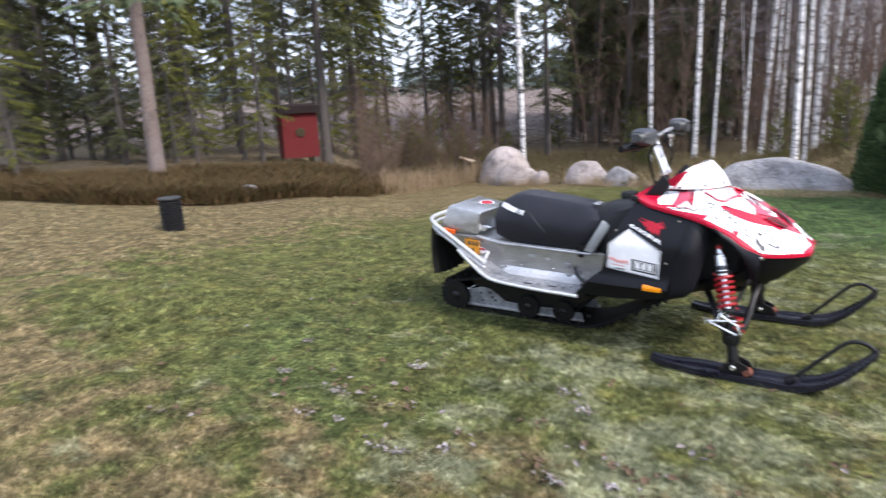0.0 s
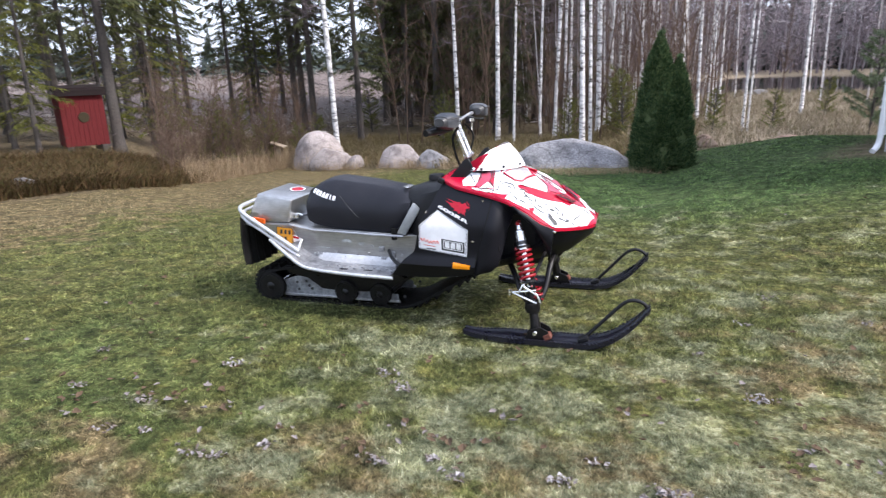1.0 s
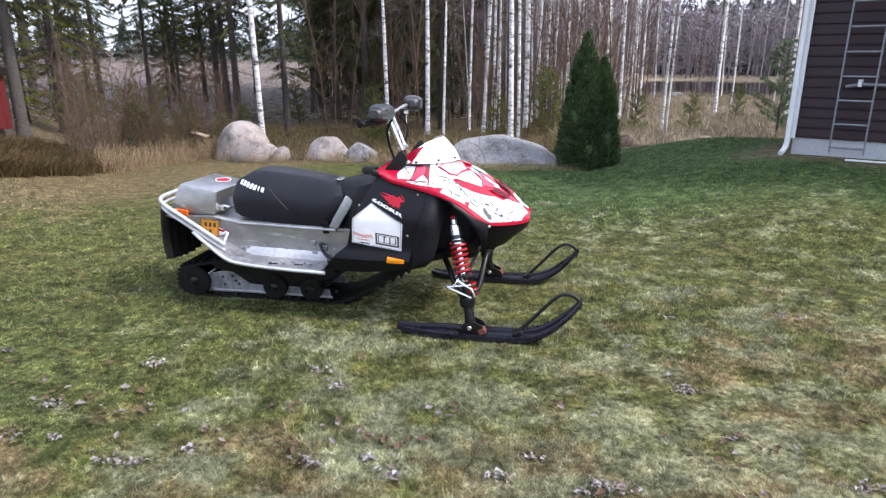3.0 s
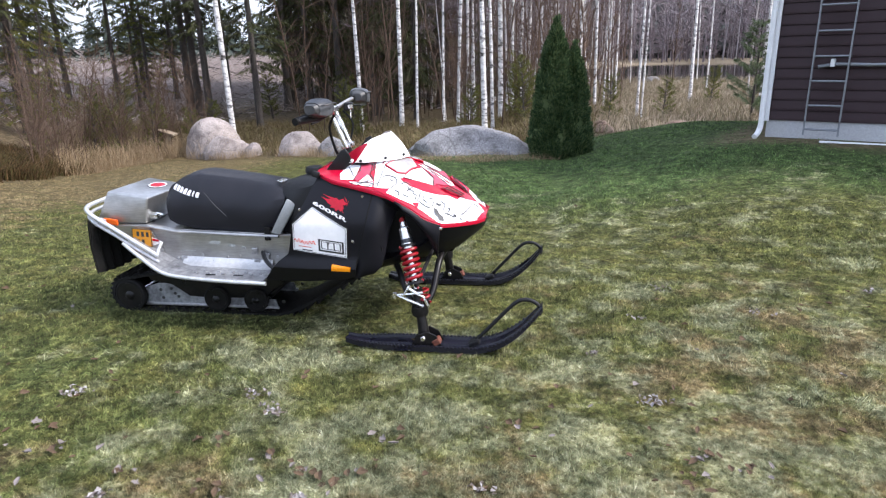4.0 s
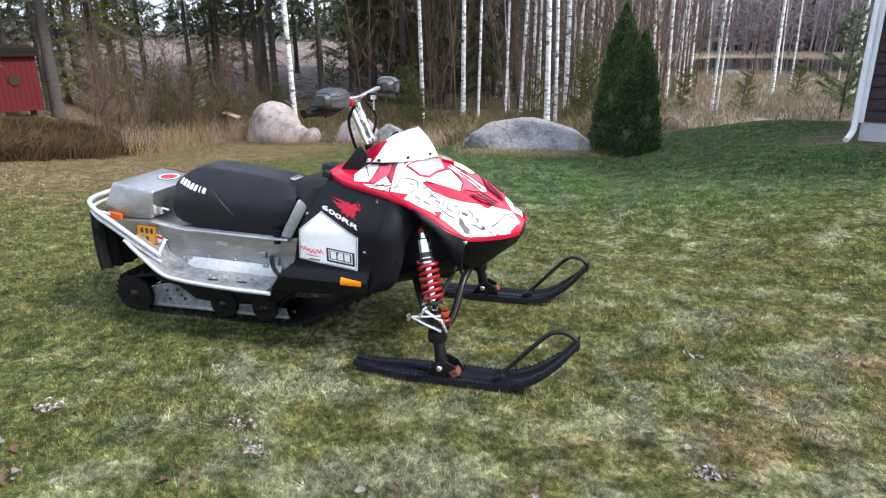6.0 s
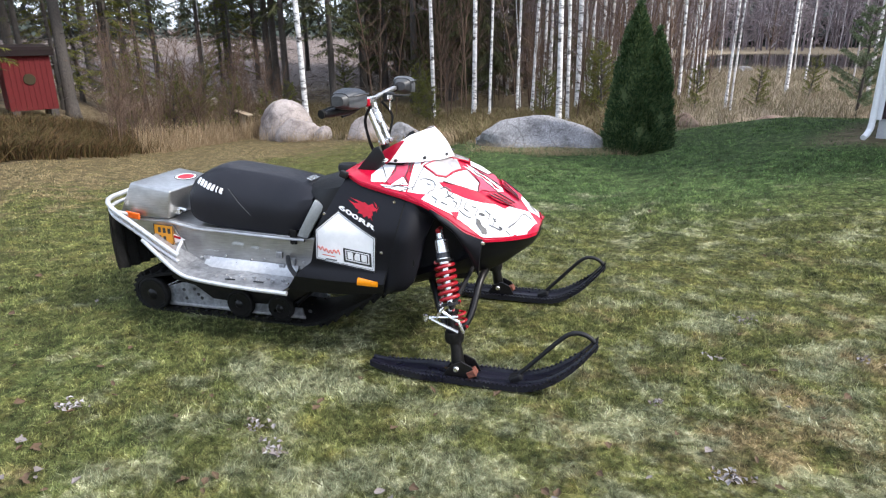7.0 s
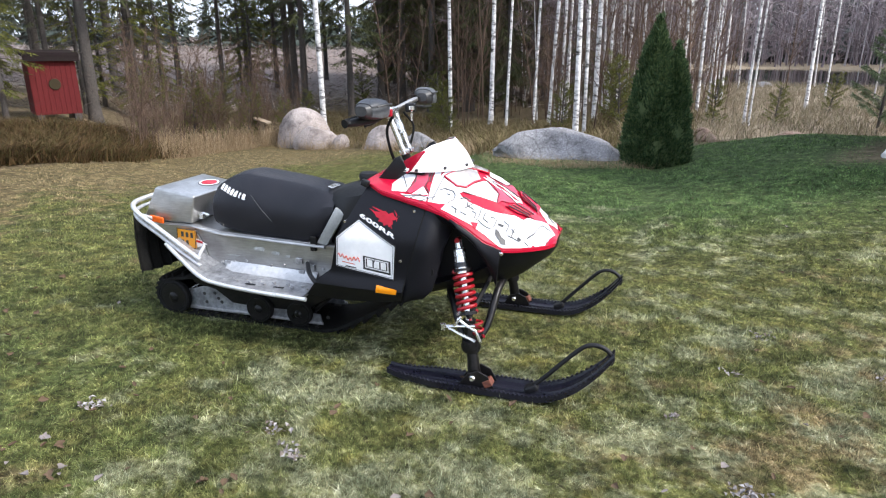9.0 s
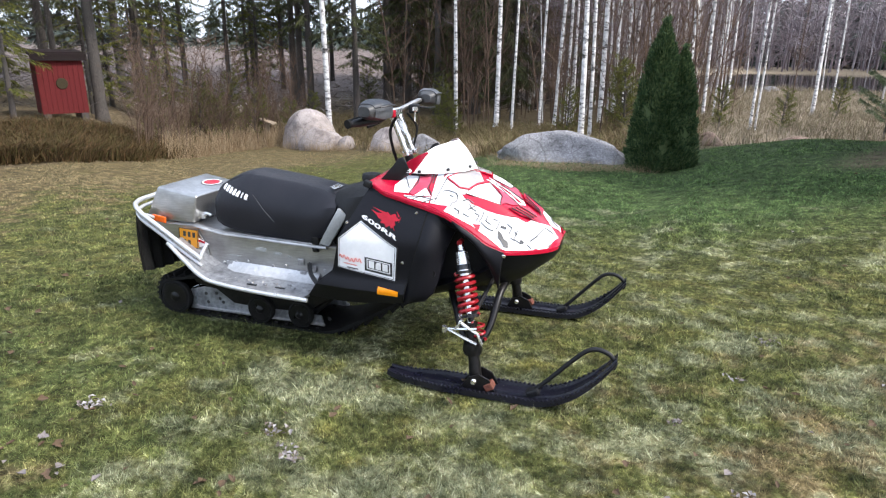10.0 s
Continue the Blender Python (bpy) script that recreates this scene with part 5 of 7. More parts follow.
# ---- grass blades ----
def grass():
    rng = np.random.default_rng(5)
    # tufts, each has its own lean and height
    m, per = 160000, 8
    u = rng.uniform(0, 1, m)
    r = 0.9 * (20 / 0.9) ** (u ** 0.85)
    a = np.radians(rng.uniform(50, 172, m))
    tx, ty = 1.35 + r * np.cos(a), -1.35 + r * np.sin(a)
    keep = (past_lawn(tx, ty) < 0.15 + 0.25 * rng.normal(size=m)) & (rng.uniform(0.1, 1.15, m) > soil(tx, ty))
    tx, ty, r = tx[keep], ty[keep], r[keep]
    m = len(tx)
    grow = rng.uniform(0.55, 1.0, m) + 0.9 * rng.uniform(0, 1, m) ** 5
    lean = rng.normal(size=(m, 2)) * 0.45
    spread = np.where(r < 3, 0.016, np.where(r < 6, 0.03, 0.05))
    k = np.repeat(np.arange(m), per)
    n = len(k)
    out = rng.normal(size=(n, 2))
    x, y = tx[k] + out[:, 0] * spread[k], ty[k] + out[:, 1] * spread[k]
    r = r[k]
    z = height(x, y)
    base = np.stack([x, y, z - 0.004], -1)
    tall = rng.uniform(0.009, 0.026, (n, 1)) * grow[k][:, None] * (1 + 0.4 * (np.sin(x * 1.9 + 1) * np.sin(y * 2.3))[:, None])
    width = np.where(r < 2.6, 0.0010, np.where(r < 4.5, 0.0018, np.where(r < 7, 0.0030, 0.004)))[:, None] * rng.uniform(0.6, 1.5, (n, 1))
    a = rng.uniform(0, 2 * np.pi, n)
    side = np.stack([np.cos(a), np.sin(a), 0 * a], -1) * width
    way = out * 0.4 + lean[k] + rng.normal(size=(n, 2)) * 0.45
    off = np.concatenate([way, np.zeros((n, 1))], 1) * tall
    tip = base + off + [0, 0, 1] * tall
    v = np.stack([base - side, base + side, tip], 1).reshape(-1, 3)
    ob = raw("grass", v, np.arange(3 * n).reshape(-1, 3), M_BLADE)
    tagged(ob, "short patchy autumn grass with frost and moss", "grass", kind="stuff")


grass()


def leaves():
    """Fallen leaves, each curled a little."""
    rng = random.Random(9)
    shapes = []
    for s in range(5):
        bm = bmesh.new()
        r2 = random.Random(70 + s)
        L, W, curl = 0.022, 0.011 + 0.006 * r2.random(), r2.uniform(0.4, 1.3)
        prev = None
        for i in range(6):
            t = i / 5
            w = W * math.sin(math.pi * min(1, 0.12 + t * 0.86)) * (1 + 0.4 * r2.uniform(-1, 1))
            row = [bm.verts.new(((t - 0.5) * 2 * L, k * w, 0.004 + curl * (k * k) * w * 0.8 + curl * 0.4 * L * (t - 0.4) ** 2 * 2)) for k in (-1, -0.4, 0.4, 1)]
            if prev:
                for k in range(3):
                    bm.faces.new((prev[k], row[k], row[k + 1], prev[k + 1]))
            prev = row
        me = bpy.data.meshes.new("leaf")
        bm.to_mesh(me)
        bm.free()
        shapes.append(me)
    frost = []
    for me in shapes:
        f = me.copy()
        f.materials.append(M_LEAF_FROST)
        me.materials.append(M_LEAF)
        frost.append(f)
    drifts = [(rng.uniform(-1.6, 2.4), rng.gauss(0.35, 0.25)) for _ in range(26)]
    for i in range(330):
        if i < 130:
            x, y = rng.uniform(-2.2, 3.4), rng.uniform(0.0, 2.2)
        elif i < 270:
            cx, cy = drifts[i % 26]
            x, y = cx + rng.gauss(0, 0.045), cy + rng.gauss(0, 0.03)
        else:
            x, y = rng.uniform(-5, 4), rng.uniform(2, 7)
        if -1.4 < x < 1.6 and 1.5 < y < 2.8:
            continue
        pale = rng.random() < (0.12 if i < 130 else 0.45 if i < 270 and i % 3 else 0.08)
        ob = new("fallen_leaf", (frost if pale else shapes)[i % 5])
        k = rng.uniform(0.45, 1.0)
        ob.matrix_basis = pose(x, y, float(height(x, y)) + 0.014, rng.uniform(-25, 25), rng.uniform(-25, 25), rng.uniform(0, 360)) @ Matrix.Diagonal((k, k, k, 1))
        tagged(ob, "pale frosted fallen leaf on the grass" if pale else "brown curled fallen leaf on the grass", "leaf", "fallen leaves on the lawn")


leaves()


def litter():
    """Clusters of frosted leaf scraps and ice, past counting."""
    g = Geo(61)
    rng = g.rng
    spots = np.concatenate([np.stack([rng.uniform(-1.0, 2.6, 26), rng.normal(size=26) * 0.16 + 0.16], -1), np.stack([rng.uniform(1.4, 3.4, 9), rng.uniform(0.5, 2.4, 9)], -1), np.stack([rng.uniform(-1.6, 0.6, 5), rng.uniform(0.4, 1.0, 5)], -1)])
    for x, y in spots:
        n = int(rng.integers(8, 34))
        p = np.array([x, y]) + rng.normal(size=(n, 2)) * [0.030, 0.018] * rng.uniform(0.4, 1.5)
        c = np.stack([p[:, 0], p[:, 1], height(p[:, 0], p[:, 1]) + rng.uniform(0.008, 0.024, n)], -1)
        a = rng.uniform(0, 2 * np.pi, n)
        u = np.stack([np.cos(a), np.sin(a), rng.normal(size=n) * 0.35], -1) * rng.uniform(0.006, 0.015, (n, 1))
        v = np.stack([-np.sin(a), np.cos(a), rng.normal(size=n) * 0.35], -1) * rng.uniform(0.005, 0.012, (n, 1))
        lift = np.array([0, 0, 0.006])
        g.tris(np.stack([c - u, c - v + lift, c + u], 1))
        g.tris(np.stack([c - u, c + u, c + v + lift], 1))
    tagged(g.build("frosted_litter", M_FROST_LITTER), "frosted leaf scraps lying in the grass", "leaves", kind="stuff")


litter()


# ---- snowmobile: x ahead, y to its left, z up ----
SLED = empty("snowmobile", pose(0.8455, 1.9355, 0.0, 0, 0, -1.3), "red, white and black racing snowmobile parked on the lawn", "snowmobile")


def mirror_y(bm):
    for v in bm.verts:
        v.co.y = -v.co.y
    bmesh.ops.reverse_faces(bm, faces=bm.faces)
    return bm


def both(name, make, mat, label="", smooth=True, parent=None):
    """A part on each side; make() builds the one on the right (negative y)."""
    a = part(name, make(), mat, parent or SLED, label, smooth)
    b = part(name, mirror_y(make()), mat, parent or SLED, label, smooth)
    return a, b


# tunnel
TUNNEL_TOP = [(-1.98, 0.545), (-1.67, 0.548), (-1.50, 0.520), (-0.86, 0.500), (-0.60, 0.49)]


def tunnel_side():
    top = [(x, lerp_table(TUNNEL_TOP, x)) for x in (-1.98, -1.67, -1.5, -0.6)]
    return prism(top + [(-0.6, 0.29), (-1.50, 0.31), (-1.72, 0.44), (-2.0, 0.53)], -0.212, -0.206)


both("tunnel_side", tunnel_side, M_ALU, smooth=False)
xs = (-1.98, -1.67, -1.50, -1.2, -0.86, -0.60)
rows = [[(x, y, lerp_table(TUNNEL_TOP, x) + dz) for y, dz in ((-0.212, -0.012), (-0.200, 0.0), (0.200, 0.0), (0.212, -0.012))] for x in xs]
part("tunnel_top", loft([[Vector(p) for p in r] + [Vector((p[0], p[1], p[2] - 0.008)) for p in reversed(r)] for r in rows]), M_ALU, SLED)


def tunnel_lip():
    return tube([(x, -0.222, lerp_table(TUNNEL_TOP, x) - 0.006) for x in (-1.66, -1.5, -1.2, -0.88)], 0.009, 8)


both("tunnel_lip", tunnel_lip, M_ALU)
for k in range(9):
    x = -1.50 + 0.075 * k
    for y in (-0.2135, 0.2135):
        part("rivet", lathe((x, y, 0.352 + 0.01 * (k % 3)), "y", [(-0.004, 0.007), (0, 0.009), (0.004, 0.007)], 10), M_ALU_DULL, SLED, smooth=True)
# scuffed bare patches and old sticker remains on the tunnel side
for x, z, w, h in ((-1.27, 0.437, 0.075, 0.022), (-1.17, 0.425, 0.05, 0.018), (-1.44, 0.392, 0.10, 0.008), (-1.10, 0.416, 0.03, 0.014)):
    part("sticker_remains", prism([(x - w / 2, z), (x - w / 4, z + h), (x + w / 2, z + 0.8 * h), (x + w / 2.6, z - 0.2 * h), (x, z + 0.1 * h)], -0.2136, -0.2118), M_SILVER_PLASTIC, SLED)
for k, (x, z) in enumerate(((-1.46, 0.350), (-1.03, 0.405), (-0.96, 0.375), (-1.02, 0.34))):
    part("bracket", box((x, -0.219, z), (0.035, 0.014, 0.035), bevel=0.004), M_ALU_DULL, SLED, "scuffed metal bracket")

# rear cooler box
BOX = [((-1.985, 0.55), (-1.67, 0.55)), ((-1.885, 0.738), (-1.642, 0.700))]
bm = bmesh.new()
(b0, b1), (t0, t1) = BOX
low = [bm.verts.new(p) for p in ((b0[0], -0.212, b0[1]), (b1[0], -0.212, b1[1]), (b1[0], 0.212, b1[1]), (b0[0], 0.212, b0[1]))]
high = [bm.verts.new(p) for p in ((t0[0], -0.205, t0[1]), (t1[0], -0.205, t1[1]), (t1[0], 0.205, t1[1]), (t0[0], 0.205, t0[1]))]
bm.faces.new(list(reversed(low)))
bm.faces.new(high)
for k in range(4):
    bm.faces.new((low[k], low[(k + 1) % 4], high[(k + 1) % 4], high[k]))
bmesh.ops.bevel(bm, geom=list(bm.edges), offset=0.012, segments=3, affect="EDGES", profile=0.5)
cooler = part("rear_box", bm, M_ALU, SLED, "brushed aluminium box behind the seat", True)


def on_box_top(u, v, lift=0.002):
    """u along x, v across, both -1 to 1."""
    s = (u + 1) / 2
    return Vector((t0[0] + (t1[0] - t0[0]) * s, v * 0.2, t0[1] + (t1[1] - t0[1]) * s + lift))


def disc_on_top(r0, r1, lift, c=(0.15, 0.35)):
    bm = bmesh.new()
    ring = []
    for k in range(32):
        a = 2 * math.pi * k / 32
        ring.append([bm.verts.new(on_box_top(c[0] + r * math.cos(a) * 0.66, c[1] + r * math.sin(a) * 0.62, lift)) for r in (r0, r1)])
    for k in range(32):
        p, q = ring[k], ring[(k + 1) % 32]
        bm.faces.new((p[0], p[1], q[1], q[0]))
    return bm


part("round_sticker", disc_on_top(0.02, 0.62, 0.0016), M_INK, cooler, "round red and black sticker")
part("sticker_ring", disc_on_top(0.46, 0.56, 0.0028), M_WHITE_PRINT, cooler)
part("sticker_centre", disc_on_top(0.02, 0.42, 0.0028), M_RED_PRINT, cooler)
part("latch", box((-1.645, -0.16, 0.585), (0.05, 0.03, 0.03), bevel=0.006), M_CHROME, SLED, "bright metal latch")
part("latch", tube([(-1.66, -0.17, 0.60), (-1.62, -0.175, 0.605), (-1.585, -0.17, 0.595)], 0.006, 8), M_CHROME, SLED)

# rear side plates, reflectors, number plate
def rear_plate():
    return prism([(-2.0, 0.535), (-1.66, 0.545), (-1.60, 0.44), (-1.58, 0.38), (-1.72, 0.45)], -0.222, -0.215, 0.002)


both("side_plate", rear_plate, M_ALU, smooth=False)
part("side_reflector", box((-1.875, -0.232, 0.565), (0.085, 0.012, 0.034), (0, 8, 0), bevel=0.004), M_ORANGE, SLED, "orange side reflector")
part("side_reflector", box((-1.875, 0.232, 0.565), (0.085, 0.012, 0.034), (0, 8, 0), bevel=0.004), M_ORANGE, SLED, "orange side reflector")
plate = part("number_plate", prism([(-1.749, 0.528), (-1.635, 0.521), (-1.642, 0.420), (-1.755, 0.428)], -0.236, -0.230, 0.002), M_PLATE, SLED, "small orange number plate with dark print")
for z, a, count in ((0.497, -1.730, 3), (0.452, -1.733, 2)):
    for k in range(count):
        part("print", box((a + 0.013 + 0.029 * k, -0.2378, z - 0.002 * k), (0.015, 0.002, 0.028), (0, 3, 0)), M_INK, plate)
frame_pts = [(-1.749, -0.237, 0.528), (-1.635, -0.237, 0.521), (-1.642, -0.237, 0.420), (-1.755, -0.237, 0.428)]
part("plate_rim", tube(frame_pts, 0.0022, 6, True), M_INK, plate)
part("arrow_sticker", prism([(-1.645, 0.475), (-1.575, 0.447), (-1.64, 0.425)], -0.2255, -0.2225), M_WHITE_PRINT, SLED, "white and red arrow sticker")
part("arrow_print", box((-1.622, -0.2265, 0.458), (0.04, 0.002, 0.012), (0, 12, 0)), M_RED_PRINT, SLED)

# bumper: two bars running back and round the rear
for dz, dr in ((0.0, 0.0), (-0.035, 0.012)):
    half = [(-1.545, -0.335, 0.40 + dz), (-1.66, -0.335, 0.47 + dz), (-1.80, -0.33, 0.555 + dz), (-1.915, -0.318, 0.618 + dz), (-1.995 + dr, -0.255, 0.648 + dz), (-2.02 + dr, -0.12, 0.655 + dz)]
    pts = half + [(x, -y, z) for x, y, z in reversed(half)]
    part("bumper", tube(curve(pts, 6), 0.0125 if dz == 0 else 0.010, 12), M_ALU_WHITE, SLED, "white rear bumper tube", True)
both("bumper_strut", lambda: tube([(-1.552, -0.335, 0.402), (-1.548, -0.325, 0.43), (-1.545, -0.29, 0.462)], 0.009, 10), M_ALU_WHITE)
both("bumper_strut", lambda: tube([(-1.93, -0.29, 0.60), (-1.90, -0.215, 0.56)], 0.010, 10), M_ALU_WHITE)

# snow flap, ribbed
def flap_fn(u, v):
    y = -0.27 + 0.54 * u
    x = -2.005 - 0.05 * v + 0.012 * math.cos(u * math.pi * 14)
    return Vector((x + 0.05 * v * v, y, 0.585 - 0.325 * v - 0.03 * math.sin(math.pi * u)))


part("snow_flap", sheet(flap_fn, 56, 8, (0.006, 0, 0)), M_RUBBER, SLED, "black ribbed rubber snow flap", True)

# running boards
def board():
    prof = [(-1.74, -0.335, 0.468), (-1.66, -0.355, 0.415), (-1.52, -0.385, 0.335), (-1.40, -0.41, 0.316), (-1.15, -0.43, 0.306), (-0.905, -0.435, 0.300)]
    rings = []
    for x, y, z in prof:
        rings.append([Vector((x, -0.212, z + 0.01)), Vector((x, y + 0.02, z + 0.004)), Vector((x, y, z + 0.004)), Vector((x, y, z - 0.012)), Vector((x, -0.212, z - 0.002))])
    return loft(rings)


both("running_board", board, M_ALU_DULL, "scuffed aluminium running board", False)
both("board_edge", lambda: tube(curve([(-1.745, -0.338, 0.470), (-1.66, -0.358, 0.413), (-1.52, -0.390, 0.331), (-1.40, -0.415, 0.312), (-1.15, -0.436, 0.302), (-0.88, -0.441, 0.296)], 5), 0.011, 10), M_ALU_WHITE)
for i in range(14):
    x = -1.44 + i * 0.04
    for s in (-1, 1):
        part("grip_tooth", box((x, s * (0.33 + 0.03 * (i % 2)), 0.319 - 0.02 * (x + 1.4) * 0.4), (0.022, 0.012, 0.010), (0, 0, s * 20), bevel=0.002), M_ALU_DULL, SLED)
for s in (-1, 1):
    for x in (-1.22, -1.06):
        part("board_slot", box((x, s * 0.385, 0.318), (0.055, 0.011, 0.004), (0, 0, 0), bevel=0.001), M_BLACK, SLED)
both("board_cover", lambda: sheet(lambda u, v: Vector((-1.46 + 0.53 * u, -0.216 - 0.050 * v, 0.366 - 0.040 * v ** 0.6 - 0.014 * u)), 10, 6, (0, 0, -0.004)), M_ALU_WHITE, "pale worn kick plate")
both("toe_hold", lambda: tube(curve([(-0.98, -0.225, 0.40), (-0.93, -0.30, 0.375), (-0.86, -0.36, 0.35), (-0.80, -0.40, 0.33)], 5), 0.012, 8), M_STEEL)

# seat
SEAT = [  # x, bottom, top, half width at the bottom, half width at the top
    (-1.560, 0.60, 0.725, 0.165, 0.105), (-1.545, 0.565, 0.758, 0.185, 0.110), (-1.50, 0.545, 0.785, 0.195, 0.112), (-1.43, 0.530, 0.815, 0.198, 0.110), (-1.37, 0.522, 0.825, 0.200, 0.108),
    (-1.25, 0.515, 0.812, 0.203, 0.112), (-1.10, 0.510, 0.795, 0.206, 0.108), (-1.00, 0.508, 0.778, 0.206, 0.110), (-0.92, 0.540, 0.762, 0.205, 0.115), (-0.87, 0.60, 0.745, 0.200, 0.125), (-0.84, 0.66, 0.715, 0.190, 0.14)]


def seat_ring(x, zb, zt, wb, wt, grow=0.0):
    h = zt - zb
    half = [(wb - 0.012, zb), (wb, zb + 0.03 * min(1, h / 0.1)), (wb * 0.99, zb + 0.42 * h), (wb * 0.86 + wt * 0.14, zb + 0.66 * h), (wt + 0.018, zb + 0.90 * h), (wt - 0.006, zb + 0.975 * h), (wt * 0.55, zt), (0, zt + 0.004)]
    return [Vector((x, -y, z)) for y, z in half] + [Vector((x, y, z)) for y, z in reversed(half[:-1])]


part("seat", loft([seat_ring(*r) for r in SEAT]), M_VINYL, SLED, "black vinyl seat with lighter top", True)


def seat_top(u, v):
    x = -1.52 + 0.66 * u
    zt = lerp_table([(r[0], r[2]) for r in SEAT], x)
    wt = lerp_table([(r[0], r[4]) for r in SEAT], x) - 0.016
    y = (v * 2 - 1) * wt
    return Vector((x, y, zt + 0.006 - 0.012 * abs(v * 2 - 1) ** 3))


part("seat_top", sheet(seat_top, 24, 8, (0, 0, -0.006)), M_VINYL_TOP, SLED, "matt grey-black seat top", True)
for s in (-1, 1):
    pts = [(x, s * (lerp_table([(r[0], r[4]) for r in SEAT], x) + 0.012), lerp_table([(r[0], r[2] - 0.085 * (r[2] - r[1]) / 0.3) for r in SEAT], x)) for x in (-1.50, -1.4, -1.3, -1.15, -1.0, -0.9)]
    part("seam", tube(curve(pts, 4), 0.0028, 6), M_GREY, SLED)
    part("seam", tube([(-1.30, s * 0.196, 0.73), (-1.24, s * 0.205, 0.66), (-1.18, s * 0.207, 0.60)], 0.0018, 6), M_GREY, SLED)
    part("seat_strap", box((-0.945, s * 0.214, 0.505), (0.035, 0.014, 0.075), (0, 0, 0), bevel=0.004), M_RUBBER, SLED)
    part("seat_strap", lathe((-0.945, s * 0.222, 0.478), "y", [(-0.006, 0.009), (0.006, 0.009)], 10), M_STEEL, SLED)
# stylised pale word mark on the seat flank, as plain shapes
def seat_y(x, z):
    zb, zt, wb, wt = (lerp_table([(r[0], r[c]) for r in SEAT], x) for c in (1, 2, 3, 4))
    return lerp_table([(0.1, wb), (0.42, wb * 0.99), (0.66, wb * 0.86 + wt * 0.14), (0.90, wt + 0.018), (1.0, wt - 0.006)], (z - zb) / (zt - zb))


def glyph(kind):
    """A plain block in the unit square: 0 broad, 1 slim, 2 and 3 with one corner cut."""
    return ([(0, 0.1), (0.1, 0), (1, 0), (1, 0.9), (0.9, 1), (0, 1)], [(0.3, 0), (0.72, 0), (0.72, 1), (0.3, 1)],
            [(0, 0), (1, 0), (1, 0.6), (0.7, 1), (0, 1)], [(0, 0), (1, 0), (1, 1), (0.3, 1), (0, 0.6)])[kind]


def surface_decal(poly, depth, lift, fine=0.01):
    """A thin print laid on a flank whose half width is depth(x, z)."""
    bm = bmesh.new()
    bm.faces.new([bm.verts.new((x, 0, z)) for x, z in poly])
    bmesh.ops.triangulate(bm, faces=bm.faces)
    for _ in range(3):
        long = [e for e in bm.edges if e.calc_length() > fine]
        if not long:
            break
        bmesh.ops.subdivide_edges(bm, edges=long, cuts=1)
        bmesh.ops.triangulate(bm, faces=bm.faces)
    for v in bm.verts:
        v.co.y = -depth(v.co.x, v.co.z) - lift
    return bm


for i, kind in enumerate((3, 0, 2, 3, 3, 1, 0)):
    x, z = -1.512 + 0.0256 * i, 0.742 - 0.0063 * i
    both("seat_mark", lambda: surface_decal([(x + 0.019 * u + 0.007 * v, z - 0.005 * u + 0.027 * v) for u, v in glyph(kind)], seat_y, 0.0055), M_WHITE_PRINT)

# silver cover and console between seat and hood
both("silver_cover", lambda: prism([(-0.815, 0.703), (-0.765, 0.670), (-0.872, 0.500), (-0.930, 0.508)], -0.212, -0.19, 0.006), M_SILVER_PLASTIC, "silver-grey plastic cover")
CONSOLE = [(-0.93, 0.52, 0.735, 0.10), (-0.86, 0.50, 0.775, 0.16), (-0.78, 0.49, 0.800, 0.21), (-0.68, 0.48, 0.825, 0.25), (-0.58, 0.48, 0.865, 0.27), (-0.50, 0.48, 0.90, 0.25)]
rings = []
for x, zb, zt, w in CONSOLE:
    half = [(w, zb), (w, zb + 0.55 * (zt - zb)), (w * 0.92, zt - 0.05), (w * 0.65, zt - 0.012), (0, zt)]
    rings.append([Vector((x, -y, z)) for y, z in half] + [Vector((x, y, z)) for y, z in reversed(half[:-1])])
part("console", loft(rings), M_BLACK, SLED, "black plastic tank cover", True)
part("filler_cap", lathe((-0.72, 0, 0.81), "z", [(0, 0.05), (0.02, 0.052), (0.035, 0.045)], 20), M_BLACK, SLED, smooth=True)
part("seat_clip", box((-0.895, -0.05, 0.775), (0.03, 0.09, 0.006), (0, 18, 0), bevel=0.002), M_CHROME, SLED)

# side panels
def flank_y(x, z):
    """Half width of the bodywork."""
    w = 0.452 - 0.16 * max(0.0, (z - 0.62) / 0.30) ** 1.5 - 0.9 * max(0.0, 0.40 - z) ** 1.4
    w += 0.020 * math.exp(-((z - 0.40) / 0.035) ** 2)
    w -= 0.035 * max(0.0, (-0.62 - x) / 0.3) ** 1.2
    return w


REAR_EDGE = [(0.0, (-0.905, 0.300)), (0.16, (-0.80, 0.42)), (0.30, (-0.735, 0.47)), (0.62, (-0.70, 0.63)), (0.85, (-0.64, 0.73)), (1.0, (-0.575, 0.862))]
SEAM = [(0.0, (-0.388, 0.345)), (0.35, (-0.352, 0.50)), (0.7, (-0.308, 0.66)), (1.0, (-0.282, 0.790))]


def edge(table, v):
    return lerp_table([(t, p[0]) for t, p in table], v), lerp_table([(t, p[1]) for t, p in table], v)


def flank_point(u, v, lift=0.0):
    (x0, z0), (x1, z1) = edge(REAR_EDGE, v), edge(SEAM, v)
    x, z = x0 + (x1 - x0) * u, z0 + (z1 - z0) * u
    if v < 0.02:
        z -= 0.012 * math.sin(math.pi * u)
    return Vector((x, -flank_y(x, z) - lift, z))


panels = both("side_panel", lambda: sheet(flank_point, 22, 24, (0, 0.012, 0)), M_PANEL, "black glossy side panel with white patch")


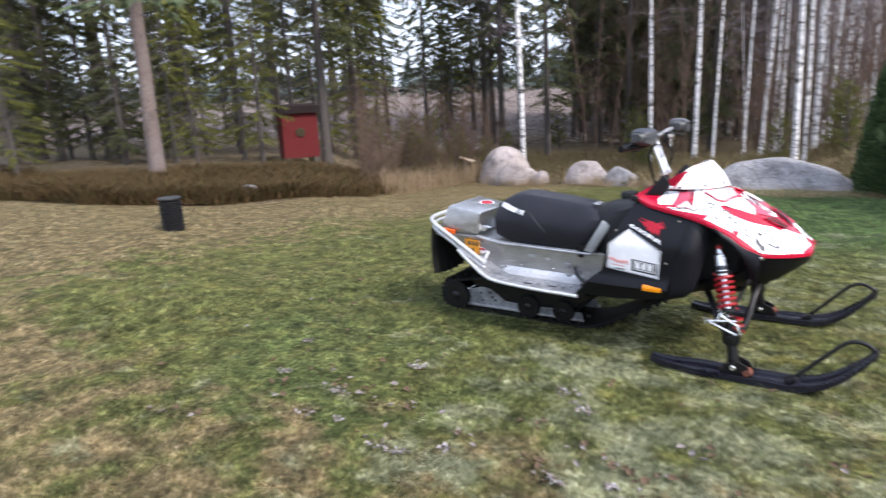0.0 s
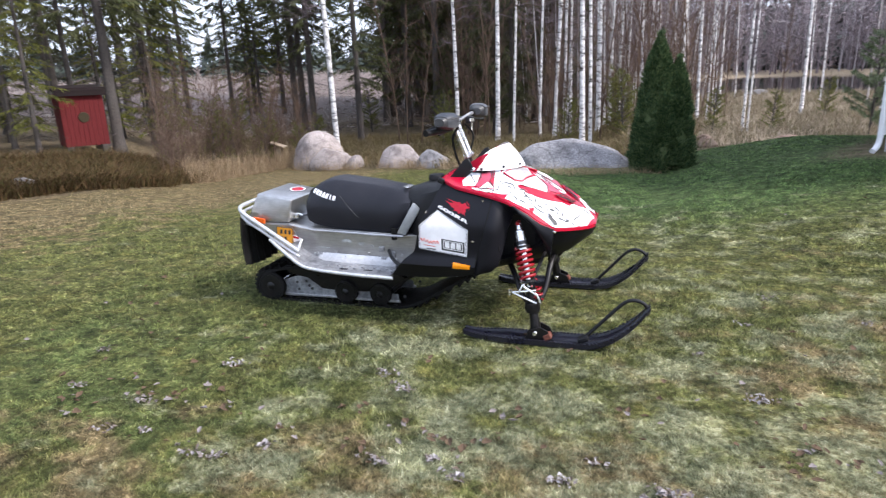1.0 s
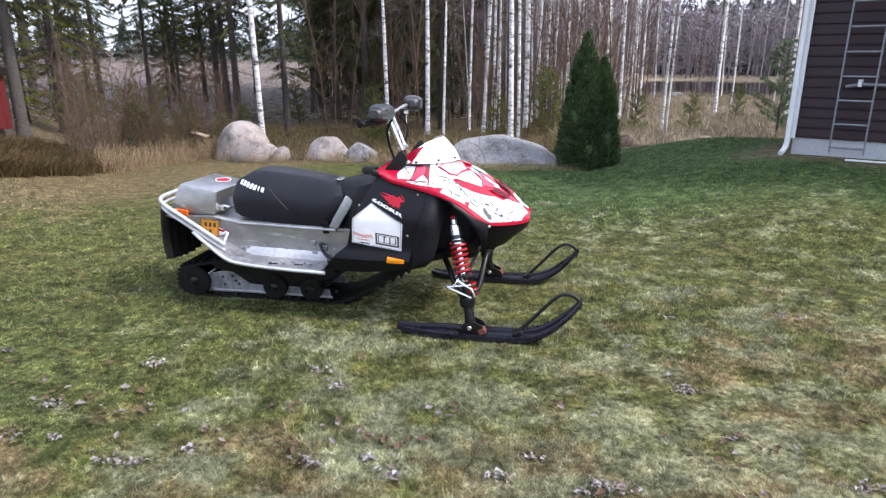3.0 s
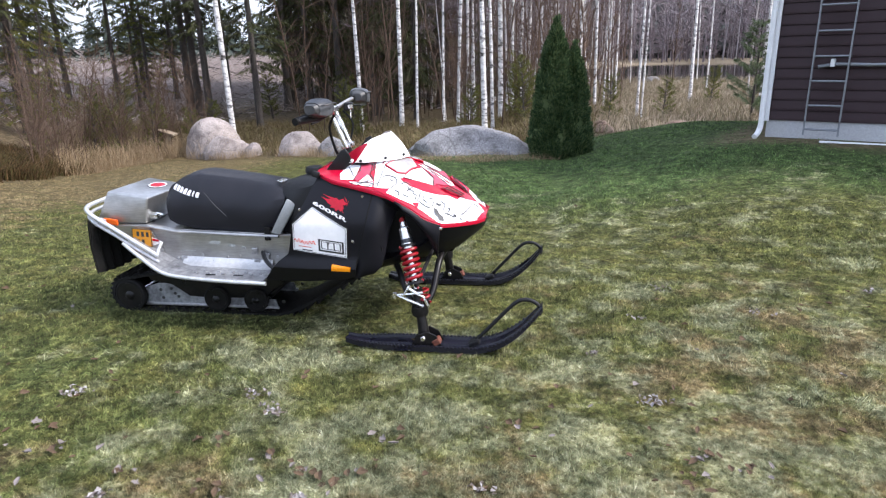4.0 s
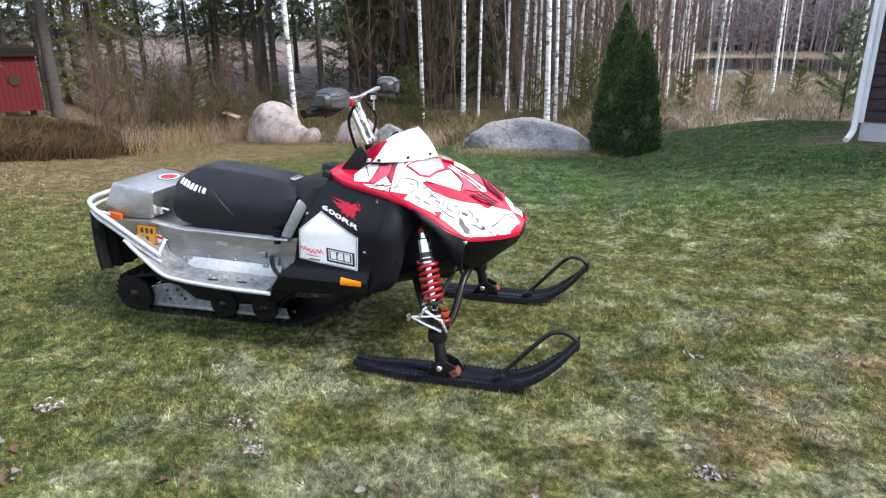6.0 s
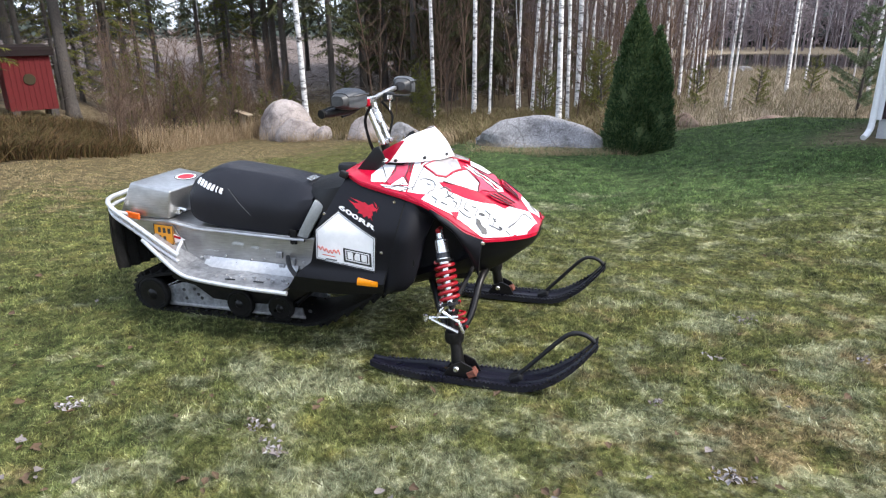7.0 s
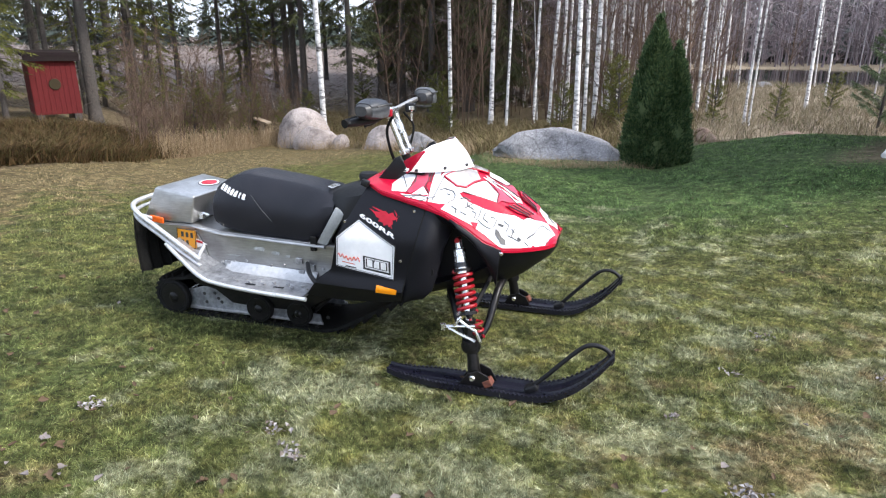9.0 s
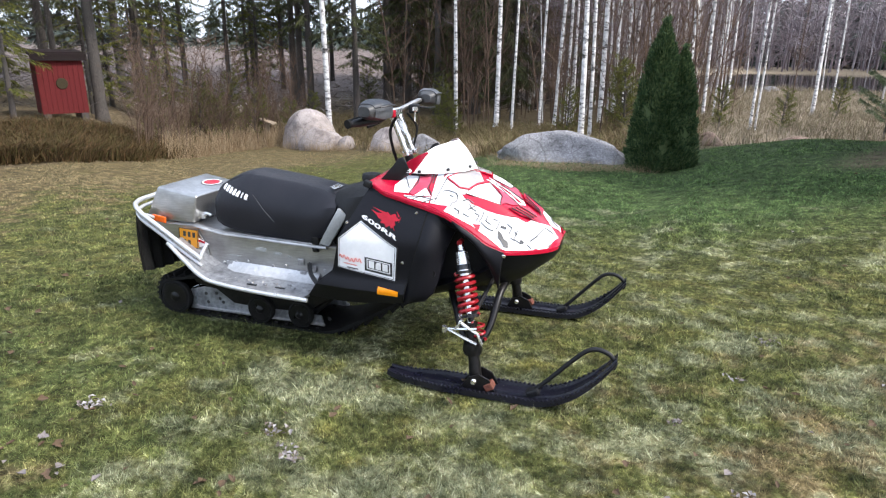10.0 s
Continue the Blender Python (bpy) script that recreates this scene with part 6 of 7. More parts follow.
def flank_decal(poly, lift=0.002, thick=0.0015, fine=0.035):
    """A sticker lying on the side panel; poly in (x, z)."""
    bm = bmesh.new()
    vs = [bm.verts.new((x, 0, z)) for x, z in poly]
    bm.faces.new(vs)
    bmesh.ops.triangulate(bm, faces=bm.faces)
    for _ in range(5):
        long = [e for e in bm.edges if e.calc_length() > fine]
        if not long:
            break
        bmesh.ops.subdivide_edges(bm, edges=long, cuts=1)
        bmesh.ops.triangulate(bm, faces=bm.faces)
    for v in bm.verts:
        v.co.y = -flank_y(v.co.x, v.co.z) - lift
    return bm


DECAL = [(-0.591, 0.714), (-0.411, 0.610), (-0.420, 0.455), (-0.705, 0.492), (-0.698, 0.628)]
both("white_patch", lambda: flank_decal(DECAL), M_WHITE, "white sticker patch with dark outline")


def inset(poly, k):
    cx, cz = sum(p[0] for p in poly) / len(poly), sum(p[1] for p in poly) / len(poly)
    return [(cx + (x - cx) * k, cz + (z - cz) * k) for x, z in poly]


def outline(poly, lift, r):
    pts = []
    for (x0, z0), (x1, z1) in zip(poly, poly[1:] + poly[:1]):
        for k in range(6):
            x, z = x0 + (x1 - x0) * k / 6, z0 + (z1 - z0) * k / 6
            pts.append((x, -flank_y(x, z) - lift, z))
    return tube(pts, r, 5, True)


both("patch_outline", lambda: outline(inset(DECAL, 0.955), 0.0028, 0.0012), M_GREY)
both("patch_outline", lambda: outline(inset(DECAL, 1.02), 0.001, 0.0035), M_STEEL)


def skew(x0, z0, x1, z1, slope):
    return [(x0, z0), (x1, z0 + slope * (x1 - x0)), (x1, z1 + slope * (x1 - x0)), (x0, z1)]


# sponsor marks as plain shapes
def wavy():
    pts = []
    for k in range(61):
        t = k / 60
        x = -0.694 + 0.112 * t
        z = 0.543 - 0.014 * t + 0.0085 * math.sin(t * 36) + 0.004 * math.sin(t * 9)
        pts.append((x, -flank_y(x, z) - 0.0032, z))
    return tube(pts, 0.0021, 5)


both("red_mark", wavy, M_ORANGE_PRINT)
both("red_mark", lambda: flank_decal(skew(-0.672, 0.513, -0.605, 0.517, -0.10), 0.0032), M_ORANGE_PRINT)
both("small_mark", lambda: flank_decal(skew(-0.655, 0.493, -0.60, 0.499, -0.08), 0.0032), M_GREY)
both("dark_mark", lambda: flank_decal(skew(-0.566, 0.490, -0.432, 0.555, -0.13), 0.0032), M_INK)
both("dark_mark_frame", lambda: flank_decal(skew(-0.556, 0.4985, -0.442, 0.5475, -0.13), 0.0040), M_WHITE_PRINT)
both("dark_mark_fill", lambda: flank_decal(skew(-0.551, 0.5030, -0.447, 0.5430, -0.13), 0.0048), M_INK)
for k in range(3):
    both("number_shape", lambda: flank_decal([(-0.545 + 0.033 * k + 0.026 * u, 0.506 - 0.0043 * k - 0.0034 * u + 0.034 * v) for u, v in glyph((0, 3, 0)[k])], 0.0056), M_WHITE_PRINT)
# model number above the patch, slanting down towards the nose, and a red splash
def lettering(body, place_at, fine=0.02, bold=0.025):
    """A word as a thin mesh; place_at(u, v) lays the unit box of the word on its surface."""
    font = bpy.data.curves.new("lettering", "FONT")
    font.body, font.offset, font.resolution_u = body, bold, 3
    holder = bpy.data.objects.new("lettering", font)
    me = bpy.data.meshes.new_from_object(holder)
    bm = bmesh.new()
    bm.from_mesh(me)
    bpy.data.objects.remove(holder)
    bpy.data.meshes.remove(me)
    bpy.data.curves.remove(font)
    xs, ys = [v.co.x for v in bm.verts], [v.co.y for v in bm.verts]
    x0, x1, y0, y1 = min(xs), max(xs), min(ys), max(ys)
    for v in bm.verts:
        v.co = place_at((v.co.x - x0) / (x1 - x0), (v.co.y - y0) / (y1 - y0))
    return bm


def on_panel(u, v):
    x, z = -0.592 + 0.180 * u + 0.006 * v, 0.7275 - 0.085 * u + 0.0170 * v
    return Vector((x, -flank_y(x, z) - 0.0025, z))


part("model_number", lettering("600RR", on_panel), M_WHITE_PRINT, SLED, "white slanted model number")
SPLASH = [(-0.556, 0.772), (-0.523, 0.756), (-0.498, 0.755), (-0.468, 0.763), (-0.451, 0.747), (-0.429, 0.757), (-0.419, 0.740), (-0.400, 0.725), (-0.417, 0.716), (-0.426, 0.715), (-0.421, 0.694), (-0.440, 0.673), (-0.449, 0.690), (-0.467, 0.678), (-0.475, 0.697), (-0.5, 0.703), (-0.490, 0.715), (-0.512, 0.727), (-0.524, 0.744)]
both("red_splash", lambda: flank_decal([(-0.482 + (x + 0.482) * 0.92, 0.728 + (z - 0.722) * 0.74) for x, z in SPLASH], 0.0025, fine=0.02), M_RED_PRINT)
for x0, z0, x1, z1 in ((-0.545, 0.775, -0.470, 0.748), (-0.520, 0.748, -0.455, 0.735), (-0.430, 0.765, -0.412, 0.742), (-0.402, 0.745, -0.412, 0.722), (-0.425, 0.682, -0.437, 0.705)):
    both("splash_streak", lambda: flank_decal([(x0, z0), (x1, z1 + 0.006), (x1, z1 - 0.006)], 0.0027, fine=0.02), M_RED_PRINT)
both("amber_reflector", lambda: flank_decal([(-0.497, 0.425), (-0.398, 0.412), (-0.403, 0.386), (-0.502, 0.388)], 0.004), M_AMBER, "amber side reflector")
for x, z in ((-0.335, 0.765), (-0.385, 0.545), (-0.66, 0.70)):
    both("panel_screw", lambda: lathe((x, -flank_y(x, z) - 0.002, z), "y", [(-0.003, 0.006), (0.003, 0.007)], 10), M_CHROME)

# fender over the ski leg: an arch from the seam to the nose
ARCH_OUT = [(0.0, (-0.388, 0.345)), (0.16, (-0.352, 0.50)), (0.32, (-0.308, 0.66)), (0.46, (-0.282, 0.790)), (0.60, (-0.205, 0.768)), (0.76, (-0.09, 0.700)), (0.88, (-0.02, 0.645)), (1.0, (0.055, 0.612))]
ARCH_IN = [(0.0, (-0.345, 0.350)), (0.05, (-0.285, 0.368)), (0.10, (-0.245, 0.410)), (0.16, (-0.225, 0.48)), (0.32, (-0.205, 0.60)), (0.46, (-0.175, 0.68)), (0.60, (-0.125, 0.680)), (0.76, (-0.055, 0.615)), (0.88, (-0.01, 0.53)), (1.0, (0.03, 0.425))]


def arch_point(u, v):
    (x0, z0), (x1, z1) = edge(ARCH_OUT, u), edge(ARCH_IN, u)
    x, z = x0 + (x1 - x0) * v, z0 + (z1 - z0) * v
    w0 = 0.452 - 0.16 * max(0.0, (z0 - 0.62) / 0.30) ** 1.5 - 0.9 * max(0.0, 0.40 - z0) ** 1.4
    w0 -= 0.07 * max(0.0, (x0 + 0.15) / 0.2)
    w = w0 - (0.012 + 0.05 * smooth01(0.05, 0.35, u) * (1 - 0.4 * u)) * v * v + 0.018 * math.sin(math.pi * v)
    return Vector((x, -w, z))


both("fender", lambda: sheet(arch_point, 40, 10, (0, 0.02, 0)), M_PANEL, "black moulded fender around the ski leg")
both("seam", lambda: tube([tuple(flank_point(1.0, k / 12, -0.001)) for k in range(13)], 0.0035, 6), M_RUBBER)
both("fender_hole", lambda: lathe((-0.262, -0.436, 0.504), "y", [(-0.004, 0.026), (0.006, 0.028), (0.01, 0.022)], 18), M_STEEL)

# belly pan and nose
PAN = [  # x, bottom, top, half width bottom, half width top
    (-0.90, 0.285, 0.33, 0.30, 0.33), (-0.60, 0.285, 0.33, 0.36, 0.40), (-0.388, 0.325, 0.38, 0.36, 0.41), (-0.24, 0.355, 0.42, 0.31, 0.36), (-0.10, 0.385, 0.46, 0.27, 0.31), (0.0, 0.402, 0.53, 0.25, 0.345), (0.055, 0.412, 0.612, 0.235, 0.368),
    (0.12, 0.440, 0.604, 0.21, 0.320), (0.19, 0.490, 0.598, 0.16, 0.248), (0.235, 0.520, 0.590, 0.11, 0.186), (0.256, 0.548, 0.584, 0.07, 0.122)]
rings = []
for x, zb, zt, wb, wt in PAN:
    half = [(0, zb - 0.004), (wb * 0.7, zb), (wb, zb + 0.015), (wb * 0.4 + wt * 0.6, zb * 0.45 + zt * 0.55), (wt, zt), (0, zt + 0.004)]
    rings.append([Vector((x, -y, z)) for y, z in half] + [Vector((x, y, z)) for y, z in reversed(half[1:-1])])
part("belly_pan", loft(rings), M_PANEL, SLED, "black nose and belly pan", True)
# black boxes added inside the body so the open arches look shaded
part("chassis", box((-0.33, 0, 0.56), (0.60, 0.50, 0.40), bevel=0.04), M_BLACK, SLED, "black filler box darkening the arch behind the ski leg")
part("chassis", box((-0.02, 0, 0.55), (0.12, 0.42, 0.16), bevel=0.03), M_BLACK, SLED)

# hood: crown line, edge line and half width by x
HOOD_TOP = [(-0.60, 0.880), (-0.50, 0.905), (-0.40, 0.915), (-0.26, 0.908), (-0.15, 0.880), (-0.02, 0.803), (0.09, 0.728), (0.18, 0.664), (0.235, 0.620), (0.258, 0.596)]
HOOD_EDGE = [(-0.60, 0.872), (-0.56, 0.862), (-0.50, 0.836), (-0.287, 0.792), (-0.20, 0.766), (-0.09, 0.700), (-0.02, 0.645), (0.055, 0.612), (0.12, 0.604), (0.258, 0.588)]
HOOD_WIDE = [(-0.60, 0.30), (-0.56, 0.352), (-0.50, 0.375), (-0.287, 0.408), (-0.20, 0.412), (-0.09, 0.405), (-0.02, 0.395), (0.055, 0.372), (0.12, 0.322), (0.19, 0.250), (0.235, 0.188), (0.258, 0.125)]


def hood_point(x, s, lift=0.0):
    """s across, -1 on the right edge to 1 on the left."""
    zc, ze, w = lerp_table(HOOD_TOP, x), lerp_table(HOOD_EDGE, x), lerp_table(HOOD_WIDE, x)
    a = abs(s)
    z = ze + (zc - ze) * (1 - a ** 2.1)
    z += 0.016 * math.exp(-((a - 0.42) / 0.10) ** 2) * smooth01(-0.16, -0.05, x) * (1 - smooth01(0.14, 0.24, x))
    return Vector((x, w * s, z + lift))


part("hood", sheet(lambda u, v: hood_point(-0.60 + 0.858 * u, v * 2 - 1), 48, 36, (0, 0, -0.012)), M_RED, SLED, "red hood with white, pink and black graphics", True)


def hood_decal(poly, lift=0.003, fine=0.03):
    """A print lying on the hood; poly in (x, s)."""
    bm = bmesh.new()
    vs = [bm.verts.new((x, s * 0.4, 0)) for x, s in poly]
    bm.faces.new(vs)
    bmesh.ops.triangulate(bm, faces=bm.faces)
    for _ in range(5):
        long = [e for e in bm.edges if e.calc_length() > fine]
        if not long:
            break
        bmesh.ops.subdivide_edges(bm, edges=long, cuts=1)
        bmesh.ops.triangulate(bm, faces=bm.faces)
    for v in bm.verts:
        v.co = hood_point(v.co.x, v.co.y / 0.4, lift)
    return bm


def hood_both(name, poly, mat, lift, label=""):
    part(name, hood_decal(poly, lift), mat, SLED, label)
    part(name, hood_decal([(x, -s) for x, s in reversed(poly)], lift), mat, SLED, label)


# hood graphics
for print_name, print_mat, print_lift, outline_s in (
    ("rear_patch", M_WHITE, 0.003, [(-0.473, -0.807), (-0.449, -0.568), (-0.434, -0.436), (-0.398, -0.421), (-0.386, -0.544), (-0.386, -0.745), (-0.39, -0.884), (-0.457, -0.931)]),
    ("cross_print", M_PINK, 0.0045, [(-0.398, -0.429), (-0.338, -0.375), (-0.319, -0.629), (-0.319, -0.722), (-0.287, -0.822), (-0.323, -0.73), (-0.37, -0.9), (-0.39, -0.876), (-0.374, -0.676)]),
    ("corner_print", M_WHITE, 0.004, [(-0.362, -0.9), (-0.327, -0.737), (-0.287, -0.846)]),
    ("stripe_print", M_WHITE, 0.003, [(-0.41, -0.938), (-0.287, -0.861), (-0.287, -0.938), (-0.386, -0.961)])):
    hood_both(print_name, outline_s, print_mat, print_lift)
hood_both("flank_print", [(-0.315, -0.359), (-0.291, -0.32), (-0.271, -0.529), (-0.263, -0.722), (-0.168, -0.653), (-0.144, -0.691), (-0.069, -0.66), (0.026, -0.552), (0.07, -0.498), (0.113, -0.498), (0.205, -0.019), (0.248, -0.313), (0.22, -0.977), (0.105, -0.985), (0.042, -0.977), (-0.021, -0.923), (-0.089, -0.931), (-0.156, -0.954), (-0.212, -0.961), (-0.231, -0.907), (-0.279, -0.931)], M_WHITE, 0.003, "broad white flank print")
for print_name, print_mat, print_lift, outline_s in (
    ("red_wedge", M_RED, 0.0055, [(-0.156, -0.668), (-0.097, -0.552), (-0.017, -0.483), (0.07, -0.483), (0.026, -0.56), (-0.053, -0.653), (-0.116, -0.699)]),
    ("nose_print", M_WHITE, 0.003, [(-0.156, -0.614), (-0.093, -0.112), (-0.021, -0.251), (-0.009, -0.475), (-0.081, -0.537)]),
    ("pink_print", M_PINK, 0.0045, [(-0.053, -0.12), (-0.021, -0.104), (0.038, -0.112), (0.054, -0.158), (-0.005, -0.475), (-0.017, -0.236)]),
    ("edge_print", M_WHITE, 0.003, [(-0.116, -0.058), (-0.077, 0.012), (0.035, -0.1), (0.078, 0.012), (0.058, -0.127), (0.014, -0.019), (-0.057, -0.089)]),
    ("vent", M_RED, 0.010, [(0.03, -0.452), (0.07, -0.127), (0.153, -0.158), (0.149, -0.405), (0.086, -0.459)])):
    hood_both(print_name, outline_s, print_mat, print_lift)
for print_name, print_mat, print_lift, outline_s in (
    ("headlight", M_LENS, 0.010, [(-0.259, -0.475), (-0.216, -0.205), (-0.164, 0.05), (-0.109, -0.205), (-0.148, -0.537), (-0.188, -0.575), (-0.22, -0.529)]),):
    hood_both(print_name, outline_s, print_mat, print_lift)


def hood_line(pts, r, lift, mat, name="print_line"):
    """A thin printed line along the hood, on both sides."""
    for m in (1, -1):
        line = []
        for (x0, s0), (x1, s1) in zip(pts, pts[1:]):
            for k in range(5):
                line.append(hood_point(x0 + (x1 - x0) * k / 5, m * (s0 + (s1 - s0) * k / 5), lift))
        line.append(hood_point(pts[-1][0], m * pts[-1][1], lift))
        part(name, tube(line, r, 5), mat, SLED)


hood_line([(-0.457, -0.552), (-0.398, -0.815)], 0.0022, 0.0045, M_INK)
hood_line([(-0.398, -0.429), (-0.374, -0.676), (-0.39, -0.884)], 0.0022, 0.0045, M_INK)
hood_line([(-0.338, -0.375), (-0.319, -0.629), (-0.319, -0.722), (-0.287, -0.822)], 0.0022, 0.0045, M_INK)
hood_line([(-0.323, -0.398), (-0.307, -0.622)], 0.0022, 0.0045, M_INK)
hood_line([(-0.362, -0.961), (-0.307, -0.83)], 0.0022, 0.0045, M_INK)
hood_line([(-0.398, -0.961), (-0.327, -0.892), (-0.283, -0.884)], 0.0022, 0.0045, M_INK)
hood_line([(-0.315, -0.961), (-0.255, -0.838)], 0.0022, 0.0045, M_INK)
hood_line([(-0.093, -0.112), (-0.021, -0.251), (-0.009, -0.475)], 0.0022, 0.0045, M_INK)
hood_line([(-0.156, -0.614), (-0.081, -0.537), (-0.009, -0.475)], 0.0022, 0.0045, M_INK)
hood_line([(-0.259, -0.475), (-0.259, -0.714), (-0.263, -0.907)], 0.0022, 0.0045, M_INK)
hood_line([(-0.021, -0.104), (0.038, -0.112)], 0.0022, 0.0045, M_INK)
hood_line([(-0.073, -0.019), (0.002, -0.112), (0.054, -0.158)], 0.0022, 0.0045, M_INK)
# broken strokes of the large pale marks along the flank
for pts in (
    [(-0.246, -0.73), (-0.229, -0.686), (-0.189, -0.681), (-0.176, -0.724), (-0.176, -0.789), (-0.189, -0.832), (-0.193, -0.881)],
    [(-0.212, -0.751), (-0.193, -0.751)],
    [(-0.153, -0.746), (-0.136, -0.681), (-0.11, -0.681)],
    [(-0.123, -0.719), (-0.11, -0.773)],
    [(-0.123, -0.811), (-0.1, -0.703)],
    [(-0.11, -0.757), (-0.087, -0.757)],
    [(-0.136, -0.881), (-0.106, -0.87)],
    [(-0.093, -0.789), (-0.073, -0.778), (-0.077, -0.854)],
    [(-0.06, -0.686), (-0.06, -0.784), (-0.067, -0.854)],
    [(-0.04, -0.686), (-0.043, -0.784), (-0.02, -0.784)],
    [(-0.06, -0.838), (-0.034, -0.849), (-0.004, -0.838)],
    [(0.01, -0.692), (0.006, -0.8)],
    [(0.039, -0.659), (0.063, -0.681), (0.059, -0.778)],
    [(0.076, -0.724), (0.092, -0.773)],
    [(0.066, -0.827), (0.086, -0.854)],
    [(0.089, -0.697), (0.082, -0.838), (0.116, -0.892)],
    [(0.145, -0.832), (0.169, -0.676)],
    [(0.169, -0.659), (0.195, -0.341), (0.228, -0.351)],
    [(0.231, -0.816), (0.222, -0.93)],
    [(0.139, -0.897), (0.159, -0.978)],
    [(-0.017, -0.703), (0.003, -0.686)],
    [(-0.176, -0.876), (-0.153, -0.881), (-0.153, -0.924)]):
    hood_line(pts, 0.0026, 0.0078, M_STROKE, "mark_stroke")
for print_name, print_mat, print_lift, outline_s in (
    ("mark_core", M_INK, 0.0085, [(0.019, -0.724), (0.043, -0.714), (0.043, -0.746), (0.019, -0.757)]),
    ("mark_core", M_INK, 0.0085, [(0.109, -0.822), (0.125, -0.859), (0.122, -0.897), (0.106, -0.859)]),
    ("mark_core", M_INK, 0.0085, [(0.145, -0.805), (0.169, -0.670), (0.169, -0.719), (0.149, -0.838)]),
    ("dark_scuff", M_INK, 0.0088, [(0.013, -0.811), (0.029, -0.822), (0.043, -0.87), (0.063, -0.897), (0.069, -0.962), (0.049, -0.957), (0.036, -0.914), (0.019, -0.886)]),
    ("smudge", M_SMUDGE, 0.0070, [(0.059, -0.584), (0.082, -0.519), (0.112, -0.503), (0.112, -0.562), (0.082, -0.643)]),
    ("red_notch", M_RED, 0.0048, [(0.165, -0.995), (0.175, -0.941), (0.188, -1.0)])):
    hood_both(print_name, outline_s, print_mat, print_lift)
for print_name, print_mat, print_lift, outline_s in (
    ("lamp_surround", M_WHITE, 0.0036, [(-0.267, -0.776), (-0.275, -0.467), (-0.267, -0.336), (-0.22, -0.12), (-0.212, -0.236), (-0.251, -0.444), (-0.255, -0.498), (-0.212, -0.544), (-0.148, -0.521), (-0.156, -0.629), (-0.22, -0.737)]),
    ("red_notch", M_RED, 0.0048, [(-0.287, -0.961), (-0.2, -0.884), (-0.216, -0.985)]),
    ("red_notch", M_RED, 0.0048, [(-0.089, -0.915), (-0.057, -0.853), (-0.061, -0.946)]),
    ("red_notch", M_RED, 0.0048, [(0.228, -1.0), (0.24, -0.83), (0.256, -0.498), (0.264, -1.0)])):
    hood_both(print_name, outline_s, print_mat, print_lift)
hood_line([(0.042, -0.436), (0.129, -0.413)], 0.003, 0.013, M_INK, "vent_slot")
hood_line([(0.054, -0.344), (0.133, -0.259)], 0.003, 0.013, M_INK, "vent_slot")
hood_line([(0.062, -0.22), (0.141, -0.166)], 0.003, 0.013, M_INK, "vent_slot")
hood_line([(-0.216, -0.205), (-0.164, 0.05), (-0.109, -0.205), (-0.148, -0.537), (-0.188, -0.575), (-0.22, -0.529), (-0.259, -0.475), (-0.216, -0.205)], 0.0045, 0.008, M_RED, "headlight_rim")
hood_line([(-0.56, -0.985), (-0.287, -0.985), (-0.09, -0.985), (0.055, -0.985), (0.15, -0.985), (0.25, -0.97)], 0.004, 0.001, M_RED, "hood_rim")

# windshield
WS_LOW = [(-0.43, 0.265, 0.915), (-0.36, 0.235, 0.908), (-0.28, 0.18, 0.905), (-0.20, 0.10, 0.905), (-0.165, 0.0, 0.905)]
WS_HIGH = [(-0.425, 0.262, 0.925), (-0.385, 0.215, 0.985), (-0.335, 0.145, 1.02), (-0.285, 0.07, 1.036), (-0.262, 0.0, 1.038)]


def shield_point(u, v):
    s = 1 if u >= 0.5 else -1
    t = 1 - abs(u * 2 - 1)
    lo = [lerp_table([(k / 4, p[i]) for k, p in enumerate(WS_LOW)], t) for i in range(3)]
    hi = [lerp_table([(k / 4, p[i]) for k, p in enumerate(WS_HIGH)], t) for i in range(3)]
    p = Vector(lo).lerp(Vector(hi), v)
    p.x += 0.012 * math.sin(math.pi * v)
    p.y *= s
    return p


part("windshield", sheet(shield_point, 32, 8, (-0.004, 0, -0.002)), M_WINDSHIELD, SLED, "low opaque white windshield", True)
for t, s in ((0.17, -1), (0.17, 1), (0.55, -1), (0.55, 1), (0.86, -1), (0.86, 1)):
    u = t / 2 if s < 0 else 1 - t / 2
    p = shield_point(u, 0.13)
    part("windshield_screw", lathe((p.x + 0.003, p.y - 0.003 * s * -1, p.z), "y", [(-0.006, 0.007), (0.006, 0.008)], 10), M_INK if t < 0.3 else M_GREY, SLED)
part("dash", sheet(lambda u, v: Vector((-0.62 + 0.27 * u, (v * 2 - 1) * (0.20 + 0.01 * u), 0.875 + 0.06 * u - 0.02 * abs(v * 2 - 1) ** 2)), 8, 8, (0, 0, -0.02)), M_BLACK, SLED, "black dash behind the windshield", True)
both("dash_side", lambda: prism([(-0.582, 0.853), (-0.543, 0.885), (-0.476, 0.973), (-0.450, 0.984), (-0.432, 0.953), (-0.416, 0.917), (-0.46, 0.875)], -0.262, -0.250, 0.004), M_BLACK)
both("hood_fin", lambda: prism([(-0.440, 0.957), (-0.38, 0.992), (-0.335, 1.012), (-0.330, 1.004), (-0.36, 0.976), (-0.398, 0.917), (-0.421, 0.900)], -0.258, -0.246, 0.004), M_RED, "red hood fin beside the windshield")
both("hood_clip", lambda: box((-0.585, -0.355, 0.868), (0.035, 0.03, 0.03), (0, 20, 0), 0.006), M_BLACK)
